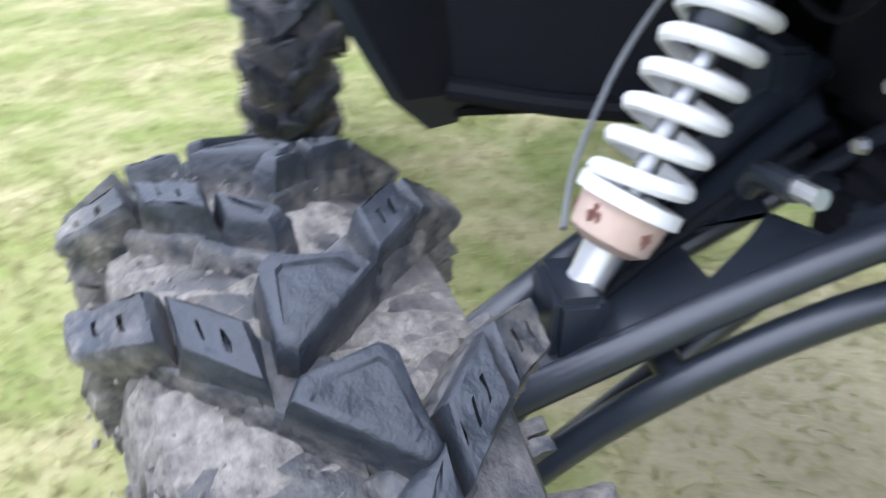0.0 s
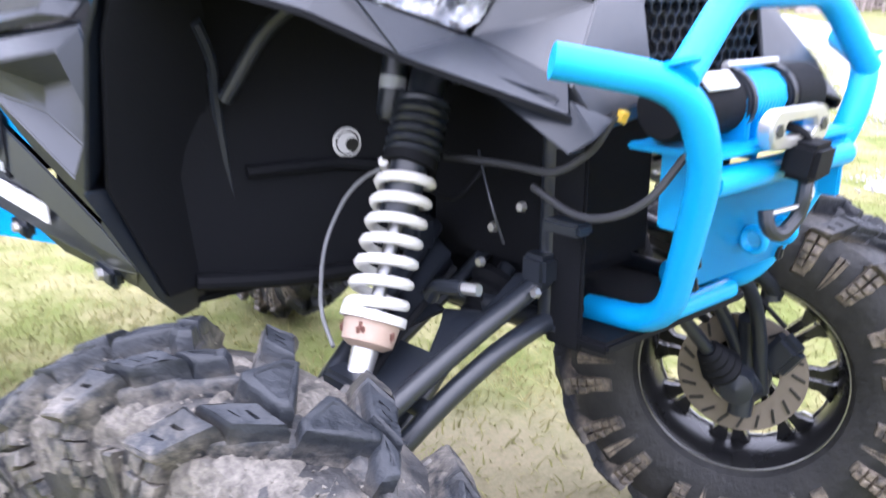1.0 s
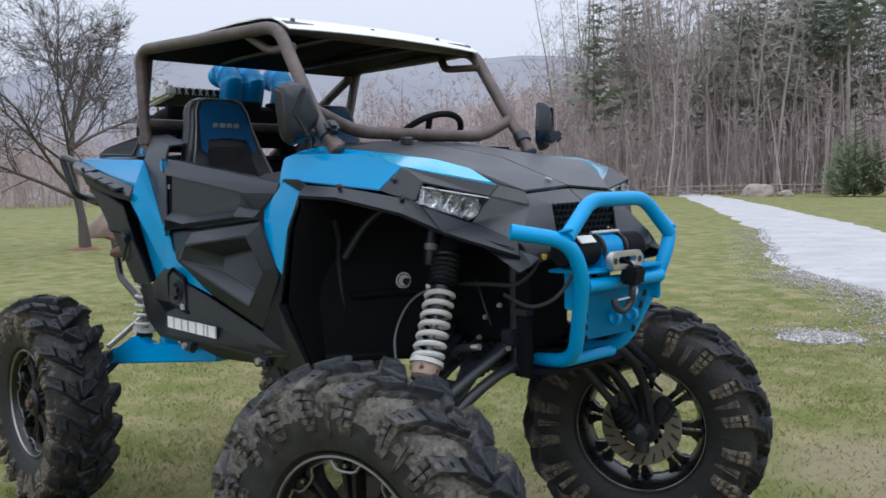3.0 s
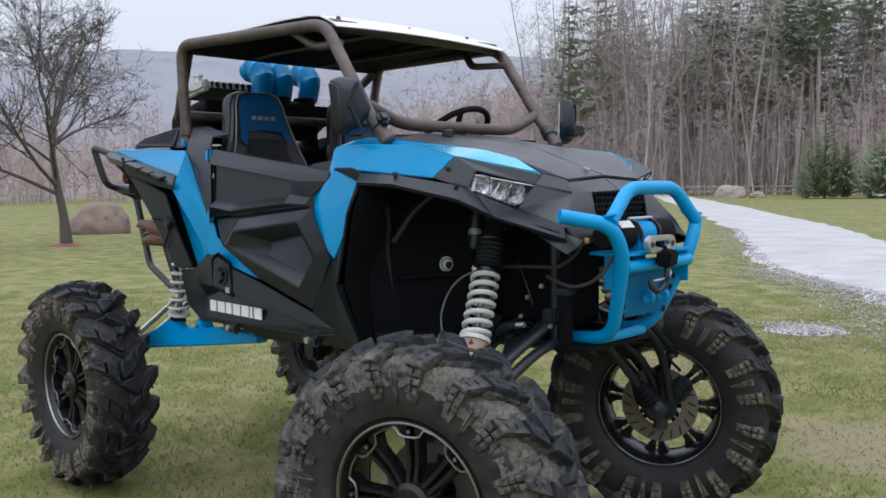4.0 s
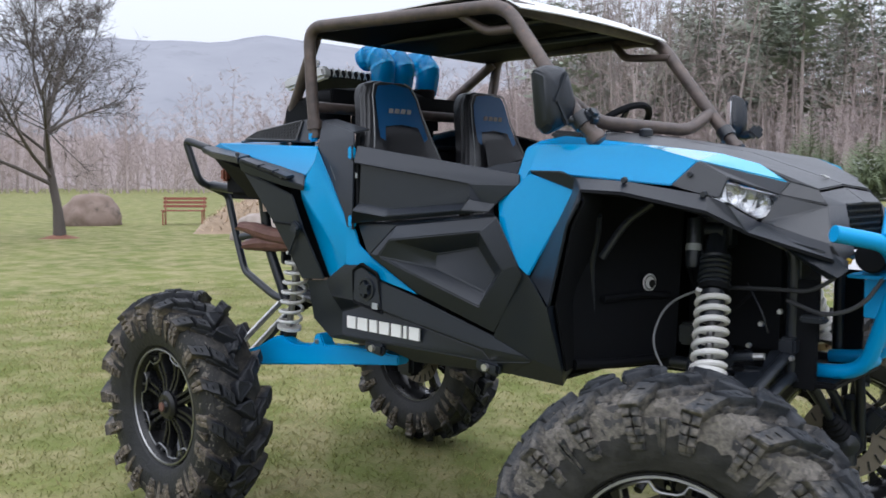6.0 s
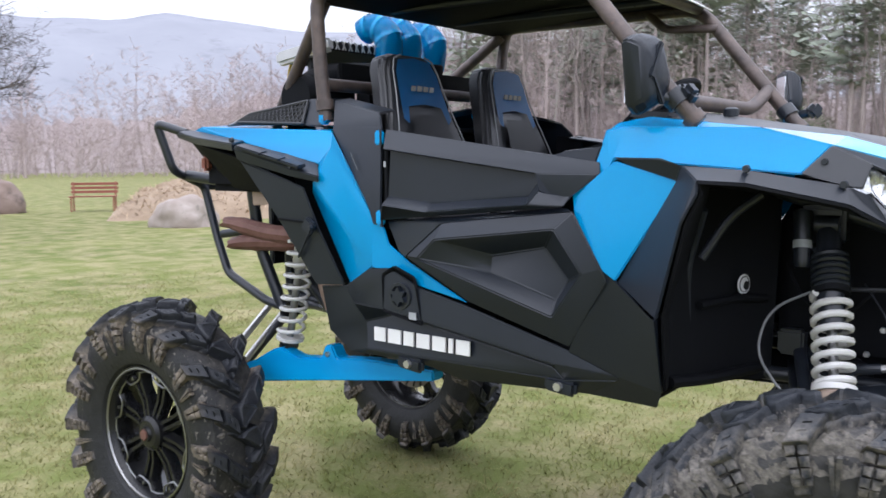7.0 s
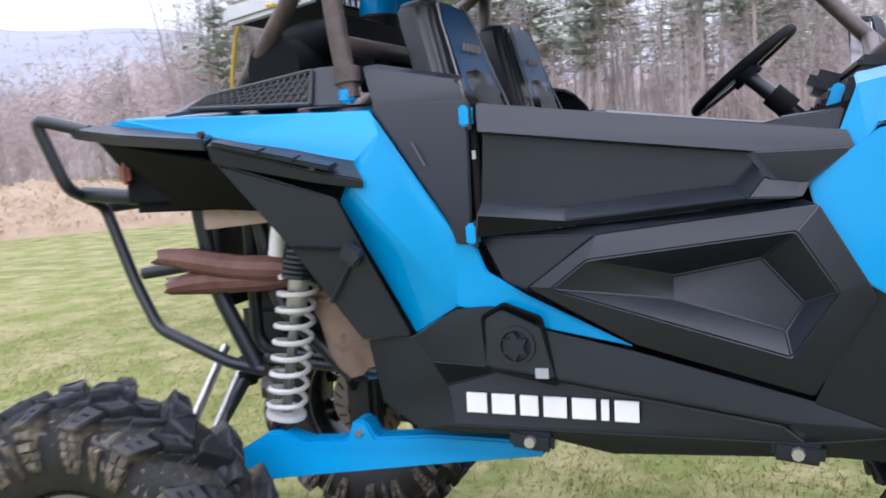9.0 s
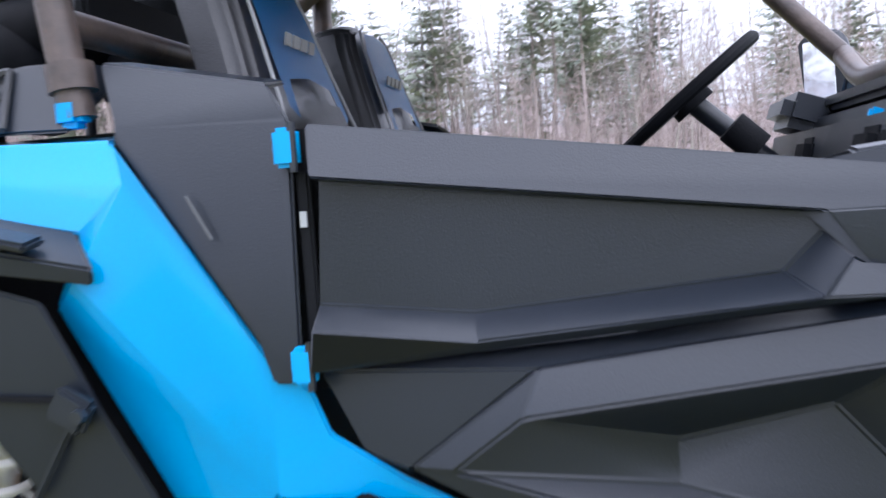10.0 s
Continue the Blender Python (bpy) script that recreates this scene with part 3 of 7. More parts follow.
def conifer(seed, height, trunk_r, width, bare=0.12, whorls=26, per=7, fans=5, droop=0.25):
    """A pine: a tapered trunk and whorls of boughs, each set with flat sprays of needles. Returns trunk and needle arrays."""
    r0 = np.random.default_rng(seed)
    tv, tq = [], []
    for i in range(7):
        for j in range(6):
            a = j * math.tau / 6
            r = trunk_r * (1 - 0.93 * i / 6)
            tv.append((r * math.cos(a), r * math.sin(a), height * i / 6))
    for i in range(6):
        for j in range(6):
            tq.append((i * 6 + j, i * 6 + (j + 1) % 6, i * 6 + 6 + (j + 1) % 6, i * 6 + 6 + j))
    nv, nf = [], []
    for w in range(whorls):
        s = bare + (1 - bare) * (w + 0.5 * r0.random()) / whorls
        z = s * height
        reach = width * (1 - s) ** 0.75 * (0.55 if s < bare + 0.08 else 1.0)
        for b in range(per):
            a = r0.uniform(0, math.tau)
            length = reach * r0.uniform(0.55, 1.15) + 0.02 * height * (1 - s)
            d = np.array([math.cos(a), math.sin(a), 0.0])
            n = np.array([-math.sin(a), math.cos(a), 0.0])
            for f in range(fans):
                t0 = (f + 0.3) / fans
                c = d * length * t0 + np.array([0, 0, z + 0.10 * length * t0 - droop * length * t0 * t0])
                size = max(length * 1.7 / (fans + 1), 0.06) * (1.1 - 0.5 * t0) * r0.uniform(0.7, 1.3)
                for side in (-1, 1):
                    k = len(nv)
                    e = d * 0.7 + n * side * r0.uniform(0.4, 1.0) + np.array([0, 0, r0.uniform(-0.5, 0.55)])
                    e /= np.linalg.norm(e)
                    thick = np.cross(e, (0.2, 0.1, 1.0)) * size * 0.20
                    nv += [c, c + e * size * 0.55 + thick + np.array([0, 0, size * 0.12]), c + e * size, c + e * size * 0.55 - thick - np.array([0, 0, size * 0.1])]
                    nf.append((k, k + 1, k + 2, k + 3))
    return np.array(tv), np.array(tq), np.array(nv), np.array(nf)


def scatter(name, kinds, spots, mat, label, category, kind="stuff"):
    """Joins many turned and scaled copies of a few limb arrays into one mesh. Spots: kind, x, y, z, turn, scale."""
    vs, qs, off = [], [], 0
    for i, x, y, z, a, s in spots:
        v, q = kinds[i]
        c, d = math.cos(a), math.sin(a)
        vs.append(np.stack([(v[:, 0] * c - v[:, 1] * d) * s + x, (v[:, 0] * d + v[:, 1] * c) * s + y, v[:, 2] * s + z], 1))
        qs.append(q + off)
        off += len(v)
    return tagged(array_object(name, np.concatenate(vs), np.concatenate(qs), mat), label, category, kind=kind)


def polar(az, d):
    return 2.5 + d * math.cos(radians(az)), -2.0 + d * math.sin(radians(az))


def wood_tree(seed, height, trunk_r, crown_from, boughs, twigs, reach, rise=0.8, lean=0.02):
    """A far leafless tree: a slender crooked trunk, rising boughs and a mist of fine twigs, as corner and quad arrays."""
    r0 = np.random.default_rng(seed)
    vs, qs = [], []

    def ribbon(pts, widths):
        twist = r0.normal(0, 1, 3)
        start = len(vs)
        for i, p in enumerate(pts):
            d = pts[min(i + 1, len(pts) - 1)] - pts[max(i - 1, 0)]
            c = np.cross(d, twist)
            c /= np.linalg.norm(c) + 1e-9
            vs.extend((p - c * widths[i], p + c * widths[i]))
        for i in range(len(pts) - 1):
            s = start + 2 * i
            qs.append((s, s + 1, s + 3, s + 2))

    stem, p = [], np.zeros(3)
    d = np.array([r0.normal(0, lean), r0.normal(0, lean), 1.0])
    for i in range(7):
        stem.append(p)
        d = d + np.array([r0.normal(0, 0.05), r0.normal(0, 0.05), 0.04])
        p = p + d / np.linalg.norm(d) * height / 6
    for i, q in enumerate(stem):
        rr = trunk_r * (1 - 0.86 * i / 6) * (1.3 if i == 0 else 1.0)
        for j in range(4):
            vs.append(q + np.array([math.cos(j * 1.5708), math.sin(j * 1.5708), 0]) * rr)
    for i in range(6):
        for j in range(4):
            qs.append((i * 4 + j, i * 4 + (j + 1) % 4, i * 4 + 4 + (j + 1) % 4, i * 4 + 4 + j))
    for b in range(boughs):
        s = crown_from + (0.98 - crown_from) * (b + r0.random()) / boughs
        i = min(int(s * 6), 5)
        q = stem[i] + (stem[i + 1] - stem[i]) * (s * 6 - i)
        a = r0.uniform(0, math.tau)
        out = np.array([math.cos(a), math.sin(a), 0.0])
        size = reach * (1.1 - 0.75 * (s - crown_from) / (1 - crown_from)) * r0.uniform(0.6, 1.25)
        up = np.array([0, 0, rise * r0.uniform(0.6, 1.4)])
        pts = [q, q + (out + up * 0.7) * size * 0.4, q + (out * 0.85 + up * 1.1) * size * 0.8 + r0.normal(0, 0.05, 3) * size, q + (out + up * 1.5) * size * 1.1]
        thick = trunk_r * (1 - 0.8 * s) * 0.42
        ribbon(pts, [thick, thick * 0.7, thick * 0.45, 0.008])
        for k in range(twigs):
            m = r0.uniform(0.2, 1.0) * 3
            j = min(int(m), 2)
            o = pts[j] + (pts[j + 1] - pts[j]) * (m - j)
            e = r0.normal(0, 1, 3) * np.array([1, 1, 0.6]) + np.array([0, 0, 0.7])
            e /= np.linalg.norm(e)
            tip = o + e * size * r0.uniform(0.25, 0.6)
            ribbon([o, tip], [0.017, 0.009])
            for n in range(3):
                f = e + r0.normal(0, 0.65, 3)
                w = o + (tip - o) * r0.uniform(0.3, 1.0)
                ribbon([w, w + f / np.linalg.norm(f) * size * r0.uniform(0.14, 0.34)], [0.012, 0.007])
    return np.array(vs), np.array(qs)


def build_woods():
    r0 = np.random.default_rng(21)
    turn = lambda: r0.uniform(0, 6.28)
    tall = [wood_tree(100 + i, 24, 0.17, 0.36, 15, 9, 3.4) for i in range(6)]
    small = [wood_tree(200 + i, 10, 0.085, 0.16, 15, 8, 2.4, 0.7) for i in range(5)]
    pale = [wood_tree(260 + i, 17, 0.10, 0.45, 9, 7, 2.4, 0.8, 0.10) for i in range(4)]
    spots, low, white, mist = [], [], [], []
    for i in range(400):
        az = r0.uniform(60, 128) if i % 5 else r0.uniform(112, 128)
        x, y = polar(az, r0.uniform(92, 165))
        spots.append((r0.integers(0, 6), x, y, -0.3, turn(), r0.uniform(0.75, 1.25)))
    for i in range(210):
        az = 127 + 38 * r0.random() ** 1.5 if i % 3 else r0.uniform(126, 141)
        x, y = polar(az, r0.uniform(105, 165))
        mist.append((r0.integers(0, 5), x, y, -0.3, turn(), r0.uniform(0.95, 1.75) * (1 - 0.009 * (az - 127))))
    for i in range(190):
        x, y = polar(r0.uniform(62, 128), r0.uniform(86, 118))
        mist.append((r0.integers(0, 5), x, y, -0.3, turn(), r0.uniform(0.7, 1.5)))
    for i in range(320):
        az = r0.uniform(124, 186) if i % 3 else r0.uniform(66, 132)
        x, y = polar(az, r0.uniform(88, 135))
        low.append((r0.integers(0, 5), x, y, -0.2, turn(), r0.uniform(0.55, 1.25)))
    for i in range(38):
        x, y = polar(r0.uniform(66, 132), r0.uniform(86, 112))
        white.append((r0.integers(0, 4), x, y, -0.3, turn(), r0.uniform(0.7, 1.2)))
    scatter("far_woods", tall, spots, FARBARK, "tall bare deciduous woods beyond the lawn, bark paled for haze", "woods")
    scatter("edge_woods", small, low + mist, TWIG, "lower bare brushy trees along the field edge, paled for haze", "woods")
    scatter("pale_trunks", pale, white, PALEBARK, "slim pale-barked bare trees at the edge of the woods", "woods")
    brush = [grow(300 + i, 3.4, 0.022, 2, 50, first=0.05, sides=(3, 2), kids=(30,), child_len=0.5, crook=0.3) for i in range(4)]
    spots = []
    for i in range(1700):
        x, y = polar(r0.uniform(60, 186), r0.uniform(84, 128))
        spots.append((r0.integers(0, 4), x, y, -0.2, turn(), r0.uniform(0.6, 2.2)))
    scatter("brush", brush, spots, TWIG, "tangled brown underbrush at the foot of the woods, paled for haze", "brush")
    pines = [conifer(400 + i, 25, 0.24, 7.6, bare=0.30 + 0.07 * i, whorls=18, per=8, fans=6, droop=-0.05) for i in range(4)]
    pts = []
    for i in range(84):
        az = r0.choice([r0.uniform(62, 124), r0.uniform(76, 98), r0.uniform(104, 121)])
        x, y = polar(az, r0.uniform(98, 150) if az > 108 else r0.uniform(112, 170))
        pts.append((r0.integers(0, 4), x, y, -0.3, turn(), r0.uniform(0.75, 1.25)))
    for i in range(16):
        x, y = polar(r0.uniform(92, 117), r0.uniform(96, 130))
        pts.append((r0.integers(0, 4), x, y, -0.3, turn(), r0.uniform(0.95, 1.3)))
    for az, d, s in ((125.7, 96, 0.98), (123.4, 112, 0.92), (131.5, 120, 0.62)):
        x, y = polar(az, d)
        pts.append((0, x, y, -0.3, 1.0, s))
    scatter("far_pine_trunks", [(p[0], p[1]) for p in pines], pts, FARBARK, "far pine trunks among the bare woods, paled for haze", "woods")
    scatter("far_pines", [(p[2], p[3]) for p in pines], pts, NEEDLEFAR, "pine crowns among the bare woods, green paled for haze", "woods")


build_woods()


def build_rise():
    """The wooded rise behind the first trees: a shaggy brown slope."""
    verts, faces = [], []
    n, dist = 260, (128, 140, 152, 164, 176, 190, 215)
    for i in range(n + 1):
        az = 46 + 148 * i / n
        tall = 10.0 + 14.0 * max(0.0, min(1.0, (146 - az) / 20)) * max(0.25, min(1.0, (az - 100) / 14))
        for j, d in enumerate(dist):
            x, y = polar(az, d)
            h = tall * (j / 5 if j < 6 else 0.7)
            verts.append((x, y, h + (3.0 * noise.noise(Vector((az * 1.3, d * 0.1, 0))) + 2.2 * noise.noise(Vector((az * 5.0, d * 0.2, 7)))) * min(1.0, h / 5) - 0.3))
    k = len(dist)
    for i in range(n):
        for j in range(k - 1):
            a = i * k + j
            faces.append((a, a + k, a + k + 1, a + 1))
    return tagged(mesh_object("wooded_rise", verts, faces, RISE, True), "brown leafless wooded rise behind the first trees, paled for haze", "hillside", kind="structure")


build_rise()


def bare_tree(x, y, seed, height, r):
    v, q = grow(seed, height, r, 5, (56, 46, 50, 50), first=0.27, sides=(10, 6, 4, 3, 2), kids=(15, 15, 8, 5), child_len=(1.02, 0.42, 0.46, 0.5), crook=0.17, up=0.34)
    root = new("bare_tree")
    root.location = (x, y, 0)
    for name, verts, quads in (("trunk", v[:70], q[:60]), ("crown", v[70:], q[60:] - 70)):
        ob = array_object(name, verts, quads, BARK)
        ob.parent = root
    return tagged(root, "leafless lawn tree with a grey trunk and many fine twigs", "tree")


bare_tree(-18.1, 6.55, 14, 4.6, 0.125)


def build_mulch(x, y, r):
    verts, faces = [(x, y, 0.12)], []
    for i in range(28):
        a = i * math.tau / 28
        k = r * (1 + 0.15 * math.sin(3 * a) + 0.08 * math.sin(7 * a))
        verts.append((x + k * math.cos(a), y + k * math.sin(a), -0.02))
        faces.append((0, 1 + i, 1 + (i + 1) % 28))
    return tagged(mesh_object("mulch_ring", verts, faces, MULCH, True), "low ring of red-brown mulch round the lawn tree", "mulch", kind="structure")


build_mulch(-18.1, 6.55, 0.5)


def boulder(x, y, sx, sy, sz, seed, turn=0.0, label="", stone=STONE, z=0.0):
    bm = bmesh.new()
    bmesh.ops.create_icosphere(bm, subdivisions=4, radius=1.0)
    for v in bm.verts:
        p = v.co.copy()
        k = 1 + 0.30 * noise.noise(p * 1.1 + Vector((seed, 0, 0))) + 0.08 * noise.noise(p * 3 + Vector((0, seed, 0))) + 0.03 * noise.noise(p * 9)
        v.co = Vector((p.x * sx, p.y * sy, p.z * sz)) * k
        v.co.z = max(v.co.z, -sz * 0.35)
    ob = finish(bm, "boulder", stone, angle=50)
    ob.matrix_world = pose(x, y, z + sz * 0.3, 0, 0, turn)
    return tagged(ob, label, "boulder")


boulder(-23.5, 9.85, 0.95, 0.78, 0.80, 1.7, 60, "large rounded brown granite boulder on the lawn", BROWNSTONE)
boulder(-14.0, 9.6, 0.72, 0.55, 0.52, 5.1, 40, "pale grey granite boulder before a straw mound")
boulder(-30.5, 67.4, 1.35, 0.9, 0.85, 9.3, 10, "far boulder beside the split-rail fence")
boulder(-28.6, 68.4, 0.7, 0.6, 0.4, 12.3, 80, "small far boulder beside the split-rail fence")


def mound_height(u, v):
    h = max(0.0, 1 - u * u) ** 0.35 * max(0.0, 1 - v * v) ** 0.8
    x, y = u * 5.4, v * 3.4
    return 1.15 * h * (1 + 0.25 * noise.noise(Vector((x * 0.5, y * 0.5, 1)))) + 0.16 * h * noise.noise(Vector((x * 2.5, y * 2.5, 4))) + 0.06 * noise.noise(Vector((x * 7, y * 7, 2))) - 0.03


def build_mound():
    """A long low mound of dead straw, set across the view to the woods, with straw stalks on it."""
    verts, faces = [], []
    n, m = 90, 50
    for i in range(n + 1):
        for j in range(m + 1):
            u, v = 2 * i / n - 1, 2 * j / m - 1
            verts.append((u * 5.4, v * 3.4, mound_height(u, v)))
    for i in range(n):
        for j in range(m):
            a = i * (m + 1) + j
            faces.append((a, a + m + 1, a + m + 2, a + 1))
    ob = mesh_object("straw_mound", verts, faces, STRAW, True)
    ob.matrix_world = pose(-15.9, 15.7, 0, 0, 0, 48)
    r0 = np.random.default_rng(31)
    count = 9000
    u, v = r0.uniform(-0.97, 0.97, count), r0.uniform(-0.95, 0.95, count)
    base = np.stack([u * 5.4, v * 3.4, np.array([mound_height(p, q) for p, q in zip(u, v)]) - 0.02], 1)
    a, h = r0.uniform(0, math.tau, count), r0.uniform(0.05, 0.24, count)
    tip = base + np.stack([np.cos(a) * h * 1.1, np.sin(a) * h * 1.1, h * 0.7], 1)
    side = np.stack([-np.sin(a), np.cos(a), np.zeros(count)], 1) * 0.012
    corners = np.stack([base - side, base + side, tip], 1).reshape(-1, 3)
    stalks = array_object("straw_stalks", corners, np.arange(count * 3).reshape(-1, 3), STRAWSTALK)
    stalks.matrix_world = ob.matrix_world
    tagged(stalks, "loose dead straw stalks over the mound", "straw", kind="stuff")
    return tagged(ob, "low mound covered with dead straw-coloured grass", "mound", kind="structure")


build_mound()


def bench(x, y, turn):
    root = new("bench")
    root.matrix_world = pose(x, y, 0, 0, 0, turn)
    for sx in (-0.6, 0.6):
        part("leg", tube([(sx, -0.2, 0), (sx, -0.2, 0.43), (sx, 0.25, 0.43)], 0.025, 0.05, 8), REDPAINT, root)
        part("leg", tube([(sx, 0.25, 0), (sx, 0.25, 0.45), (sx, 0.33, 0.88)], 0.025, 0.05, 8), REDPAINT, root)
    for k in range(4):
        part("slat", box((0, -0.16 + 0.12 * k, 0.45), (1.35, 0.09, 0.03)), REDPAINT, root)
    for k in range(3):
        part("slat", box((0, 0.29 + 0.03 * k, 0.58 + 0.12 * k), (1.35, 0.025, 0.08)), REDPAINT, root)
    return tagged(root, "weathered red slatted bench on the lawn", "bench")


bench(-21.6, 12.0, 50)


def pine_bush(x, y, height, width, seed):
    """A young pine grown bushy: a round crown of several leaders, each with its own whorls of upturned plumes."""
    r0 = random.Random(seed)
    root = new("pine_tree")
    root.location = (x, y, 0)
    vs, fs, off = [], [], 0
    for k in range(9):
        a, d = k * math.tau / 8, (0 if k == 8 else width * r0.uniform(0.36, 0.62))
        tall = height * (1.0 if k == 8 else r0.uniform(0.48, 0.78))
        tv, tq, nv, nf = conifer(seed + k, tall, 0.10, width * 0.55, bare=0.02, whorls=22, per=13, fans=9, droop=-0.45)
        if k == 8:
            trunk = array_object("trunk", tv, tq, BARK)
            trunk.parent = root
        vs.append(nv + np.array([d * math.cos(a), d * math.sin(a), 0]))
        fs.append(nf + off)
        off += len(nv)
    crown = array_object("crown", np.concatenate(vs), np.concatenate(fs), NEEDLE)
    crown.parent = root
    return tagged(root, "bushy green young pine beside the drive", "tree", group="young pines by the drive")


pine_bush(-22.4, 66.5, 7.6, 2.9, 61)
pine_bush(-16.2, 66.0, 6.6, 4.2, 167)


def shed(x, y, turn):
    root = new("shed")
    root.matrix_world = pose(x, y, 0, 0, 0, turn)
    part("wall", box((0, 0, 1.2), (5.0, 3.0, 2.4), None, 0.02), SHEDWHITE, root)
    bm = bmesh.new()
    vs = [bm.verts.new(p) for p in ((-2.7, -1.8, 2.35), (2.7, -1.8, 2.35), (2.7, 1.8, 2.35), (-2.7, 1.8, 2.35), (-2.7, 0, 3.3), (2.7, 0, 3.3))]
    for f in ((0, 1, 5, 4), (2, 3, 4, 5), (1, 2, 5), (3, 0, 4), (3, 2, 1, 0)):
        bm.faces.new([vs[i] for i in f])
    part("roof", bm, SILVER, root, "pale grey metal roof", smooth=False)
    part("door", box((0.8, -1.52, 1.0), (0.9, 0.05, 2.0)), DECALGREY, root)
    return tagged(root, "small white shed behind the young pines", "shed")


shed(-19.5, 76.0, 20)


def fence(points):
    root = new("fence")
    root.location = (points[0][0], points[0][1], 0)
    for i, (x, y) in enumerate(points):
        part("post", box((x - points[0][0], y - points[0][1], 0.6), (0.16, 0.16, 1.25), None, 0.02), FENCEWOOD, root)
        if i + 1 < len(points):
            x2, y2 = points[i + 1]
            for z in (0.45, 0.9):
                part("rail", tube([(x - points[0][0], y - points[0][1], z), (x2 - points[0][0], y2 - points[0][1], z + 0.03)], 0.06, 0.01, 6), FENCEWOOD, root)
    return tagged(root, "weathered split-rail fence before the woods", "fence")


fence([(-40.5 + 2.3 * i, 65.6 + 1.05 * i) for i in range(9)])


def build_hills():
    """A far wooded ridge round the valley, higher towards its middle."""
    verts, faces = [], []
    n = 150
    for i in range(n + 1):
        az = 40 + 170 * i / n
        peak = 8.7 - 0.0085 * (az - 148) ** 2 if az > 148 else 8.7 - 0.0022 * (az - 148) ** 2
        peak = max(peak, 4.0) + 0.25 * math.sin(az * 0.45)
        top = math.tan(radians(peak)) * 900 * (1 + 0.03 * noise.noise(Vector((az * 0.35, 0, 0))))
        for d, k in ((560, -0.02), (650, 0.3), (740, 0.62), (830, 0.88), (900, 1.0), (1050, 0.7)):
            x, y = polar(az, d)
            verts.append((x, y, top * k + (6 * noise.noise(Vector((x * 0.01, y * 0.01, 0))) if 0.1 < k < 0.95 else 0)))
    for i in range(n):
        for j in range(5):
            a = i * 6 + j
            faces.append((a, a + 6, a + 7, a + 1))
    return tagged(mesh_object("backdrop", verts, faces, HILLMAT, True), "far wooded hills, coloured blue-grey for haze", "hills", kind="structure")


build_hills()


# ---- the off-road vehicle: x ahead, y to its left, axles 2.3 m apart ----
utv = new("utility_vehicle")
tagged(utv, "lifted blue and black two-seat off-road buggy on muddy tyres", "off-road vehicle")
SIDES = (-1, 1)
HUB, TRACK, TYRE_R = 0.49, 0.70, 0.49


def flip(points, s):
    return [(x, s * w, z) for x, w, z in points]


# -- wheels --
def tyre_bmesh():
    prof = [(-0.080, 0.248), (-0.104, 0.262), (-0.122, 0.30), (-0.130, 0.345), (-0.127, 0.39), (-0.110, 0.424), (-0.06, 0.438), (0, 0.442),
            (0.06, 0.438), (0.110, 0.424), (0.127, 0.39), (0.130, 0.345), (0.122, 0.30), (0.104, 0.262), (0.080, 0.248)]
    return lathe(prof, 72)


TYRE_HALF = [(0.0, 0.442), (0.060, 0.438), (0.100, 0.428), (0.121, 0.410), (0.129, 0.380), (0.130, 0.345), (0.122, 0.300)]


def tyre_skin(s):
    """Place and outward direction on the tyre's half section, s metres from its centre line."""
    sign, s = (1, s) if s >= 0 else (-1, -s)
    run = 0.0
    for i, (a, b) in enumerate(zip(TYRE_HALF, TYRE_HALF[1:])):
        d = math.dist(a, b)
        if s <= run + d or i == len(TYRE_HALF) - 2:
            k = (s - run) / d
            c = TYRE_HALF[min(i + 2, len(TYRE_HALF) - 1)]
            p = TYRE_HALF[max(i - 1, 0)]
            ta = Vector((b[0] - p[0], b[1] - p[1])).normalized()
            tb = Vector((c[0] - a[0], c[1] - a[1])).normalized()
            n = ta.lerp(tb, k).normalized()
            return sign * (a[0] + (b[0] - a[0]) * k), a[1] + (b[1] - a[1]) * k, -sign * n.y, n.x
        run += d


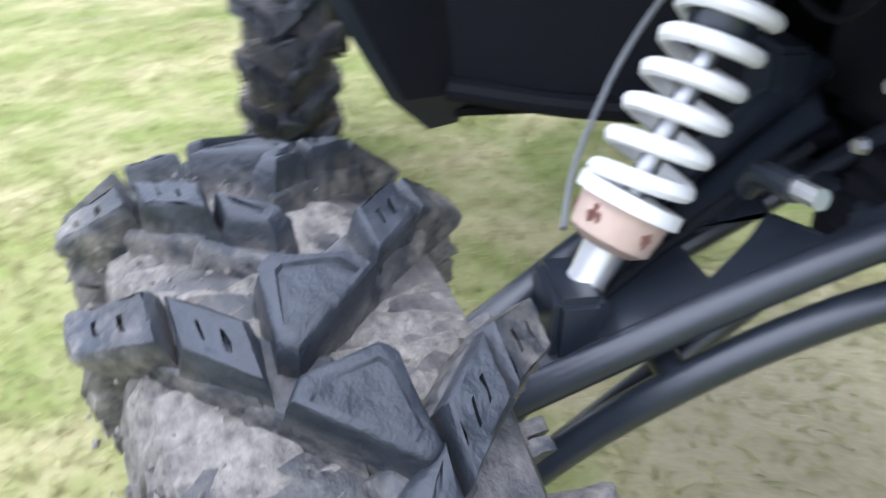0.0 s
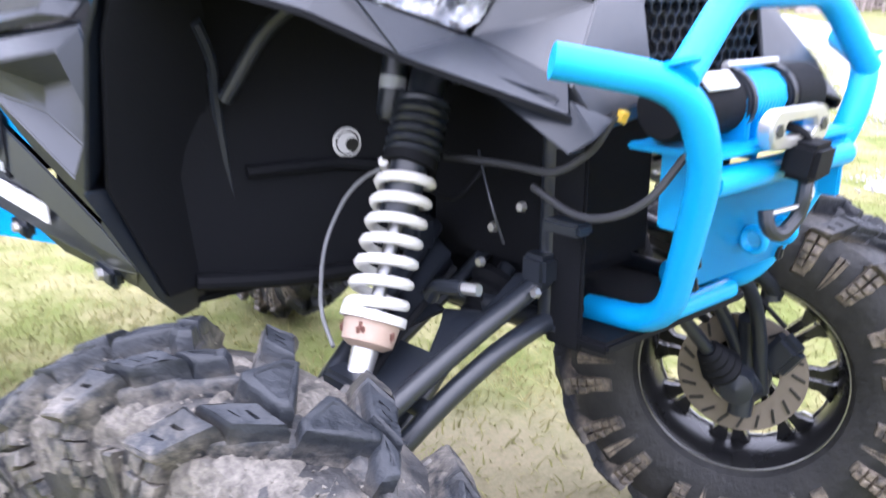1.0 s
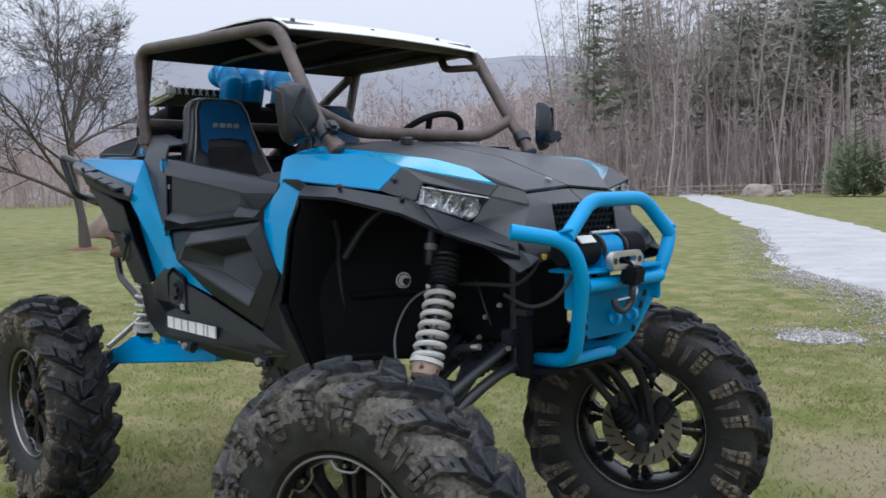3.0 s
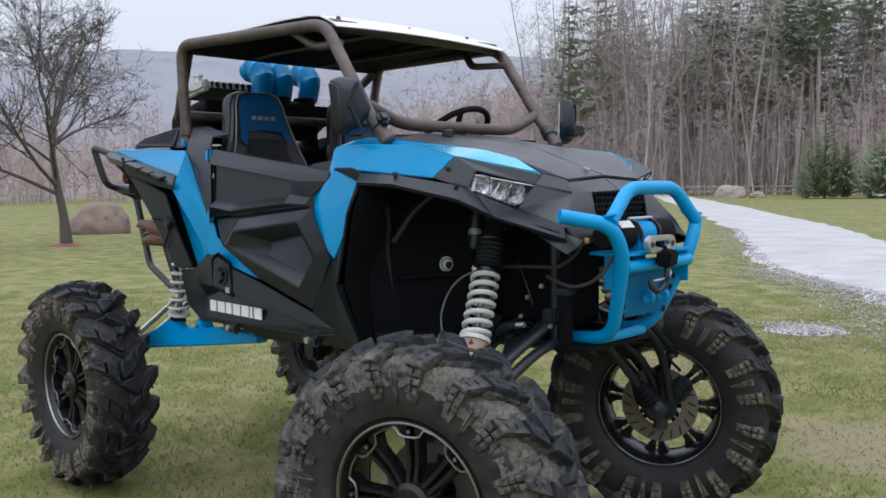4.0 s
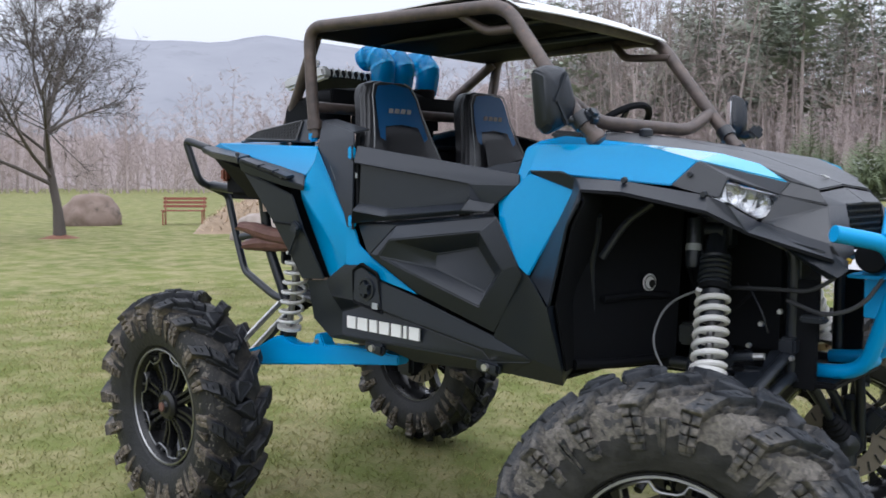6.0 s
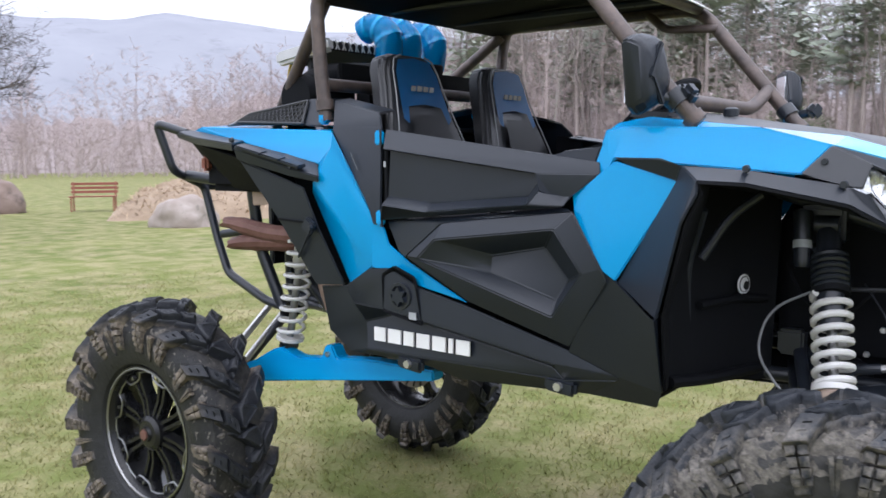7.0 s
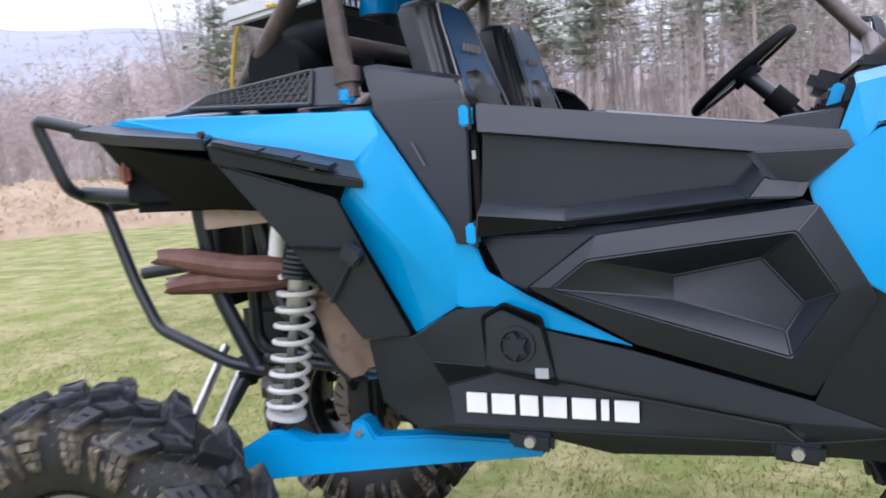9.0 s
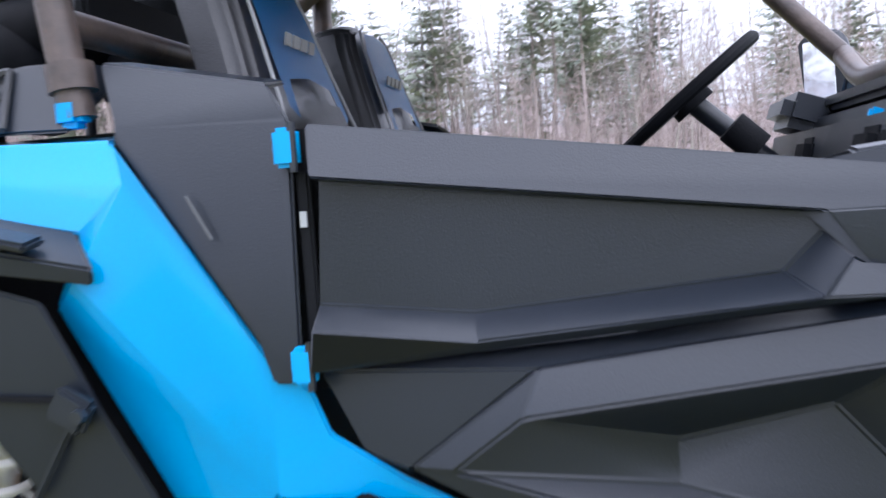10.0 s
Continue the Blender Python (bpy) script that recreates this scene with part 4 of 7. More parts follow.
def lug_bmesh(seed, way):
    """Two rows of hooked lugs, long and short by turns: a scored bar that climbs the sidewall, two slotted shoulder blocks, a low neck
    and a hollowed wedge that crosses the centre line. way is +1 or -1 for the two sides of the vehicle."""
    r0 = random.Random(seed)
    bm = bmesh.new()
    count = 18

    def at(side, a0, s, t, h):
        w, r, nw, nr = tyre_skin(s)
        b = a0 - way * t / 0.44
        rough = 0.0034 * noise.noise(Vector((s * 60 + seed, t * 60, a0 * 9 + h * 80)))
        w, r = side * (w + nw * (h + rough)), r + nr * (h + rough)
        return (r * math.cos(b), w, r * math.sin(b))

    def block(side, a0, poly, h, draft=0.006, slots=0, hollow=False, inner_h=None):
        """A moulded block over a polygon of (across, along), with drafted walls and an eased top edge."""
        cs, ct = sum(p[0] for p in poly) / len(poly), sum(p[1] for p in poly) / len(poly)

        def ring(grow, rise):
            out = []
            for s, t in poly:
                d = math.hypot(s - cs, t - ct)
                k = (d + grow) / d
                hh = rise * (h if inner_h is None else h + (inner_h - h) * max(0.0, min(1.0, (poly[0][0] - s) / max(1e-6, poly[0][0] - poly[1][0]))))
                out.append(bm.verts.new(at(side, a0, cs + (s - cs) * k, ct + (t - ct) * k, hh if rise > 0 else -0.006)))
            return out

        rings = [ring(draft * 1.6, -1), ring(draft, 0.22), ring(draft * 0.35, 0.80), ring(0.0, 0.95), ring(-0.003, 1.0)]
        n = len(poly)
        for a, b in zip(rings, rings[1:]):
            for k in range(n):
                bm.faces.new((a[k], a[(k + 1) % n], b[(k + 1) % n], b[k]))
        top = rings[-1]
        if hollow:
            rim, low = ring(-0.011, 1.0), ring(-0.013, 0.93)
            for a, b in ((top, rim), (rim, low)):
                for k in range(n):
                    bm.faces.new((a[k], a[(k + 1) % n], b[(k + 1) % n], b[k]))
            bm.faces.new(low)
        elif slots and n == 4:
            c = [v.co.copy() for v in top]
            us = [0.0]
            for i in range(slots):
                m = (i + 1) / (slots + 1)
                us += [m - 0.034, m + 0.034]
            us.append(1.0)
            vs = [0.0, 0.30, 0.70, 1.0]
            grid = [[c[0].lerp(c[1], u).lerp(c[3].lerp(c[2], u), v) for v in vs] for u in us]
            ver = [[bm.verts.new(p) for p in row] for row in grid]
            down = -sum(((v.co - Vector((0, v.co.y * 0.6, 0))).normalized() for v in top), Vector()).normalized() * 0.007
            for i in range(len(us) - 1):
                for j in range(3):
                    q = (ver[i][j], ver[i + 1][j], ver[i + 1][j + 1], ver[i][j + 1])
                    if i % 2 == 1 and j == 1:
                        low = [bm.verts.new(v.co + down) for v in q]
                        for k in range(4):
                            bm.faces.new((q[k], q[(k + 1) % 4], low[(k + 1) % 4], low[k]))
                        bm.faces.new(low)
                    else:
                        bm.faces.new(q)
        else:
            bm.faces.new(top)

    def bar(s0, t0, s1, t1, half0, half1):
        """Four corners of a bar from one end to the other, its slots crossing it."""
        return [(s0, t0 - half0), (s1, t1 - half1), (s1, t1 + half1), (s0, t0 + half0)]

    for side in (-1, 1):
        for i in range(count):
            a0 = (i + (0.5 if side > 0 else 0)) * math.tau / count + r0.uniform(-0.012, 0.012)
            j = r0.uniform(0.92, 1.04)
            long = i % 2 == 0
            # scored bar on the sidewall: a low foot with two rows of four small blocks
            block(side, a0, bar(0.222, -0.004, 0.122, 0.002, 0.021, 0.026), 0.006, 0.003, inner_h=0.016)
            for c in range(4):
                s1 = 0.212 - 0.0215 * c if long else 0.203 - 0.0195 * c
                s0 = s1 - 0.0165
                for row in (-1, 1):
                    mid = row * 0.0128 + r0.uniform(-0.001, 0.001)
                    block(side, a0, bar(s1, mid, s0, mid, 0.0098, 0.0104), (0.010 + 0.0055 * c) * r0.uniform(0.9, 1.1), 0.0018)
            # shoulder and crown
            block(side, a0, bar(0.128, 0.0, 0.088, 0.038, 0.023, 0.023), 0.043 * j, 0.007, 2)
            block(side, a0, bar(0.081, 0.046, 0.044, 0.086, 0.023, 0.022), 0.045 * j, 0.007, 2)
            block(side, a0, bar(0.096, 0.032, 0.050, 0.078, 0.027, 0.028), 0.024, 0.008)
            block(side, a0, bar(0.054, 0.076, 0.004, 0.120, 0.028, 0.032), 0.021, 0.009)
            if long:
                block(side, a0, [(0.036, 0.122), (0.024, 0.108), (-0.018, 0.098), (-0.028, 0.106), (-0.032, 0.164), (-0.022, 0.172)], 0.047 * j, 0.008, hollow=True)
            else:
                block(side, a0, [(0.036, 0.084), (0.008, 0.104), (0.000, 0.124), (0.010, 0.134), (0.034, 0.114)], 0.043 * j, 0.007, hollow=True)
            if long:
                mid = math.pi / count * 0.44
                for dt in (-0.0085, 0.0085):
                    block(side, a0, bar(0.236, -mid + dt * 0.45, 0.146, -mid + dt, 0.003, 0.0062), 0.003, 0.002, inner_h=0.018)
    bmesh.ops.recalc_face_normals(bm, faces=bm.faces)
    bmesh.ops.subdivide_edges(bm, edges=[e for e in bm.edges if e.calc_length() > 0.012], cuts=1, use_grid_fill=True)
    bm.normal_update()
    for v in bm.verts:
        v.co += v.normal * (0.0030 * noise.noise(v.co * 55) + 0.0022 * noise.noise(v.co * 130))
    return bm


def mud_bmesh(seed, level=0.0):
    """A crumbly skin of dried mud that stands proud of the carcass only where it is thick, in the hollows of the tread."""
    bm = bmesh.new()
    seg = 320
    knots = [(-0.131, 0.352), (-0.122, 0.405), (-0.108, 0.426), (-0.055, 0.439), (0, 0.442), (0.055, 0.439), (0.108, 0.426), (0.122, 0.405), (0.131, 0.352)]
    prof = [(a[0] + (b[0] - a[0]) * i / 3, a[1] + (b[1] - a[1]) * i / 3) for a, b in zip(knots, knots[1:]) for i in range(3)]
    rings = []
    for w, r in prof:
        ring = []
        for k in range(seg):
            a = k * math.tau / seg
            p = Vector((r * math.cos(a), w, r * math.sin(a)))
            h = 0.010 * noise.noise(p * 10 + Vector((seed, 0, 0))) + 0.009 * noise.noise(p * 36) + 0.012 * noise.noise(p * 110) + level + (0.004 if w < -0.03 else 0.004 - 0.09 * (w + 0.03))
            ring.append(bm.verts.new(((r + h) * math.cos(a), w * (1 + h * 2.0), (r + h) * math.sin(a))))
        rings.append(ring)
    for p, q in zip(rings, rings[1:]):
        for k in range(seg):
            bm.faces.new((p[k], p[(k + 1) % seg], q[(k + 1) % seg], q[k]))
    bmesh.ops.recalc_face_normals(bm, faces=bm.faces)
    return bm


def crumbs_bmesh(seed, count):
    """Lumps of dried mud caught between the lugs, mostly on the outer half of the tread."""
    r0 = random.Random(seed)
    bm = bmesh.new()
    lump = [(0, 0, 1), (0.9, 0, 0.3), (0.3, 0.85, 0.3), (-0.7, 0.5, 0.3), (-0.7, -0.5, 0.3), (0.3, -0.85, 0.3), (0, 0, -0.7)]
    for i in range(count):
        s = r0.gauss(-0.085, 0.055)
        if abs(s) > 0.20:
            continue
        w, r, nw, nr = tyre_skin(s)
        h = r0.uniform(0.0, 0.012) if r0.random() < 0.7 else r0.uniform(0.01, 0.028)
        a = r0.uniform(0, math.tau)
        size = r0.uniform(0.0012, 0.0034) * (1.5 if r0.random() < 0.12 else 1.0)
        c = Vector(((r + nr * h) * math.cos(a), w + nw * h, (r + nr * h) * math.sin(a)))
        turn = Euler((r0.uniform(0, 6), r0.uniform(0, 6), r0.uniform(0, 6))).to_matrix()
        vs = [bm.verts.new(c + turn @ Vector(p) * size * r0.uniform(0.6, 1.3)) for p in lump]
        for k in range(5):
            bm.faces.new((vs[0], vs[1 + k], vs[1 + (k + 1) % 5]))
            bm.faces.new((vs[6], vs[1 + (k + 1) % 5], vs[1 + k]))
    return bm


def rim_face_bmesh():
    """Eight spokes between the hub and the outer ring, each a pair of slim parallel bars, facing -y."""
    bm = bmesh.new()
    y0 = -0.034
    for i in range(8):
        a = i * math.tau / 8
        c, s = math.cos(a), math.sin(a)
        along, across = Vector((c, 0, s)), Vector((-s, 0, c))
        for off in (-1, 1):
            pts = []
            for r, yy, half, gap in ((0.055, y0 - 0.020, 0.010, 0.012), (0.12, y0 - 0.006, 0.0095, 0.0135), (0.185, y0 - 0.010, 0.0115, 0.0165), (0.210, y0 - 0.013, 0.020, 0.026), (0.236, y0 - 0.016, 0.036, 0.040)):
                t = across * half
                p = along * r + across * off * gap + Vector((0, yy, 0))
                pts.append([bm.verts.new(p - t), bm.verts.new(p - t * 0.6 + Vector((0, -0.012, 0))), bm.verts.new(p + t * 0.6 + Vector((0, -0.012, 0))), bm.verts.new(p + t),
                            bm.verts.new(p + t + Vector((0, 0.028, 0))), bm.verts.new(p - t + Vector((0, 0.028, 0)))])
            for p, q in zip(pts, pts[1:]):
                for k in range(6):
                    bm.faces.new((p[k], p[(k + 1) % 6], q[(k + 1) % 6], q[k]))
            bm.faces.new(pts[0])
            bm.faces.new(pts[-1][::-1])
    bmesh.ops.recalc_face_normals(bm, faces=bm.faces)
    return bm


def zigzag_bmesh():
    """The bright machined line inside the rim's edge, stepping in at each spoke."""
    pts = []
    for i in range(8):
        a = i * math.tau / 8
        for da, r in ((-0.22, 0.224), (-0.17, 0.202), (-0.09, 0.195), (0.09, 0.195), (0.17, 0.202), (0.22, 0.224), (0.39, 0.226)):
            pts.append((r * math.cos(a + da), -0.066, r * math.sin(a + da)))
    pts.append(pts[0])
    return add_tube(bmesh.new(), pts, 0.0040, 6, False)


def wheel(name_label):
    barrel = [(-0.090, 0.240), (-0.095, 0.252), (-0.088, 0.256), (-0.075, 0.246), (-0.05, 0.238), (0.05, 0.238), (0.072, 0.252), (0.085, 0.262), (0.090, 0.266), (0.085, 0.256),
              (0.06, 0.240), (0.03, 0.224), (-0.05, 0.224), (-0.075, 0.230)]
    w = part("wheel", lathe(barrel, 64, closed=True), RIM, utv, name_label)
    part("tyre", tyre_bmesh(), RUBBER, w, "muddy black tyre with deep hooked lugs")
    part("tread", lug_bmesh(2, 1), LUG, w, "worn dusty tread lugs", angle=42)
    part("spokes", rim_face_bmesh(), RIM, w)
    part("bright_trim", zigzag_bmesh(), MACHINED, w, "machined silver edge line")
    part("outer_lip", lathe([(-0.092, 0.237), (-0.098, 0.240), (-0.097, 0.246), (-0.090, 0.246)], 64, closed=True), MACHINED, w, "bright rim lip")
    for r, y in ((0.264, 0.091), (0.252, 0.084)):
        part("inner_lip", lathe([(y - 0.002, r - 0.003), (y + 0.003, r - 0.002), (y + 0.003, r + 0.002), (y - 0.002, r + 0.003)], 64, closed=True), MACHINED, w, "thin bright inner rim edge")
    part("hub_cap", lathe([(-0.03, 0.068), (-0.075, 0.064), (-0.086, 0.050), (-0.088, 0.030), (-0.098, 0.026), (-0.100, 0.0001)], 24), RIM, w)
    part("hub_nut", lathe([(-0.104, 0.0001), (-0.104, 0.020), (-0.09, 0.023)], 6), RUST, w, "rusty hub nut")
    for i in range(8):
        a = i * math.tau / 8
        part("rim_bolt", lathe([(-0.072, 0.0001), (-0.072, 0.006), (-0.058, 0.007)], 6), MACHINED, w).location = (0.211 * math.cos(a), 0, 0.211 * math.sin(a))
    return w


def disc_bmesh(y):
    bm = lathe([(y, 0.09), (y, 0.158), (y + 0.007, 0.158), (y + 0.007, 0.09)], 48, closed=True)
    return bm


first_wheel = wheel("front wheel, steered, in gloss black alloy")
part("brake_disc", disc_bmesh(0.045), DISC, first_wheel, "dusty tan brake disc")
slot = None
for i in range(20):
    a = i * math.tau / 20
    if slot is None:
        # a black bar on the disc's face stands in for the dark slot
        slot = part("disc_slot", box((0, 0, 0), (0.036, 0.004, 0.007), None, 0), DECALSHADEBLACK, first_wheel, "dark slot in the brake disc")
        again = slot
    else:
        again = new("disc_slot", slot.data)
        again.parent = first_wheel
    again.matrix_basis = pose(0.134 * math.cos(a), 0.054, 0.134 * math.sin(a), 0, -math.degrees(a) - 28, 0)
part("knuckle", lathe([(0.06, 0.075), (0.09, 0.07), (0.12, 0.045), (0.16, 0.04), (0.17, 0.0001)], 20), BLACKSTEEL, first_wheel)
fl = copy_thing(first_wheel, pose(2.269, 0.708, HUB, 0, 40, 180 + 24))
rr_wheel = copy_thing(first_wheel, pose(0.03, -0.81, 0.495, 0, 17, 0) @ Matrix.Scale(1.01, 4))
rl_wheel = copy_thing(first_wheel, pose(0.003, 0.714, HUB, 0, 63, 180))
first_wheel.matrix_basis = pose(2.370, -0.807, 0.50, 0, -1.5, 14) @ Matrix.Scale(1.02, 4)
part("mud", mud_bmesh(3.0), MUD, first_wheel, "dried mud packed between the lugs")
for ob, seed, count in ((first_wheel, 4, 1500), (rr_wheel, 9, 700)):
    tagged(part("mud_crust", crumbs_bmesh(seed, count), MUD, ob, "crumbs of dried tan mud"), kind="stuff")
part("mud", mud_bmesh(8.0, -0.0095), MUD, rr_wheel, "dried mud packed between the lugs")
far_side = part("tread", lug_bmesh(5, -1), LUG, fl, "worn dusty tread lugs", angle=42)
for ob in (fl, rl_wheel):
    for child in list(ob.children):
        if child.name.startswith("tread") and child is not far_side and child.data is not far_side.data:
            if ob is fl:
                bpy.data.objects.remove(child)
            else:
                child.data = far_side.data
for ob in (fl, rr_wheel, rl_wheel):
    for child in ob.children:
        if child.name.startswith(("tyre", "tread")):
            child.material_slots[0].link = "OBJECT"
            child.material_slots[0].material = CLEANRUBBER if child.name.startswith("tyre") else CLEANLUG
for ob in (rr_wheel, rl_wheel):
    ob["label"] = "rear wheel in gloss black alloy"


# -- body panels, built for each side --
def rear_fender(s):
    v = [(-0.06, 0.585, 1.60), (0.02, 0.60, 1.618), (0.74, 0.635, 1.585), (0.70, 0.655, 1.475), (0.33, 0.65, 1.55), (-0.02, 0.42, 1.63), (0.70, 0.45, 1.605),
         (0.925, 0.642, 1.31), (0.975, 0.648, 1.275), (0.995, 0.65, 1.225), (1.085, 0.655, 1.172), (1.303, 0.657, 1.068), (1.126, 0.652, 1.10), (0.922, 0.648, 1.147),
         (0.812, 0.632, 1.08), (0.645, 0.635, 1.385), (0.70, 0.684, 1.42), (0.77, 0.672, 1.53)]
    f = [(5, 6, 2, 1), (0, 5, 1), (0, 1, 4), (1, 2, 17, 3, 4), (2, 7, 13, 16, 17), (17, 16, 3), (7, 8, 9, 10, 13), (10, 11, 12, 13), (15, 16, 13, 14), (3, 16, 15)]
    part("rear_fender", sheet(v, f, s), BLUE, utv, "bright blue rear fender sweeping down to the sill")


def rear_quarter(s):
    v = [(0.745, 0.632, 1.60), (0.70, 0.575, 1.69), (0.94, 0.62, 1.637), (0.975, 0.652, 1.59), (0.967, 0.655, 1.285), (0.93, 0.652, 1.285), (0.915, 0.652, 1.335), (0.74, 0.632, 1.586),
         (0.70, 0.50, 1.70), (0.93, 0.53, 1.65)]
    part("rear_quarter_panel", sheet(v, [(0, 1, 2, 3), (7, 0, 3, 4, 5, 6), (1, 8, 9, 2)], s), PLASTIC, utv)
    part("scratch", box((0.855, s * 0.6525, 1.485), (0.003, 0.002, 0.060), Euler((0, radians(-28), 0)).to_matrix(), 0), SCUFF, utv, "pale scratch")


def rear_flare(s):
    v = [(-0.205, 0.560, 1.607), (-0.05, 0.59, 1.610), (0.33, 0.652, 1.560), (0.37, 0.745, 1.548), (0.05, 0.66, 1.578), (0.37, 0.742, 1.522), (0.05, 0.655, 1.55), (-0.185, 0.558, 1.580)]
    part("fender_flare", sheet(v, [(0, 1, 2, 4), (2, 3, 4), (0, 4, 6, 7), (4, 3, 5, 6)], s), PLASTIC, utv)
    v = [(0.33, 0.655, 1.552), (0.70, 0.662, 1.480), (0.745, 0.705, 1.436), (0.63, 0.728, 1.464), (0.375, 0.745, 1.535), (0.74, 0.70, 1.416), (0.63, 0.722, 1.436), (0.38, 0.735, 1.492), (0.55, 0.665, 1.515)]
    part("fender_flare", sheet(v, [(0, 8, 3, 4), (8, 1, 2, 3), (4, 3, 6, 7), (3, 2, 5, 6)], s), PLASTIC, utv)
    for k in range(3):
        part("flare_ledge", box((0.45 + 0.085 * k, s * (0.728 - 0.006 * k), 1.526 - 0.0215 * k), (0.13, 0.040, 0.012), Euler((radians(-s * 12), radians(13), 0)).to_matrix(), 0.004), PLASTIC, utv)
    v = [(0.38, 0.725, 1.492), (0.67, 0.70, 1.40), (0.735, 0.695, 1.265), (0.812, 0.66, 1.082), (0.70, 0.68, 1.075), (0.54, 0.70, 1.295), (0.40, 0.52, 1.49), (0.56, 0.52, 1.295), (0.71, 0.52, 1.07)]
    part("wheel_arch", sheet(v, [(0, 1, 2, 5), (5, 2, 3, 4), (0, 5, 7, 6), (5, 4, 8, 7)], s), PLASTIC, utv)
    # the groove is only its shade: a black strip standing proud of the panel
    part("panel_groove", box((0.625, s * 0.703, 1.288), (0.15, 0.006, 0.007), Euler((0, radians(3), 0)).to_matrix(), 0), LINER, utv)
    part("panel_ridge", box((0.668, s * 0.697, 1.215), (0.010, 0.008, 0.12), Euler((0, radians(32), 0)).to_matrix(), 0.003), PLASTIC, utv)
    part("clip", box((0.705, s * 0.712, 1.275), (0.05, 0.02, 0.045), Euler((0, radians(30), 0)).to_matrix(), 0.006), PLASTIC, utv)
    for x, w, z in ((0.358, 0.735, 1.560), (0.634, 0.722, 1.470), (0.722, 0.724, 1.271)):
        b = part("bolt", lathe([(-0.006, 0.0001), (-0.006, 0.008), (0.004, 0.010)], 8), BLACKSTEEL, utv, "dark panel bolt")
        b.matrix_basis = pose(x, s * w, z, 0, 0, 0 if s < 0 else 180)


def rocker(s):
    v = [(0.70, 0.655, 1.07), (0.812, 0.655, 1.080), (0.922, 0.662, 1.145), (1.01, 0.665, 1.152), (1.126, 0.665, 1.100), (1.305, 0.664, 1.060), (1.64, 0.655, 0.967), (1.785, 0.65, 0.915),
         (0.86, 0.672, 1.03), (1.0, 0.672, 1.02), (1.14, 0.672, 1.0), (1.60, 0.665, 0.925), (0.88, 0.632, 0.965), (1.0, 0.632, 1.0), (1.14, 0.632, 0.98), (1.58, 0.634, 0.91),
         (0.90, 0.650, 0.878), (1.62, 0.645, 0.880), (1.79, 0.65, 0.905), (0.72, 0.64, 0.92), (0.80, 0.622, 0.852), (1.085, 0.612, 0.848), (1.24, 0.60, 0.815), (1.685, 0.61, 0.842)]
    f = [(1, 2, 3, 9, 8), (3, 4, 10, 9), (4, 5, 6, 11, 10), (6, 7, 11), (8, 9, 13, 12), (9, 10, 14, 13), (10, 11, 15, 14), (12, 13, 14, 15, 17, 16), (15, 11, 7, 18, 17),
         (0, 1, 8, 12, 19), (19, 12, 16, 20), (16, 17, 23, 22, 21, 20), (17, 18, 23)]
    rk = part("sill_panel", sheet(v, f, s), PLASTIC, utv, "black sill panel with a white lettered decal")
    v = [(1.64, 0.655, 0.967), (1.775, 0.655, 1.168), (1.942, 0.785, 1.10), (1.915, 0.668, 0.895), (1.880, 0.612, 0.838), (1.685, 0.61, 0.842), (1.785, 0.65, 0.915), (1.74, 0.645, 1.19), (1.885, 0.560, 0.89), (1.855, 0.565, 0.838), (1.90, 0.585, 1.10)]
    part("mud_guard", sheet(v, [(0, 6, 5), (0, 7, 1, 2, 3, 6), (6, 3, 4, 5), (3, 8, 9, 4), (2, 10, 8, 3)], s), PLASTIC, utv)
    # white lettering as plain bars
    x0, z0 = 0.930, 0.947
    for i, wid in enumerate((0.046, 0.052, 0.040, 0.050, 0.050, 0.016, 0.050)):
        x = x0 + wid / 2
        z = z0 - (x - 0.93) * 0.012 - 0.014
        part("decal_bar", box((x, s * 0.648, z), (wid, 0.006, 0.044), Euler((0, radians(1), 0)).to_matrix(), 0.0), WHITE, rk, "white block of lettering")
        x0 += wid + 0.012
    # fuel cap in its five-sided recess
    v = [(0.985, 0.674, 1.13), (1.035, 0.676, 1.160), (1.115, 0.676, 1.13), (1.145, 0.676, 0.985), (0.99, 0.675, 1.015), (1.0, 0.650, 1.115), (1.04, 0.650, 1.135), (1.10, 0.650, 1.11), (1.115, 0.650, 1.01), (1.0, 0.65, 1.03)]
    part("filler_recess", sheet(v, [(0, 1, 6, 5), (1, 2, 7, 6), (2, 3, 8, 7), (3, 4, 9, 8), (4, 0, 5, 9), (5, 6, 7, 8, 9)], s), LINER, rk)
    cap = part("filler_cap", lathe([(-0.012, 0.0001), (-0.012, 0.030), (-0.020, 0.034), (-0.020, 0.043), (0.0, 0.046)], 12), BLACKSTEEL, rk)
    cap.matrix_basis = pose(1.057, s * 0.655, 1.068, 0, 0, 0 if s < 0 else 180)
    star = bmesh.new()
    rims = [[star.verts.new((r * math.cos(k * math.tau / 12), y, r * math.sin(k * math.tau / 12))) for k in range(12) for r in [(0.034 if k % 2 else 0.020) * q]] for y, q in ((-0.014, 1.0), (-0.030, 0.92))]
    for k in range(12):
        star.faces.new((rims[0][k], rims[0][(k + 1) % 12], rims[1][(k + 1) % 12], rims[1][k]))
    star.faces.new(rims[1])
    bmesh.ops.recalc_face_normals(star, faces=star.faces)
    part("cap_grip", star, PLASTIC, cap, "star-shaped grip")
    part("label_plate", box((1.113, s * 0.679, 1.012), (0.028, 0.003, 0.022), None, 0), DECALGREY, rk, "small grey printed label")
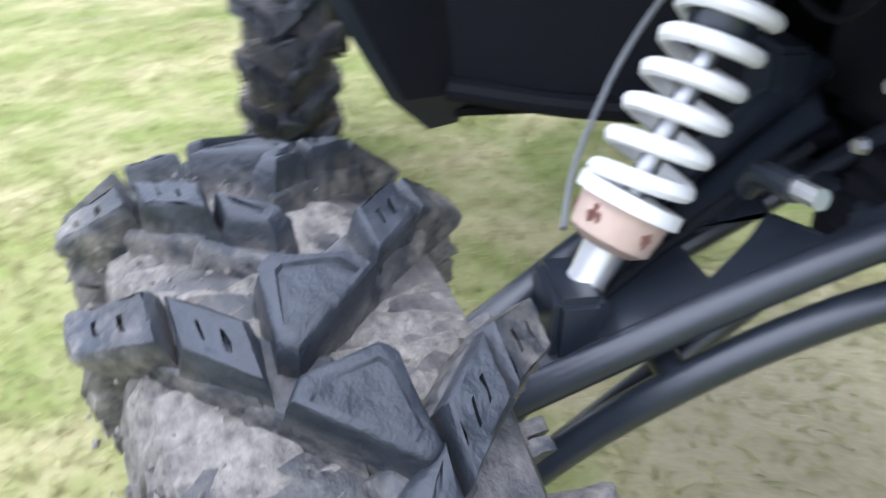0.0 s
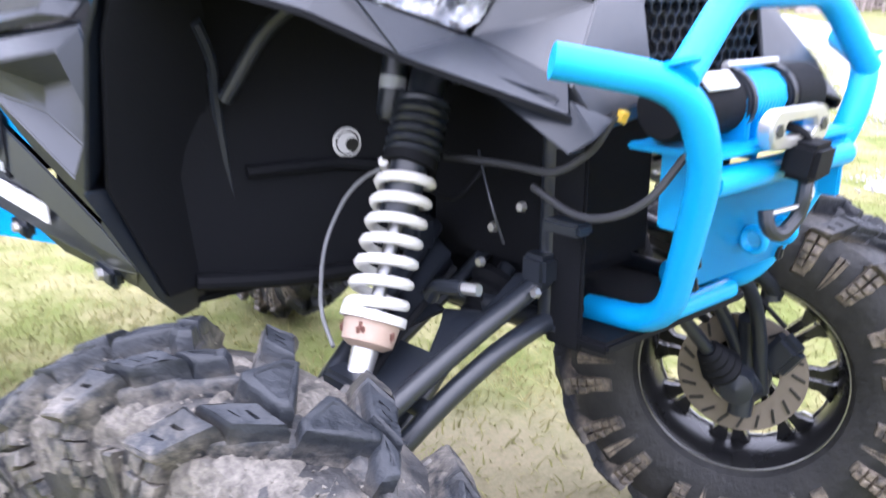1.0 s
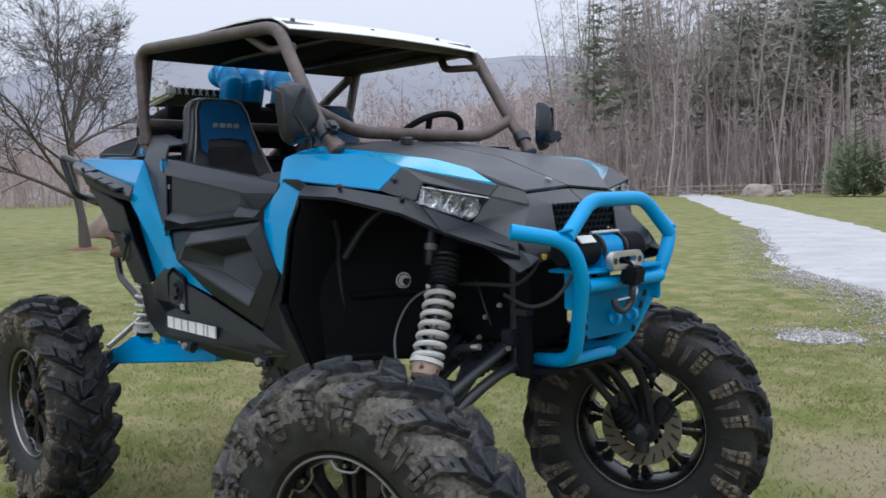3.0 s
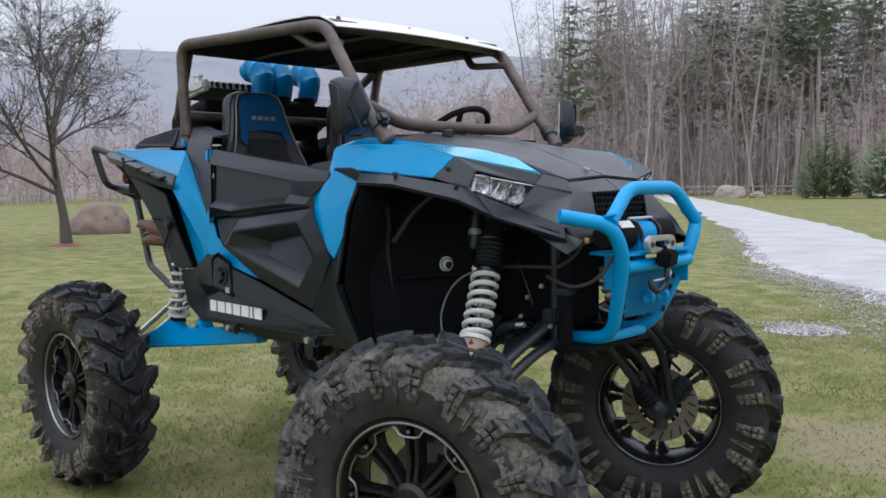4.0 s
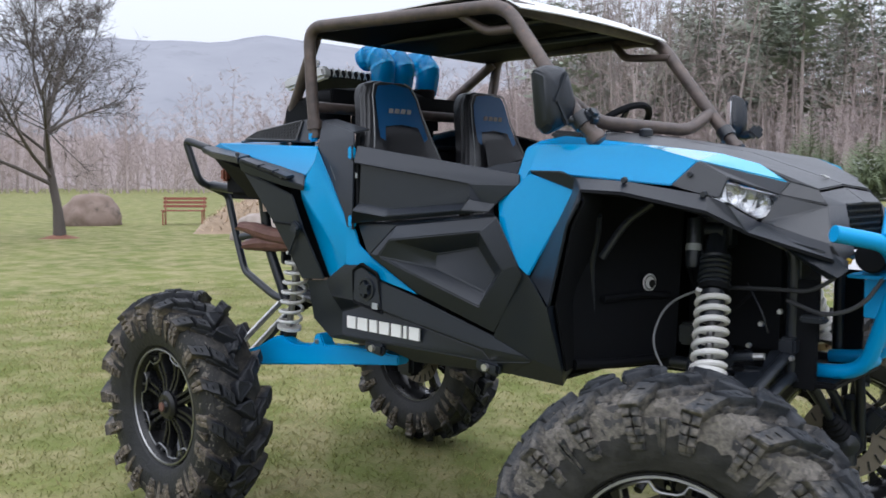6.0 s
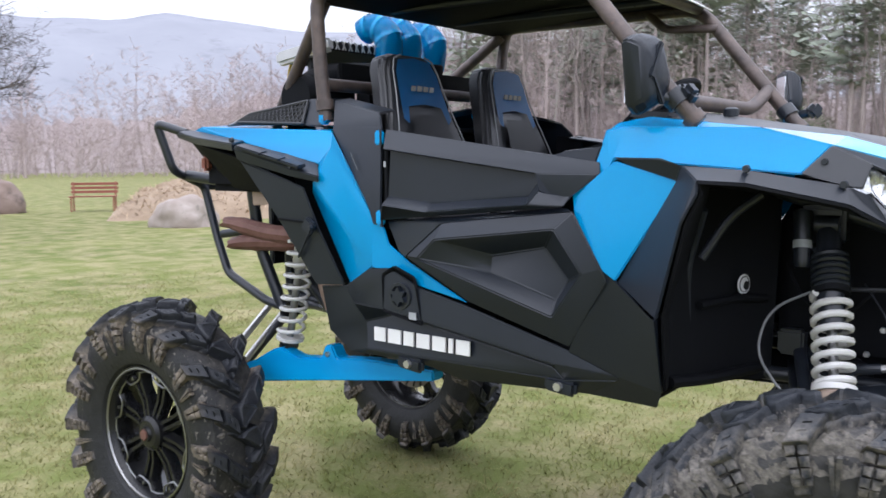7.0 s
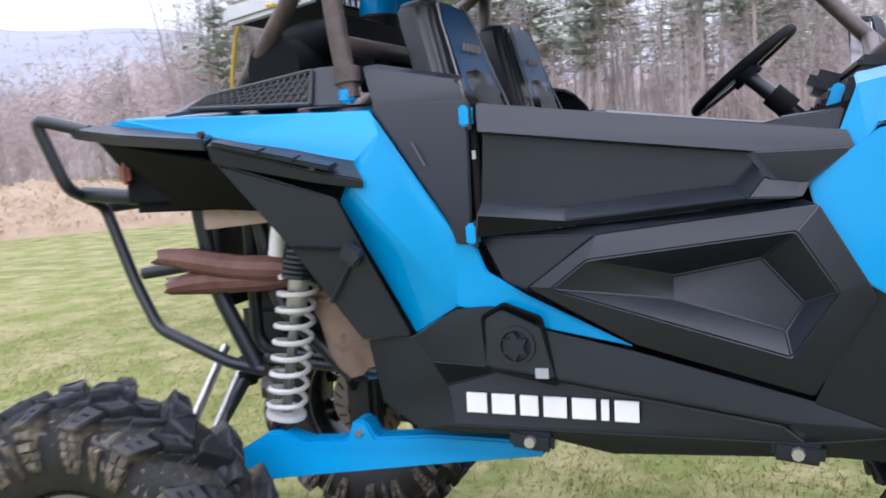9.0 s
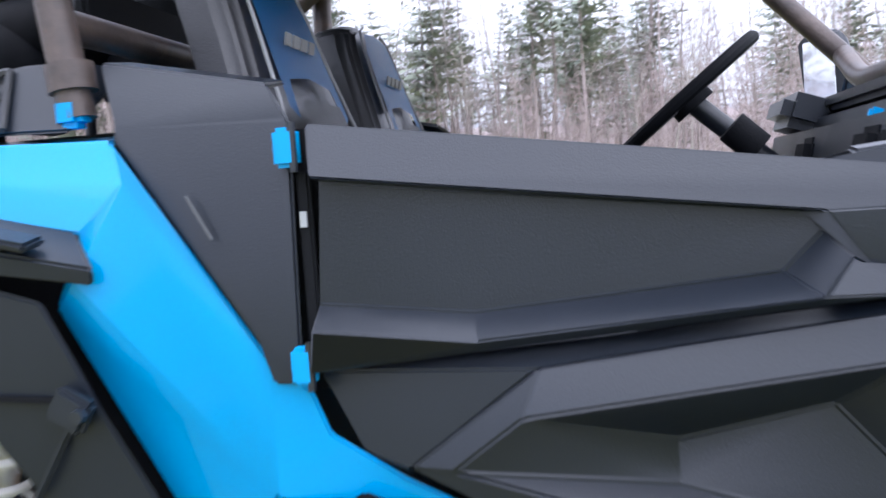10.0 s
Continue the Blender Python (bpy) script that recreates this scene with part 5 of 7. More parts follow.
    for x, z in ((1.071, 0.852), (1.608, 0.862)):
        part("step_bracket", box((x, s * 0.637, z), (0.10, 0.03, 0.045), Euler((0, radians(6), 0)).to_matrix(), 0.010), PLASTIC, rk)
        b = part("bolt", lathe([(-0.008, 0.0001), (-0.008, 0.012), (0.004, 0.014)], 8), SILVER, rk, "grey bolt head")
        b.matrix_basis = pose(x, s * 0.655, z, 0, 0, 0 if s < 0 else 180)


def door(s):
    v = [(0.995, 0.656, 1.583), (1.706, 0.612, 1.478), (1.715, 0.628, 1.447), (1.64, 0.645, 1.389), (1.586, 0.652, 1.386), (1.54, 0.664, 1.449), (1.002, 0.680, 1.521),
         (1.002, 0.645, 1.517), (1.52, 0.635, 1.45), (0.991, 0.645, 1.376), (1.175, 0.655, 1.360), (1.50, 0.637, 1.386), (1.540, 0.645, 1.428),
         (0.990, 0.676, 1.350), (1.180, 0.696, 1.335), (1.53, 0.694, 1.364), (1.56, 0.684, 1.403), (1.625, 0.664, 1.360), (0.985, 0.680, 1.300), (0.995, 0.58, 1.575), (1.70, 0.55, 1.475), (1.137, 0.652, 1.499)]
    f = [(0, 1, 2, 5, 6), (2, 3, 4, 5), (6, 5, 8, 21, 7), (7, 21, 10, 9), (21, 8, 12, 11, 10), (9, 10, 14, 13), (10, 11, 15, 14), (11, 12, 16, 15), (12, 8, 5, 4, 16), (13, 14, 15, 17, 18), (15, 16, 4, 3, 17), (0, 19, 20, 1)]
    d = part("door", sheet(v, f, s), PLASTIC, utv, "closed black faceted half door")
    v = [(0.985, 0.645, 1.298), (1.625, 0.645, 1.358), (1.03, 0.640, 1.20), (1.09, 0.645, 1.175), (1.095, 0.690, 1.195), (1.245, 0.700, 1.305), (1.653, 0.658, 1.347), (1.735, 0.655, 1.20), (1.752, 0.652, 1.165),
         (1.64, 0.657, 0.972), (1.305, 0.664, 1.068)]
    f = [(0, 1, 6, 5), (0, 5, 4, 2), (2, 4, 3)]
    part("door_inset", sheet(v[:7], f, s), PLASTIC, d)
    v = [(1.095, 0.690, 1.195), (1.245, 0.700, 1.305), (1.653, 0.660, 1.347), (1.735, 0.655, 1.20), (1.752, 0.652, 1.165), (1.64, 0.650, 0.975), (1.305, 0.660, 1.072),
         (1.225, 0.718, 1.255), (1.385, 0.645, 1.212), (1.612, 0.694, 1.300), (1.548, 0.626, 1.243), (1.684, 0.670, 1.182), (1.625, 0.630, 1.155), (1.600, 0.682, 1.060), (1.590, 0.636, 1.100), (1.385, 0.650, 1.165), (1.145, 0.695, 1.193)]
    f = [(1, 2, 9, 7), (1, 7, 16, 0), (2, 3, 11, 9), (3, 4, 5, 13, 11), (5, 6, 0, 16, 13), (7, 9, 10, 8), (9, 11, 12, 10), (8, 10, 12, 14, 15), (16, 15, 14, 13), (11, 13, 14, 12), (7, 8, 15, 16)]
    part("door_panel", sheet(v, f, s), PLASTIC, d, "raised lower door panel with a deep angular recess")
    v = [(1.515, 0.604, 1.492), (1.585, 0.600, 1.508), (1.700, 0.592, 1.519), (1.688, 0.600, 1.474), (1.585, 0.560, 1.512), (1.700, 0.550, 1.524)]
    part("door_cap", sheet(v, [(0, 1, 2, 3), (1, 4, 5, 2)], s), PLASTIC, d, "black cap where the door meets the cowl")
    for z in (1.557, 1.308):
        part("hinge", box((0.974, s * 0.662, z), (0.028, 0.022, 0.045), None, 0.005), BLUETUBE, d, "small blue hinge")
        part("hinge_pin", tube([(0.983, s * 0.668, z - 0.028), (0.983, s * 0.668, z + 0.028)], 0.005, 0.01, 8), BLACKSTEEL, d)
    # black strip between the hinges, in place of the shade in the door gap
    part("latch_strip", box((0.983, s * 0.640, 1.43), (0.016, 0.012, 0.20), None, 0.003), LINER, d)
    part("decal", box((0.982, s * 0.648, 1.475), (0.008, 0.003, 0.018), None, 0), DECALGREY, d, "small grey label")


def front_fender(s):
    v = [(1.632, 0.628, 1.392), (1.72, 0.632, 1.452), (1.76, 0.634, 1.482), (1.95, 0.660, 1.43), (1.775, 0.655, 1.168), (1.700, 0.648, 1.215), (1.652, 0.645, 1.305), (1.80, 0.652, 1.30), (1.715, 0.638, 1.40)]
    part("fender_side", sheet(v, [(0, 1, 8), (1, 2, 3, 7, 8), (0, 8, 6), (8, 7, 6), (6, 7, 4, 5), (7, 3, 4)], s), BLUE, utv, "bright blue front fender side")
    v = [(1.720, 0.600, 1.560), (1.77, 0.592, 1.571), (2.12, 0.575, 1.560), (2.275, 0.556, 1.516), (2.218, 0.600, 1.448), (1.756, 0.628, 1.487), (1.735, 0.624, 1.45), (1.80, 0.50, 1.600), (2.07, 0.435, 1.566), (2.425, 0.290, 1.459),
         (1.66, 0.605, 1.400), (1.72, 0.53, 1.585)]
    part("front_fender", sheet(v, [(0, 1, 2, 3, 4, 5, 6), (1, 7, 8, 2), (0, 11, 7, 1), (0, 6, 10)], s), BLUE, utv, "bright blue front fender top")
    part("hood_stripe", sheet([v[2], v[8], (2.27, 0.406, 1.540), (2.36, 0.351, 1.507), v[9], v[3]], [(0, 1, 2, 5), (2, 3, 4, 5)], s), SHEENBLUE, utv, "glossy blue stripe along the hood, paled for the sky's reflection")
    v = [(2.275, 0.558, 1.516), (2.363, 0.556, 1.470), (2.345, 0.568, 1.415), (2.311, 0.575, 1.423), (2.218, 0.602, 1.449), (2.403, 0.312, 1.422), (2.425, 0.288, 1.459), (2.52, 0.258, 1.397), (2.49, 0.235, 1.437), (2.25, 0.600, 1.44)]
    part("headlight_surround", sheet(v, [(0, 1, 2, 3, 9, 4), (0, 6, 5, 1), (6, 8, 7, 5)], s), HOODBLACK, utv)
    b = part("screw", lathe([(-0.003, 0.0001), (-0.003, 0.007), (0.004, 0.008)], 10), BLACKSTEEL, utv, "dark panel screw")
    b.matrix_basis = pose(2.266, s * 0.588, 1.478, 0, 0, 0 if s < 0 else 180)
    # flare: the lip round the front wheel well
    v = [(1.965, 0.69, 1.470), (2.113, 0.655, 1.460), (2.311, 0.577, 1.424), (2.36, 0.566, 1.404), (2.375, 0.365, 1.345), (2.565, 0.365, 1.298), (2.030, 0.760, 1.436), (2.12, 0.690, 1.428), (2.33, 0.615, 1.380), (2.40, 0.52, 1.325), (2.585, 0.385, 1.252),
         (1.94, 0.662, 1.432), (1.780, 0.650, 1.165), (2.000, 0.782, 1.335), (1.945, 0.785, 1.105), (2.035, 0.772, 1.405), (1.756, 0.632, 1.490), (1.80, 0.638, 1.470), (1.90, 0.668, 1.487)]
    f = [(0, 1, 7, 6), (1, 2, 8, 7), (2, 3, 9, 8), (3, 4, 9), (4, 5, 10, 9), (0, 6, 13, 11), (11, 13, 14, 12), (6, 15, 13), (16, 18, 0, 11, 17)]
    part("fender_flare", sheet(v, f, s), PLASTIC, utv)
    # returns of the flare into the well
    v = [(2.030, 0.760, 1.436), (2.12, 0.690, 1.428), (2.33, 0.615, 1.380), (2.40, 0.52, 1.325), (2.585, 0.385, 1.252), (2.035, 0.752, 1.405), (2.000, 0.755, 1.335), (1.945, 0.750, 1.105),
         (2.00, 0.60, 1.425), (2.12, 0.60, 1.415), (2.33, 0.55, 1.365), (2.40, 0.45, 1.315), (2.56, 0.33, 1.245), (1.965, 0.57, 1.335), (1.885, 0.56, 1.10), (1.912, 0.650, 0.895), (1.885, 0.56, 0.895)]
    part("flare_return", sheet(v, [(0, 1, 9, 8), (1, 2, 10, 9), (2, 3, 11, 10), (3, 4, 12, 11), (0, 8, 13, 6, 5), (6, 13, 14, 7), (7, 14, 16, 15)], s, bevel=0), LINER, utv)
    for x, w, z in ((2.113, 0.668, 1.462), (2.31, 0.59, 1.425)):
        b = part("bolt", lathe([(-0.006, 0.0001), (-0.006, 0.008), (0.004, 0.010)], 8), BLACKSTEEL, utv)
        b.matrix_basis = pose(x, s * w, z, 0, 0, 0 if s < 0 else 180)
    # inner liner wall behind the wheel and its roof
    v = [(1.93, 0.62, 1.40), (1.93, 0.50, 1.42), (1.985, 0.312, 1.40), (2.08, 0.235, 1.38), (1.89, 0.60, 0.90), (1.93, 0.50, 0.88), (1.985, 0.312, 0.87), (2.06, 0.235, 0.87),
         (2.12, 0.62, 1.42), (2.33, 0.56, 1.37), (2.35, 0.30, 1.345), (2.12, 0.24, 1.40)]
    part("wheel_well", sheet(v, [(0, 1, 5, 4), (1, 2, 6, 5), (2, 3, 7, 6), (0, 8, 11, 3, 2, 1), (8, 9, 10, 11)], s, bevel=0), LINER, utv)
    rib = tube(flip([(1.99, 0.60, 1.36), (1.96, 0.56, 1.30), (1.925, 0.54, 1.20), (1.92, 0.52, 1.05)], s), 0.010, 0.06, 8)
    part("liner_rib", rib, BLACKSTEEL, utv)
    part("liner_tube", tube(flip([(1.905, 0.59, 0.905), (1.96, 0.45, 0.895), (2.03, 0.25, 0.90)], s), 0.016, 0.05, 10), LINER, utv)
    part("liner_ledge", tube(flip([(1.945, 0.50, 1.10), (1.992, 0.33, 1.105), (2.05, 0.26, 1.10)], s), 0.012, 0.03, 8), LINER, utv)
    part("liner_bar", tube(flip([(1.965, 0.545, 1.23), (2.02, 0.50, 1.34), (2.09, 0.47, 1.395)], s), 0.012, 0.05, 10), BLACKSTEEL, utv)
    part("wire", tube(flip([(2.10, 0.25, 1.20), (2.16, 0.29, 1.10), (2.25, 0.27, 1.06), (2.33, 0.26, 1.15)], s), 0.005, 0.06, 6, 6), LINER, utv)


def emblem(s):
    """Round white decal on the liner, a plain disc with a dark arc."""
    turn = pose(2.003, s * 0.312, 1.141, 0, 0, 73.7 if s < 0 else 106.3)
    a = part("round_decal", lathe([(-0.001, 0.0001), (-0.001, 0.027), (0.001, 0.028)], 28), WHITE, utv, "round white sticker on the wheel-well liner")
    b = part("decal_mark", lathe([(-0.003, 0.0001), (-0.003, 0.012), (-0.001, 0.0125)], 16), DECALSHADEBLACK, a)
    b.location = (0.009, 0, -0.004)
    c = part("decal_ring", lathe([(-0.0025, 0.020), (-0.0025, 0.0225), (-0.001, 0.0225), (-0.001, 0.020)], 28, closed=True), DECALSHADEBLACK, a)
    a.matrix_basis = turn


def inner_panels(s):
    """Dark panels behind the outer skin, seen through the gaps between its pieces."""
    v = [(0.50, 0.615, 1.50), (0.72, 0.615, 1.50), (0.90, 0.615, 1.14), (0.80, 0.615, 1.06), (0.66, 0.615, 1.20)]
    part("inner_panel", sheet(v, [(0, 1, 2, 3, 4)], s, 0.006, 0), LINER, utv)
    v = [(0.92, 0.612, 1.585), (1.04, 0.612, 1.575), (1.04, 0.612, 1.27), (0.92, 0.612, 1.27)]
    part("inner_panel", sheet(v, [(0, 1, 2, 3)], s, 0.006, 0), LINER, utv)
    v = [(1.55, 0.570, 1.50), (1.74, 0.560, 1.54), (1.86, 0.570, 1.40), (1.84, 0.575, 1.0), (1.62, 0.575, 0.98)]
    part("inner_panel", sheet(v, [(0, 1, 2, 3, 4)], s, 0.006, 0), LINER, utv)


for s in SIDES:
    inner_panels(s)
    rear_fender(s)
    rear_quarter(s)
    rear_flare(s)
    rocker(s)
    door(s)
    front_fender(s)
    emblem(s)


def hood():
    for s in SIDES:
        v = [(1.80, 0.50, 1.600), (2.07, 0.434, 1.566), (2.425, 0.288, 1.459), (2.49, 0.235, 1.438), (2.485, 0.0, 1.452), (2.20, 0.0, 1.552), (1.80, 0.0, 1.625), (2.10, 0.22, 1.574), (2.40, 0.16, 1.490), (1.80, 0.24, 1.622), (2.27, 0.405, 1.540), (2.36, 0.350, 1.507)]
        part("hood", sheet(v, [(0, 1, 7, 9), (1, 10, 7), (10, 11, 8, 7), (11, 2, 3, 8), (9, 7, 5, 6), (7, 8, 4, 5), (8, 3, 4)], s), HOODBLACK, utv, "satin black hood panel")
        v = [(2.488, 0.236, 1.430), (2.485, 0.0, 1.444), (2.545, 0.17, 1.395), (2.545, 0.0, 1.400), (2.522, 0.256, 1.393), (2.595, 0.345, 1.245), (2.57, 0.165, 1.262), (2.57, 0.365, 1.29), (2.375, 0.362, 1.346), (2.403, 0.312, 1.420),
             (2.57, 0.0, 1.262), (2.56, 0.32, 1.215), (2.40, 0.40, 1.295), (2.46, 0.29, 1.37)]
        part("nose", sheet(v, [(0, 1, 3, 2), (0, 2, 4), (4, 2, 6, 5, 7), (4, 7, 13), (9, 4, 13), (9, 13, 8), (13, 7, 8), (6, 10, 11, 5), (7, 5, 11, 12, 8)], s), HOODBLACK, utv)
    # grille: a frame, a dark back and a honeycomb of rods
    part("grille_back", box((2.52, 0, 1.325), (0.02, 0.33, 0.13), None, 0.004), LINER, utv)
    bm = bmesh.new()
    for r in range(7):
        for c in range(13):
            y0, z0 = -0.15 + c * 0.025, 1.272 + r * 0.019
            off = 0.0125 if r % 2 else 0
            if abs(y0 + off) < 0.158:
                add_box(bm, (2.553 - (z0 - 1.27) * 0.1, y0 + off, z0), (0.006, 0.003, 0.012))
                add_box(bm, (2.553 - (z0 - 1.27) * 0.1, y0 + off + 0.0063, z0 + 0.009), (0.006, 0.014, 0.003), Euler((radians(30), 0, 0)).to_matrix())
                add_box(bm, (2.553 - (z0 - 1.27) * 0.1, y0 + off - 0.0063, z0 + 0.009), (0.006, 0.014, 0.003), Euler((radians(-30), 0, 0)).to_matrix())
    part("grille", bm, PLASTIC, utv, "black honeycomb grille", smooth=False)
    part("hood_badge", box((2.444, -0.05, 1.475), (0.022, 0.02, 0.004), Euler((0, radians(22), radians(45))).to_matrix(), 0.001), WHITE, utv, "small white badge")
    part("cowl", box((1.79, 0, 1.60), (0.12, 0.98, 0.03), Euler((0, radians(6), 0)).to_matrix(), 0.01), PLASTIC, utv)
    part("hood_latch", lathe([(0.0, 0.022), (0.02, 0.022), (0.026, 0.012), (0.026, 0.0001)], 14, "Z"), PLASTIC, utv).location = (1.92, -0.20, 1.605)


hood()


def headlight(s):
    v = [(2.352, 0.553, 1.455), (2.362, 0.560, 1.408), (2.368, 0.365, 1.354), (2.405, 0.313, 1.418)]
    back = [(x - 0.045, w, z - 0.01) for x, w, z in v]
    housing = part("headlight", sheet(v + back, [(0, 1, 5, 4), (1, 2, 6, 5), (2, 3, 7, 6), (3, 0, 4, 7), (4, 5, 6, 7)], s, 0.003, 0), CHROME, utv, "clear multi-reflector headlight")
    for i in range(3):
        t = (i + 0.5) / 3
        a = Vector(v[0]).lerp(Vector(v[3]), t).lerp(Vector(v[1]).lerp(Vector(v[2]), t), 0.5)
        r = part("reflector", lathe([(0.003, 0.036), (-0.006, 0.030), (-0.014, 0.020), (-0.020, 0.010), (-0.021, 0.0001)], 14, "X"), CHROME, housing, "faceted chrome reflector", angle=8)
        r.matrix_basis = pose(a.x - 0.008, s * a.y, a.z, 0, 0, s * 30)
        part("bulb", lathe([(-0.018, 0.007), (-0.004, 0.006), (0.0, 0.0001)], 12, "X"), PIPING, r)
    for i in range(5):
        p = Vector(v[0]).lerp(Vector(v[3]), (i + 0.5) / 5)
        q = Vector(v[1]).lerp(Vector(v[2]), (i + 0.5) / 5)
        part("flute", tube([(p.x - 0.022, s * p.y, p.z - 0.004), (q.x - 0.022, s * q.y, q.z + 0.004)], 0.004, 0.01, 6), CHROME, housing)
    lens = part("lens", sheet([(x + 0.004, w + 0.001, z) for x, w, z in v], [(0, 1, 2, 3)], s, 0.003, 0), LENS, housing, "clear plastic lens")
    lens.visible_shadow = False


for s in SIDES:
    headlight(s)


# -- chassis core, floor and inner structure --
def chassis():
    part("skid_plate", box((1.30, 0, 0.862), (1.15, 1.16, 0.02), None, 0.006), LINER, utv)
    part("skid_plate", box((2.20, 0, 0.868), (0.70, 0.44, 0.02), Euler((0, radians(-2), 0)).to_matrix(), 0.006), LINER, utv)
    part("skid_plate", box((0.40, 0, 0.90), (0.70, 0.50, 0.02), None, 0.006), LINER, utv)
    part("firewall", box((1.80, 0, 1.20), (0.06, 1.14, 0.62), None, 0.02), LINER, utv)
    part("front_bulkhead", box((2.22, 0, 1.13), (0.34, 0.30, 0.42), None, 0.03), LINER, utv)
    part("rear_firewall", box((0.72, 0, 1.25), (0.05, 1.12, 0.66), None, 0.02), LINER, utv)
    part("engine", box((0.42, 0, 1.10), (0.46, 0.46, 0.36), None, 0.05), LINER, utv)
    part("gearbox", box((0.12, 0, 0.98), (0.26, 0.26, 0.20), None, 0.05), BLACKSTEEL, utv)
    part("cargo_bed", box((0.30, 0, 1.48), (0.78, 1.02, 0.22), None, 0.03), LINER, utv)
    part("cargo_deck", box((0.33, 0, 1.603), (0.74, 0.90, 0.02), None, 0.006), PLASTIC, utv)
    for s in SIDES:
        v = [(-0.10, 0.56, 1.565), (0.02, 0.62, 1.55), (0.38, 0.70, 1.49), (0.10, 0.50, 1.38), (0.42, 0.52, 1.36), (-0.05, 0.44, 1.40), (-0.06, 0.45, 1.57)]
        part("fender_liner", sheet(v, [(0, 1, 3, 5), (1, 2, 4, 3), (0, 5, 6)], s, bevel=0), LINER, utv)
        part("tan_cover", mud_cover(s), TAN, utv, "tan mud-caked guard beside the engine")
        part("frame_tube", tube(flip([(0.10, 0.43, 1.40), (0.12, 0.41, 1.15), (0.22, 0.39, 0.92)], s), 0.024, 0.06), BLACKSTEEL, utv)
        part("frame_tube", tube(flip([(0.26, 0.40, 1.40), (0.30, 0.38, 1.10), (0.52, 0.40, 0.91)], s), 0.022, 0.06), BLACKSTEEL, utv)
        part("frame_tube", tube(flip([(0.18, 0.30, 1.42), (0.16, 0.28, 0.95), (0.70, 0.30, 0.90)], s), 0.020, 0.06), BLACKSTEEL, utv)
        part("frame_tube", tube(flip([(0.62, 0.50, 1.40), (0.68, 0.48, 0.90), (1.10, 0.50, 0.86)], s), 0.020, 0.06), BLACKSTEEL, utv)
        part("frame_tube", tube(flip([(0.20, 0.30, 0.93), (0.72, 0.46, 0.93)], s), 0.016, 0.06), BLACKSTEEL, utv)
        part("frame_tube", tube(flip([(2.42, 0.21, 0.88), (2.42, 0.21, 1.28), (2.05, 0.24, 1.40)], s), 0.018, 0.06), BLACKSTEEL, utv)
        part("frame_tube", tube(flip([(1.90, 0.24, 0.885), (2.47, 0.20, 0.885)], s), 0.020, 0.06), BLACKSTEEL, utv)
        part("frame_plate", box((2.46, s * 0.215, 1.02), (0.07, 0.012, 0.32), None, 0.004), LINER, utv)
        part("shock_tower", box((2.19, s * 0.245, 1.31), (0.12, 0.06, 0.10), None, 0.01), BLACKSTEEL, utv)
        part("mount_bracket", box((2.42, s * 0.235, 0.985), (0.05, 0.045, 0.05), None, 0.008), BLACKSTEEL, utv)
        part("mount_bracket", box((2.12, s * 0.245, 0.985), (0.07, 0.05, 0.07), None, 0.008), BLACKSTEEL, utv)
        part("sill_tube", tube(flip([(0.75, 0.56, 0.875), (1.86, 0.57, 0.872)], s), 0.020, 0.05), BLACKSTEEL, utv)
    part("cross_plate", box((0.02, 0, 1.21), (0.03, 0.50, 0.30), None, 0.006), BLACKSTEEL, utv)
    part("pale_plate", box((0.235, -0.45, 1.352), (0.21, 0.012, 0.06), Euler((0, radians(-4), 0)).to_matrix(), 0.003), CUP, utv, "pale bare-metal bracket plate")


def mud_cover(s):
    bm = box((0.555, s * 0.41, 1.05), (0.20, 0.06, 0.24), Euler((0, radians(-24), 0)).to_matrix(), 0.015)
    bmesh.ops.subdivide_edges(bm, edges=bm.edges, cuts=4, use_grid_fill=True)
    for v in bm.verts:
        v.co += Vector((noise.noise(v.co * 14), noise.noise(v.co * 14 + Vector((5, 0, 0))), noise.noise(v.co * 14 + Vector((0, 5, 0))))) * 0.034
    return bm


chassis()


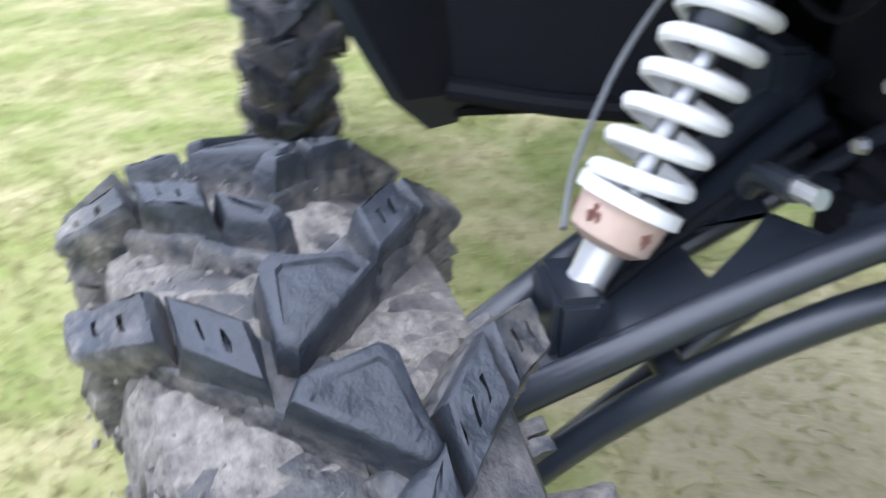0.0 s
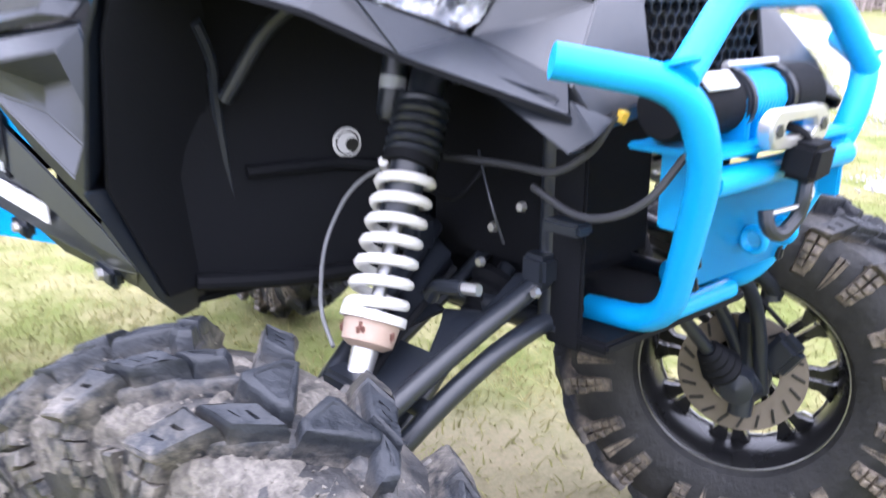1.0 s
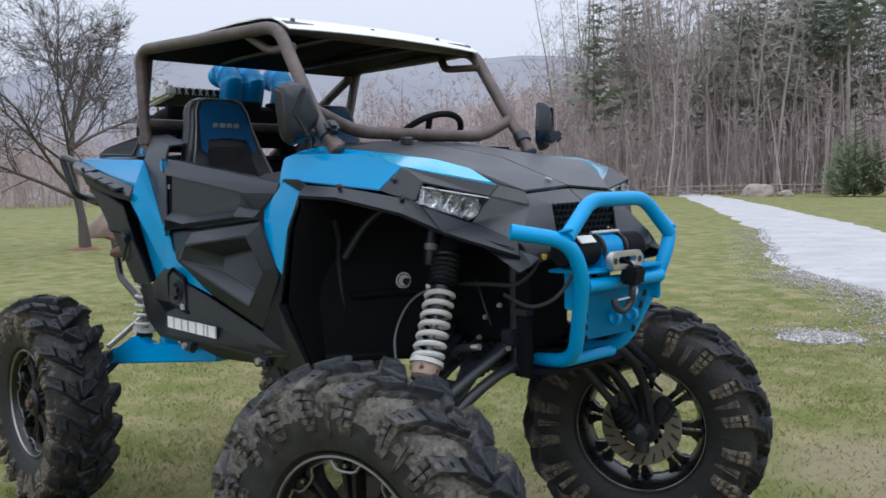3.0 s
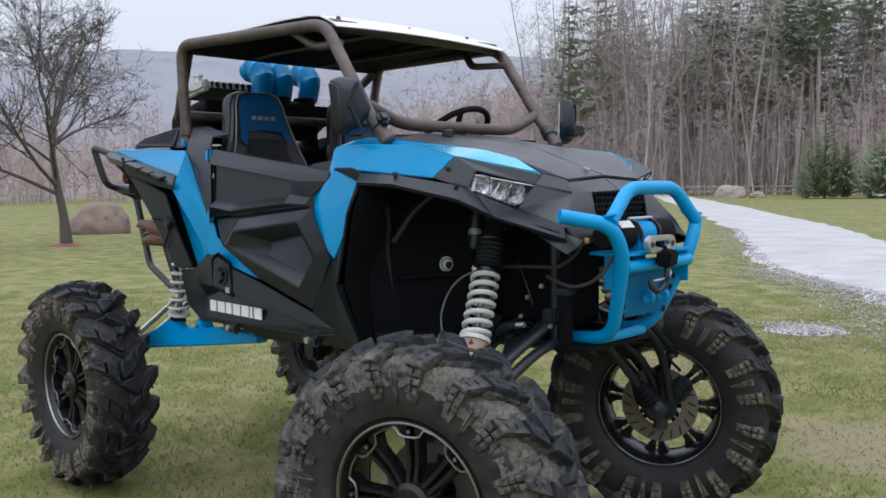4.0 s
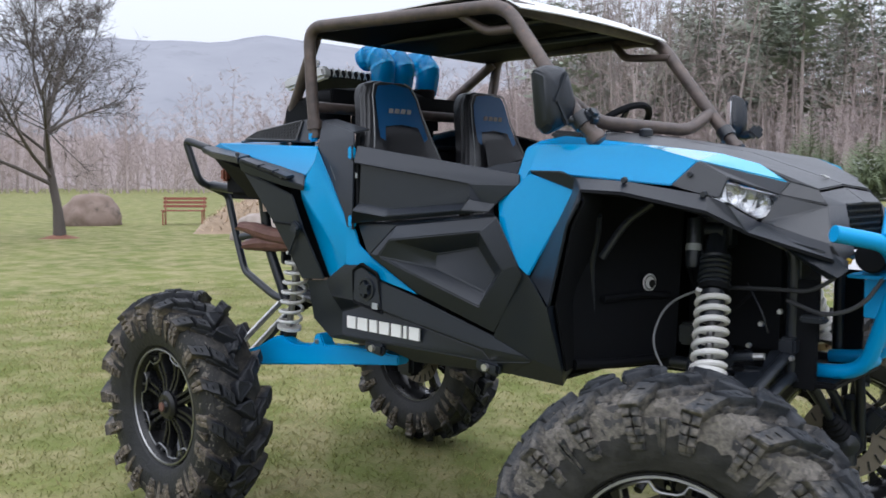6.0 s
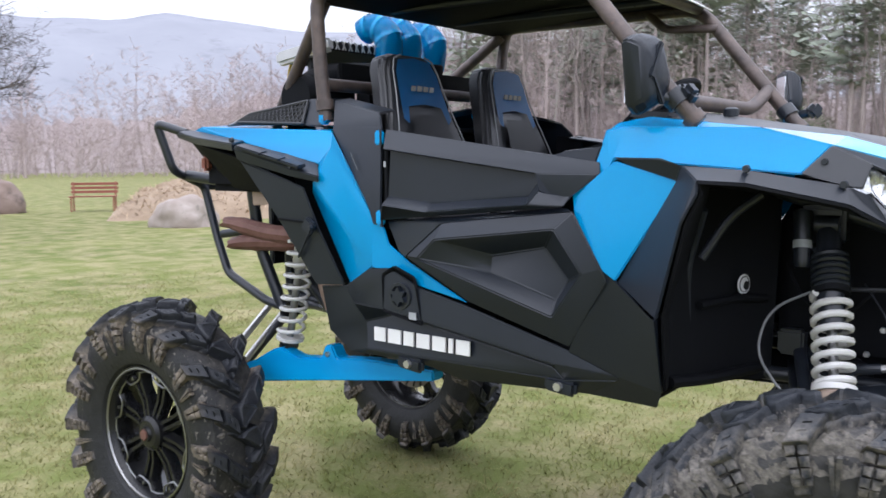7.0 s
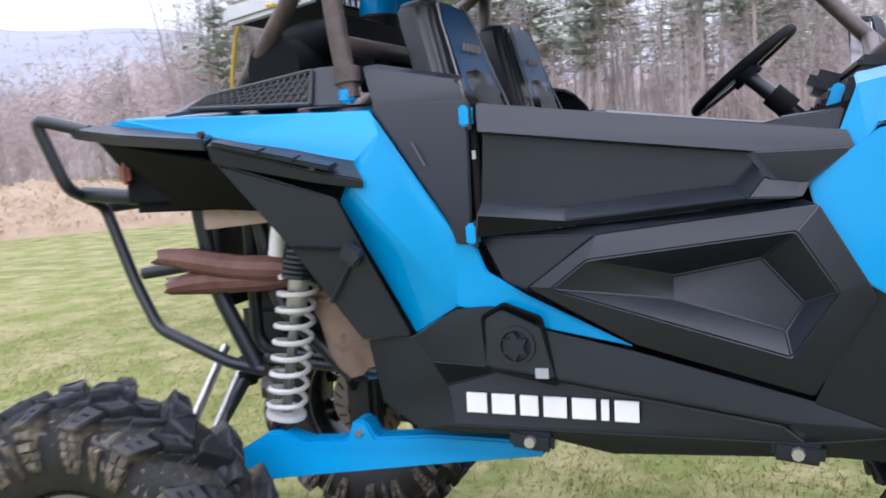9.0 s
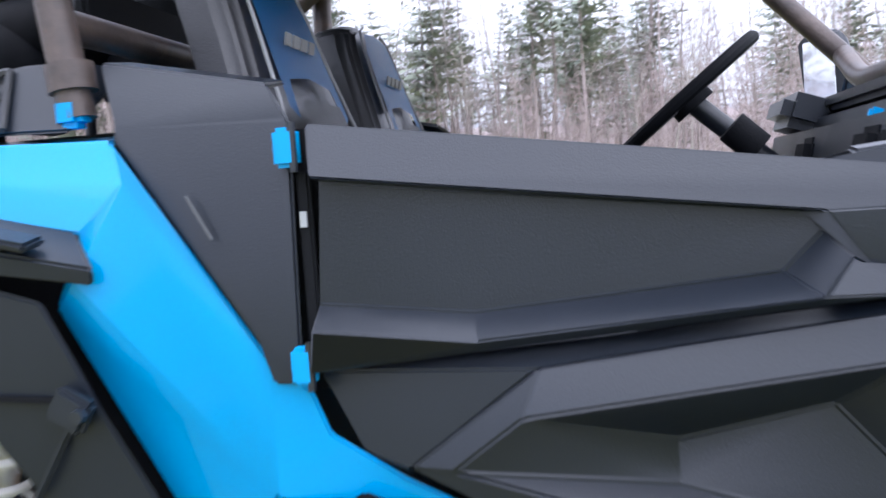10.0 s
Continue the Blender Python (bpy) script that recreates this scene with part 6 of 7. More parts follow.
# -- roll cage and roof --
def cage():
    r = 0.0235
    for s in SIDES:
        main = [(0.668, 0.583, 1.62), (0.640, 0.578, 1.80), (0.622, 0.575, 2.055), (1.545, 0.492, 2.035), (1.878, 0.532 - s * 0.026, 1.655), (1.948, 0.512 - s * 0.026, 1.575)]
        c = part("roll_cage", add_tube(bmesh.new(), rounded_path(flip(main, s), 0.075, 6), r, 14), CAGE, utv, "brown weathered steel cage side hoop")
        part("rear_brace", tube(flip([(0.63, 0.545, 2.02), (0.22, 0.40, 1.63)], s), 0.023, 0.05), CAGE, c)
        part("grab_handle", tube(flip([(1.34, 0.50, 2.035), (1.43, 0.455, 1.965), (1.62, 0.482, 1.955)], s), 0.016, 0.04), CAGE, c)
        part("clamp_collar", tube(flip([(1.878, 0.532 - s * 0.026, 1.655), (1.903, 0.525 - s * 0.026, 1.625)], s), 0.032, 0.05, 14), BLACKSTEEL, c)
        part("clamp_collar", tube(flip([(1.928, 0.518 - s * 0.026, 1.597), (1.945, 0.513 - s * 0.026, 1.578)], s), 0.029, 0.05, 14), CAGE, c)
        part("clamp_collar", tube(flip([(0.664, 0.582, 1.655), (0.660, 0.581, 1.69)], s), 0.031, 0.05, 14), CAGE, c)
        part("mount_block", box((0.664, s * 0.588, 1.628), (0.036, 0.036, 0.04), None, 0.008), BLUETUBE, c, "small blue mount")
        part("mount_block", box((0.668, s * 0.40, 1.668), (0.06, 0.05, 0.03), None, 0.006), BLUETUBE, c, "small blue mount")
    bars = part("cross_bar", tube([(0.622, -0.55, 2.055), (0.622, 0.55, 2.055)], r, 0.05, 14), CAGE, utv)
    part("cross_bar", tube([(1.545, -0.47, 2.035), (1.545, 0.47, 2.035)], r, 0.05, 14), CAGE, bars)
    part("cross_bar", tube([(0.645, -0.57, 1.745), (0.645, 0.57, 1.745)], r * 0.95, 0.05, 14), CAGE, bars)
    part("windscreen_bar", tube([(1.822, -0.548, 1.718), (1.818, -0.36, 1.648), (1.818, 0.34, 1.648), (1.822, 0.502, 1.718)], 0.0225, 0.09, 14, 6), CAGE, bars, "brown bent bar across the windscreen opening")
    part("rear_cross_plate", box((0.60, 0, 1.80), (0.02, 0.9, 0.06), None, 0.006), LINER, bars)
    # roof: a thin dark tray, with a pale sheet lipped down at its front
    bm = bmesh.new()
    cols = [(0.60, 2.052), (0.80, 2.066), (1.05, 2.078), (1.28, 2.084), (1.43, 2.082), (1.50, 2.074), (1.555, 2.050), (1.60, 2.022)]
    rows = [[bm.verts.new((x, (k / 4 - 1) * (0.553 - (x - 0.6) * 0.075), z + 0.012 * (1 - (k / 4 - 1) ** 2))) for k in range(9)] for x, z in cols]
    for a, b in zip(rows, rows[1:]):
        for k in range(8):
            bm.faces.new((a[k], a[k + 1], b[k + 1], b[k]))
    bmesh.ops.recalc_face_normals(bm, faces=bm.faces)
    bmesh.ops.solidify(bm, geom=list(bm.faces), thickness=0.004)
    roof = part("roof", bm, ROOFMETAL, utv, "pale aluminium roof sheet")
    bm = bmesh.new()
    rows = [[bm.verts.new((x, (k / 4 - 1) * (0.548 - (x - 0.6) * 0.075), z - 0.030)) for k in range(9)] for x, z in cols[:6]]
    for a, b in zip(rows, rows[1:]):
        for k in range(8):
            bm.faces.new((a[k], a[k + 1], b[k + 1], b[k]))
    bmesh.ops.solidify(bm, geom=list(bm.faces), thickness=0.005)
    part("headliner", bm, LINER, roof, "black underside of the roof")
    for y in (-0.2, 0.2):
        part("roof_rib", tube([(0.64, y, 2.035), (1.52, y, 2.03)], 0.014, 0.05, 8), BLACKSTEEL, roof)
    for y in (-0.42, -0.05, 0.3):
        part("roof_bolt", lathe([(0.0, 0.010), (0.010, 0.008), (0.012, 0.0001)], 8, "Z"), CAGE, roof).location = (1.535, y, 2.062)


cage()


# -- seats, steering, dash --
def seat(s):
    y0 = s * 0.315
    root = None
    outline = [(0.078, 1.846), (0.122, 1.832), (0.147, 1.79), (0.162, 1.72), (0.188, 1.63), (0.226, 1.53), (0.250, 1.43), (0.252, 1.25), (0.22, 1.14)]
    outline = outline + [(-w, z) for w, z in reversed(outline)]

    def lean(z):
        return 0.815 + (1.83 - z) * 0.33

    bm = bmesh.new()
    front = [bm.verts.new((lean(z) + 0.02 - 0.02 * (abs(w) / 0.25), y0 + w, z)) for w, z in outline]
    mid = [bm.verts.new((lean(z) - 0.02, y0 + w * 1.06, z + 0.006)) for w, z in outline]
    back = [bm.verts.new((lean(z) - 0.085, y0 + w * 0.94, z)) for w, z in outline]
    for a, b in ((front, mid), (mid, back)):
        for i in range(len(outline)):
            j = (i + 1) % len(outline)
            bm.faces.new((a[i], a[j], b[j], b[i]))
    bm.faces.new(front[::-1])
    bm.faces.new(back)
    bmesh.ops.recalc_face_normals(bm, faces=bm.faces)
    bmesh.ops.bevel(bm, geom=[e for e in bm.edges if e.calc_face_angle(0) > radians(25)], offset=0.020, segments=3, affect="EDGES", clamp_overlap=True)
    root = part("seat", bm, SEATCLOTH, utv, "black bucket seat with a blue headrest panel and grey piping")
    bm = bmesh.new()
    ins = [(0.0, 1.838), (0.092, 1.828), (0.119, 1.785), (0.132, 1.71), (0.144, 1.625), (0.118, 1.610), (0.098, 1.668), (0.0, 1.678), (-0.098, 1.668), (-0.118, 1.610), (-0.144, 1.625), (-0.132, 1.71), (-0.119, 1.785), (-0.092, 1.828)]
    bm.faces.new([bm.verts.new((lean(z) + 0.024, y0 + w, z)) for w, z in ins])
    bmesh.ops.solidify(bm, geom=list(bm.faces), thickness=0.012)
    part("headrest_panel", bm, SEATBLUE, root, "blue vinyl headrest panel")
    for k, wid in enumerate((0.036, 0.040, 0.040, 0.036)):
        part("logo_bar", box((lean(1.715) + 0.028, y0 - 0.054 + 0.036 * k, 1.730), (0.003, wid * 0.68, 0.018), Euler((radians(0), radians(10), 0)).to_matrix(), 0), PIPING, root, "grey stitched logo block")
    for sgn in (-1, 1):
        pipe = [(lean(z) + 0.022, y0 + sgn * w * 0.90, z) for w, z in outline[:9]]
        part("piping", add_tube(bmesh.new(), pipe, 0.003, 6), PIPING, root)
    bm = bmesh.new()
    ins = [(0.095, 1.64), (0.115, 1.55), (0.14, 1.40), (0.13, 1.22), (-0.13, 1.22), (-0.14, 1.40), (-0.115, 1.55), (-0.095, 1.64)]
    bm.faces.new([bm.verts.new((lean(z) + 0.030, y0 + w, z)) for w, z in ins])
    bmesh.ops.solidify(bm, geom=list(bm.faces), thickness=0.012)
    part("back_panel", bm, SEATCLOTH, root)
    part("cushion", box((1.16, y0, 1.16), (0.48, 0.48, 0.14), Euler((0, radians(-6), 0)).to_matrix(), 0.04), SEATCLOTH, root)
    part("seat_base", box((1.12, y0, 1.0), (0.40, 0.38, 0.24), None, 0.02), LINER, root)


for s in SIDES:
    seat(s)


def steering():
    root = part("steering_wheel", lathe([(0.0135 * math.sin(k * math.tau / 10), 0.168 + 0.0135 * math.cos(k * math.tau / 10)) for k in range(10)], 40, "Z", True), LINER, utv, "black three-spoke steering wheel")
    root.matrix_basis = pose(1.483, 0.27, 1.648, 0, -38.5, 0)
    for a in (90, 210, 330):
        c, d = math.cos(radians(a)), math.sin(radians(a))
        part("spoke", box((0.095 * c, 0.095 * d, -0.008), (0.13, 0.030, 0.010), Euler((0, 0, radians(a))).to_matrix(), 0.004), BLACKSTEEL, root)
    part("hub", lathe([(-0.03, 0.045), (0.0, 0.045), (0.012, 0.03), (0.012, 0.0001)], 20, "Z"), LINER, root)
    part("column", tube([(1.49, 0.27, 1.64), (1.72, 0.27, 1.43)], 0.022, 0.05), BLACKSTEEL, utv)
    part("column_boot", tube([(1.56, 0.27, 1.578), (1.61, 0.27, 1.53)], 0.034, 0.05), LINER, utv)
    part("dashboard", box((1.74, 0, 1.47), (0.16, 1.08, 0.20), Euler((0, radians(12), 0)).to_matrix(), 0.03), PLASTIC, utv)
    part("instrument_pod", box((1.70, 0.27, 1.59), (0.10, 0.20, 0.07), Euler((0, radians(20), 0)).to_matrix(), 0.02), PLASTIC, utv)
    for y in (-0.47, -0.33, 0.10):
        part("dash_vent", box((1.665, y, 1.50), (0.03, 0.10, 0.08), Euler((0, radians(12), 0)).to_matrix(), 0.012), LINER, utv)
    for y in (-0.53, -0.26):
        part("dash_trim", box((1.675, y, 1.505), (0.022, 0.014, 0.13), Euler((0, radians(20), 0)).to_matrix(), 0.004), BLUE, utv, "blue dash trim strip")
    part("tunnel", box((1.25, 0, 1.05), (0.95, 0.16, 0.28), None, 0.03), LINER, utv)
    part("grab_bar", tube([(1.66, -0.44, 1.43), (1.60, -0.42, 1.46), (1.60, -0.20, 1.46), (1.66, -0.18, 1.43)], 0.014, 0.03), LINER, utv)


steering()


def mirror(s):
    bm = bmesh.new()
    out = [(-0.035, 0.100), (0.005, 0.106), (0.050, 0.100), (0.078, 0.085), (0.058, -0.080), (0.025, -0.104), (-0.055, -0.070), (-0.078, -0.012)]
    rings = [[bm.verts.new((dx, s * (w * k), z * k)) for w, z in out] for dx, k in ((-0.026, 0.96), (0.0, 1.0), (0.030, 0.80), (0.040, 0.45))]
    for a, b in zip(rings, rings[1:]):
        for i in range(8):
            bm.faces.new((a[i], a[(i + 1) % 8], b[(i + 1) % 8], b[i]))
    bm.faces.new(rings[0])
    bm.faces.new(rings[-1])
    bmesh.ops.recalc_face_normals(bm, faces=bm.faces)
    bmesh.ops.bevel(bm, geom=list(bm.edges), offset=0.006, segments=2, affect="EDGES", clamp_overlap=True)
    m = part("side_mirror", bm, PLASTIC, utv, "black side mirror on a clamp arm", angle=40)
    m.matrix_basis = pose(1.838, s * 0.617, 1.698, 0, 0, 34 if s > 0 else -14)
    g = part("mirror_glass", box((-0.0275, s * 0.005, 0.005), (0.003, 0.095, 0.15), None, 0.001), MIRRORGLASS, m)
    part("mirror_rib", box((0.038, s * 0.012, 0.035), (0.012, 0.016, 0.10), Euler((radians(s * 25), 0, 0)).to_matrix(), 0.004), PLASTIC, m)
    part("mirror_rib", box((0.038, s * 0.005, -0.035), (0.012, 0.016, 0.09), Euler((radians(-s * 30), 0, 0)).to_matrix(), 0.004), PLASTIC, m)
    part("mirror_arm", tube([(0.005, -s * 0.02, -0.05), (0.03, -s * 0.055, -0.06), (0.06, -s * 0.085, -0.05)], 0.017, 0.03), BLACKSTEEL, m)
    part("mirror_clamp", box((0.062, -s * 0.088, -0.048), (0.05, 0.045, 0.05), Euler((0, radians(45), 0)).to_matrix(), 0.012), BLACKSTEEL, m)


for s in SIDES:
    mirror(s)


# -- snorkels, intake ducts, relocated radiator, vents --
def snorkels():
    for y in (-0.075, 0.045, 0.215):
        path = [(0.525, y, 1.85), (0.525, y, 1.920)]
        for k in range(1, 11):
            a = radians(12.2 * k)
            path.append((0.525 - 0.088 + 0.088 * math.cos(a), y, 1.920 + 0.088 * math.sin(a)))
        bm = add_tube(bmesh.new(), path, 0.054, 22, False)
        bmesh.ops.solidify(bm, geom=list(bm.faces), thickness=0.005)
        sn = part("snorkel", bm, BLUE, utv, "bright blue U-bend snorkel intake pipe")
        for k in (3, 6, 9):
            p, q = Vector(path[k]), Vector(path[k + 1])
            d = (q - p).normalized() * 0.008
            part("snorkel_seam", add_tube(bmesh.new(), [p - d, p + d], 0.0570, 22, False), BLUE, sn)
        part("snorkel_collar", lathe([(1.80, 0.046), (1.84, 0.054), (1.865, 0.056), (1.872, 0.052)], 18, "Z"), LINER, sn).location = (0.535, y, 0)
    part("intake_duct", tube([(0.36, -0.40, 1.60), (0.36, -0.40, 1.74), (0.44, -0.36, 1.79), (0.535, -0.20, 1.80), (0.535, 0.20, 1.80)], 0.055, 0.09, 14, 6), LINER, utv, "fat black intake duct behind the seats")
    part("intake_drum", lathe([(-0.12, 0.0001), (-0.12, 0.075), (-0.10, 0.085), (0.10, 0.085), (0.12, 0.075), (0.12, 0.0001)], 24, "Y"), LINER, utv).location = (0.40, -0.34, 1.72)
    part("intake_duct", tube([(0.36, 0.40, 1.60), (0.36, 0.38, 1.74), (0.46, 0.30, 1.80), (0.535, 0.215, 1.80)], 0.05, 0.08, 14, 6), LINER, utv)
    part("airbox", box((0.56, 0.0, 1.72), (0.12, 0.52, 0.13), None, 0.03), LINER, utv)


snorkels()


def radiator():
    m = pose(0.34, -0.14, 1.895, 0, -8, 0)
    core = part("radiator", box((0, 0, 0), (0.26, 0.38, 0.035), None, 0.006), LINER, utv, "relocated aluminium radiator under the rear of the cage")
    core.matrix_basis = m
    for y in (-0.21, 0.21):
        part("radiator_tank", box((0, y, 0), (0.28, 0.05, 0.05), None, 0.012), SILVER, core, "bright aluminium end tank")
    bm = bmesh.new()
    for i in range(11):
        add_box(bm, (0.14, -0.175 + 0.035 * i, 0.0), (0.004, 0.004, 0.04), Euler((radians(25), 0, 0)).to_matrix())
        add_box(bm, (0.14, -0.175 + 0.035 * i, 0.0), (0.004, 0.004, 0.04), Euler((radians(-25), 0, 0)).to_matrix())
    part("radiator_guard", bm, SILVER, core, smooth=False)
    part("filler_neck", lathe([(0.02, 0.018), (0.045, 0.018), (0.05, 0.024), (0.062, 0.024), (0.064, 0.0001)], 14, "Z"), SILVER, core).location = (0.06, -0.21, 0)
    for s in SIDES:
        part("radiator_stay", tube([(0.32, -0.14 + s * 0.16, 1.88), (0.30, -0.12 + s * 0.18, 1.61)], 0.012, 0.03, 8), BLACKSTEEL, utv)
    part("yellow_hose", tube([(0.12, -0.24, 1.61), (0.14, -0.253, 1.73), (0.18, -0.28, 1.86), (0.27, -0.33, 1.905), (0.375, -0.40, 1.885)], 0.006, 0.06, 8), YELLOW, utv, "thin yellow hose")


radiator()


def vent_box(s):
    v = [(0.20, 0.598, 1.622), (0.665, 0.600, 1.605), (0.275, 0.575, 1.662), (0.575, 0.555, 1.700), (0.655, 0.560, 1.698), (0.22, 0.45, 1.632), (0.30, 0.44, 1.668), (0.575, 0.44, 1.705), (0.665, 0.44, 1.70), (0.12, 0.56, 1.622)]
    root = part("side_vent", sheet(v, [(0, 1, 4, 3, 2), (2, 3, 7, 6), (3, 4, 8, 7), (0, 2, 6, 5, 9), (4, 1, 8)], s, 0.006, 0.003), PLASTIC, utv, "black side vent with a hexagon mesh")
    a, b, c, d = (Vector((x, s * w, z)) for x, w, z in ((0.232, 0.603, 1.629), (0.572, 0.6045, 1.614), (0.562, 0.563, 1.694), (0.280, 0.583, 1.657)))
    bm = bmesh.new()

    def on(u, v):
        return a.lerp(b, u).lerp(d.lerp(c, u), v)

    for row in range(5):
        for col in range(16):
            u, v = (col + (0.5 if row % 2 else 0)) / 16, row / 5
            arms = [((u, v), (u, v + 0.13)), ((u, v + 0.13), (u + 0.5 / 16, v + 1 / 5)), ((u, v + 0.13), (u - 0.5 / 16, v + 1 / 5))]
            for p, q in arms:
                if 0 <= min(p[0], q[0]) and max(p[0], q[0]) <= 1 and q[1] <= 1.01:
                    add_tube(bm, [on(*p), on(*q)], 0.0026, 4, False)
    for p, q in ((a, b), (b, c), (c, d), (d, a)):
        add_tube(bm, [p, q], 0.005, 6)
    part("vent_mesh", bm, HOSE, root, "dark hexagon mesh", smooth=False)
    # black sheet in place of the shade behind the mesh
    v = [(0.25, 0.6005, 1.626), (0.565, 0.6015, 1.613), (0.555, 0.560, 1.690), (0.285, 0.580, 1.655)]
    part("vent_shadow", sheet(v, [(0, 1, 2, 3)], s, 0.002, 0), DECALSHADEBLACK, root)


for s in SIDES:
    vent_box(s)


# -- front bumper, winch, hook --
def bumper():
    r = 0.0225
    root = None
    for s in SIDES:
        path = [(2.600, -0.447, 1.327), (2.704, -0.318, 1.297), (2.707, -0.258, 1.195), (2.600, -0.163, 0.918), (2.440, -0.148, 0.900)]
        if s > 0:
            path = [(x - 0.030, -0.018 - y * 0.86, z) for x, y, z in path]
        t = part("bumper", add_tube(bmesh.new(), rounded_path(path, 0.075, 6), r, 16), BLUETUBE, utv, "bright blue tube bumper side with a flared end")
        root = root or t
    loop = [(2.698, -0.322, 1.305), (2.664, -0.165, 1.408), (2.650, 0.135, 1.408), (2.676, 0.246, 1.290)]
    part("top_loop", add_tube(bmesh.new(), rounded_path(loop, 0.055, 6), r, 16), BLUETUBE, root, "bright blue top hoop")
    for p in (loop[0], loop[-1]):
        part("weld_bead", add_tube(bmesh.new(), [Vector(p) + Vector((-0.003, 0, 0.016)), Vector(p) + Vector((-0.005, 0, 0.022))], r * 1.13, 16), BLUETUBE, root)
    part("cross_tube", tube([(2.690, -0.225, 1.160), (2.690, 0.165, 1.160)], 0.021, 0.03, 14), BLUETUBE, root)
    part("low_tube", tube([(2.555, -0.15, 0.910), (2.555, 0.09, 0.910)], r * 0.8, 0.03, 14), BLUETUBE, root)
    # skid plate with slots
    bm = bmesh.new()
    cols = [(2.668, -0.225, 1.150), (2.668, 0.165, 1.150), (2.632, 0.115, 0.985), (2.632, -0.175, 0.985)]
    bm.faces.new([bm.verts.new(p) for p in cols])
    bmesh.ops.solidify(bm, geom=list(bm.faces), thickness=0.008)
    plate = part("bumper_plate", bm, BLUETUBE, root, "blue plate with slots")
    for s in SIDES:
        for k in range(4):
            z = 1.105 - 0.038 * k
            # black block on the plate in place of the dark inside a slot
            part("plate_slot", box((2.668 - (1.150 - z) * 0.2, -0.030 + s * (0.165 - 0.25 * (1.150 - z)), z), (0.014, 0.012, 0.024), Euler((radians(s * -14), 0, 0)).to_matrix(), 0.004), DECALSHADEBLACK, plate)
        part("side_plate", box((2.650, -0.03 + s * 0.195, 1.140), (0.08, 0.010, 0.11), Euler((0, 0, radians(s * 6))).to_matrix(), 0.004), BLUETUBE, root)
        part("gusset", box((2.655, s * 0.09, 1.205), (0.05, 0.008, 0.06), None, 0.003), BLUETUBE, root)
        part("tow_ring", lathe([(0.008 * math.sin(k * math.tau / 8), 0.018 + 0.006 * math.cos(k * math.tau / 8)) for k in range(8)], 20, "Y", True), BLUETUBE, plate).location = (2.665, s * 0.045, 1.045)
    part("winch_tray", box((2.64, -0.05, 1.200), (0.14, 0.40, 0.010), None, 0.003), BLUETUBE, root)


bumper()


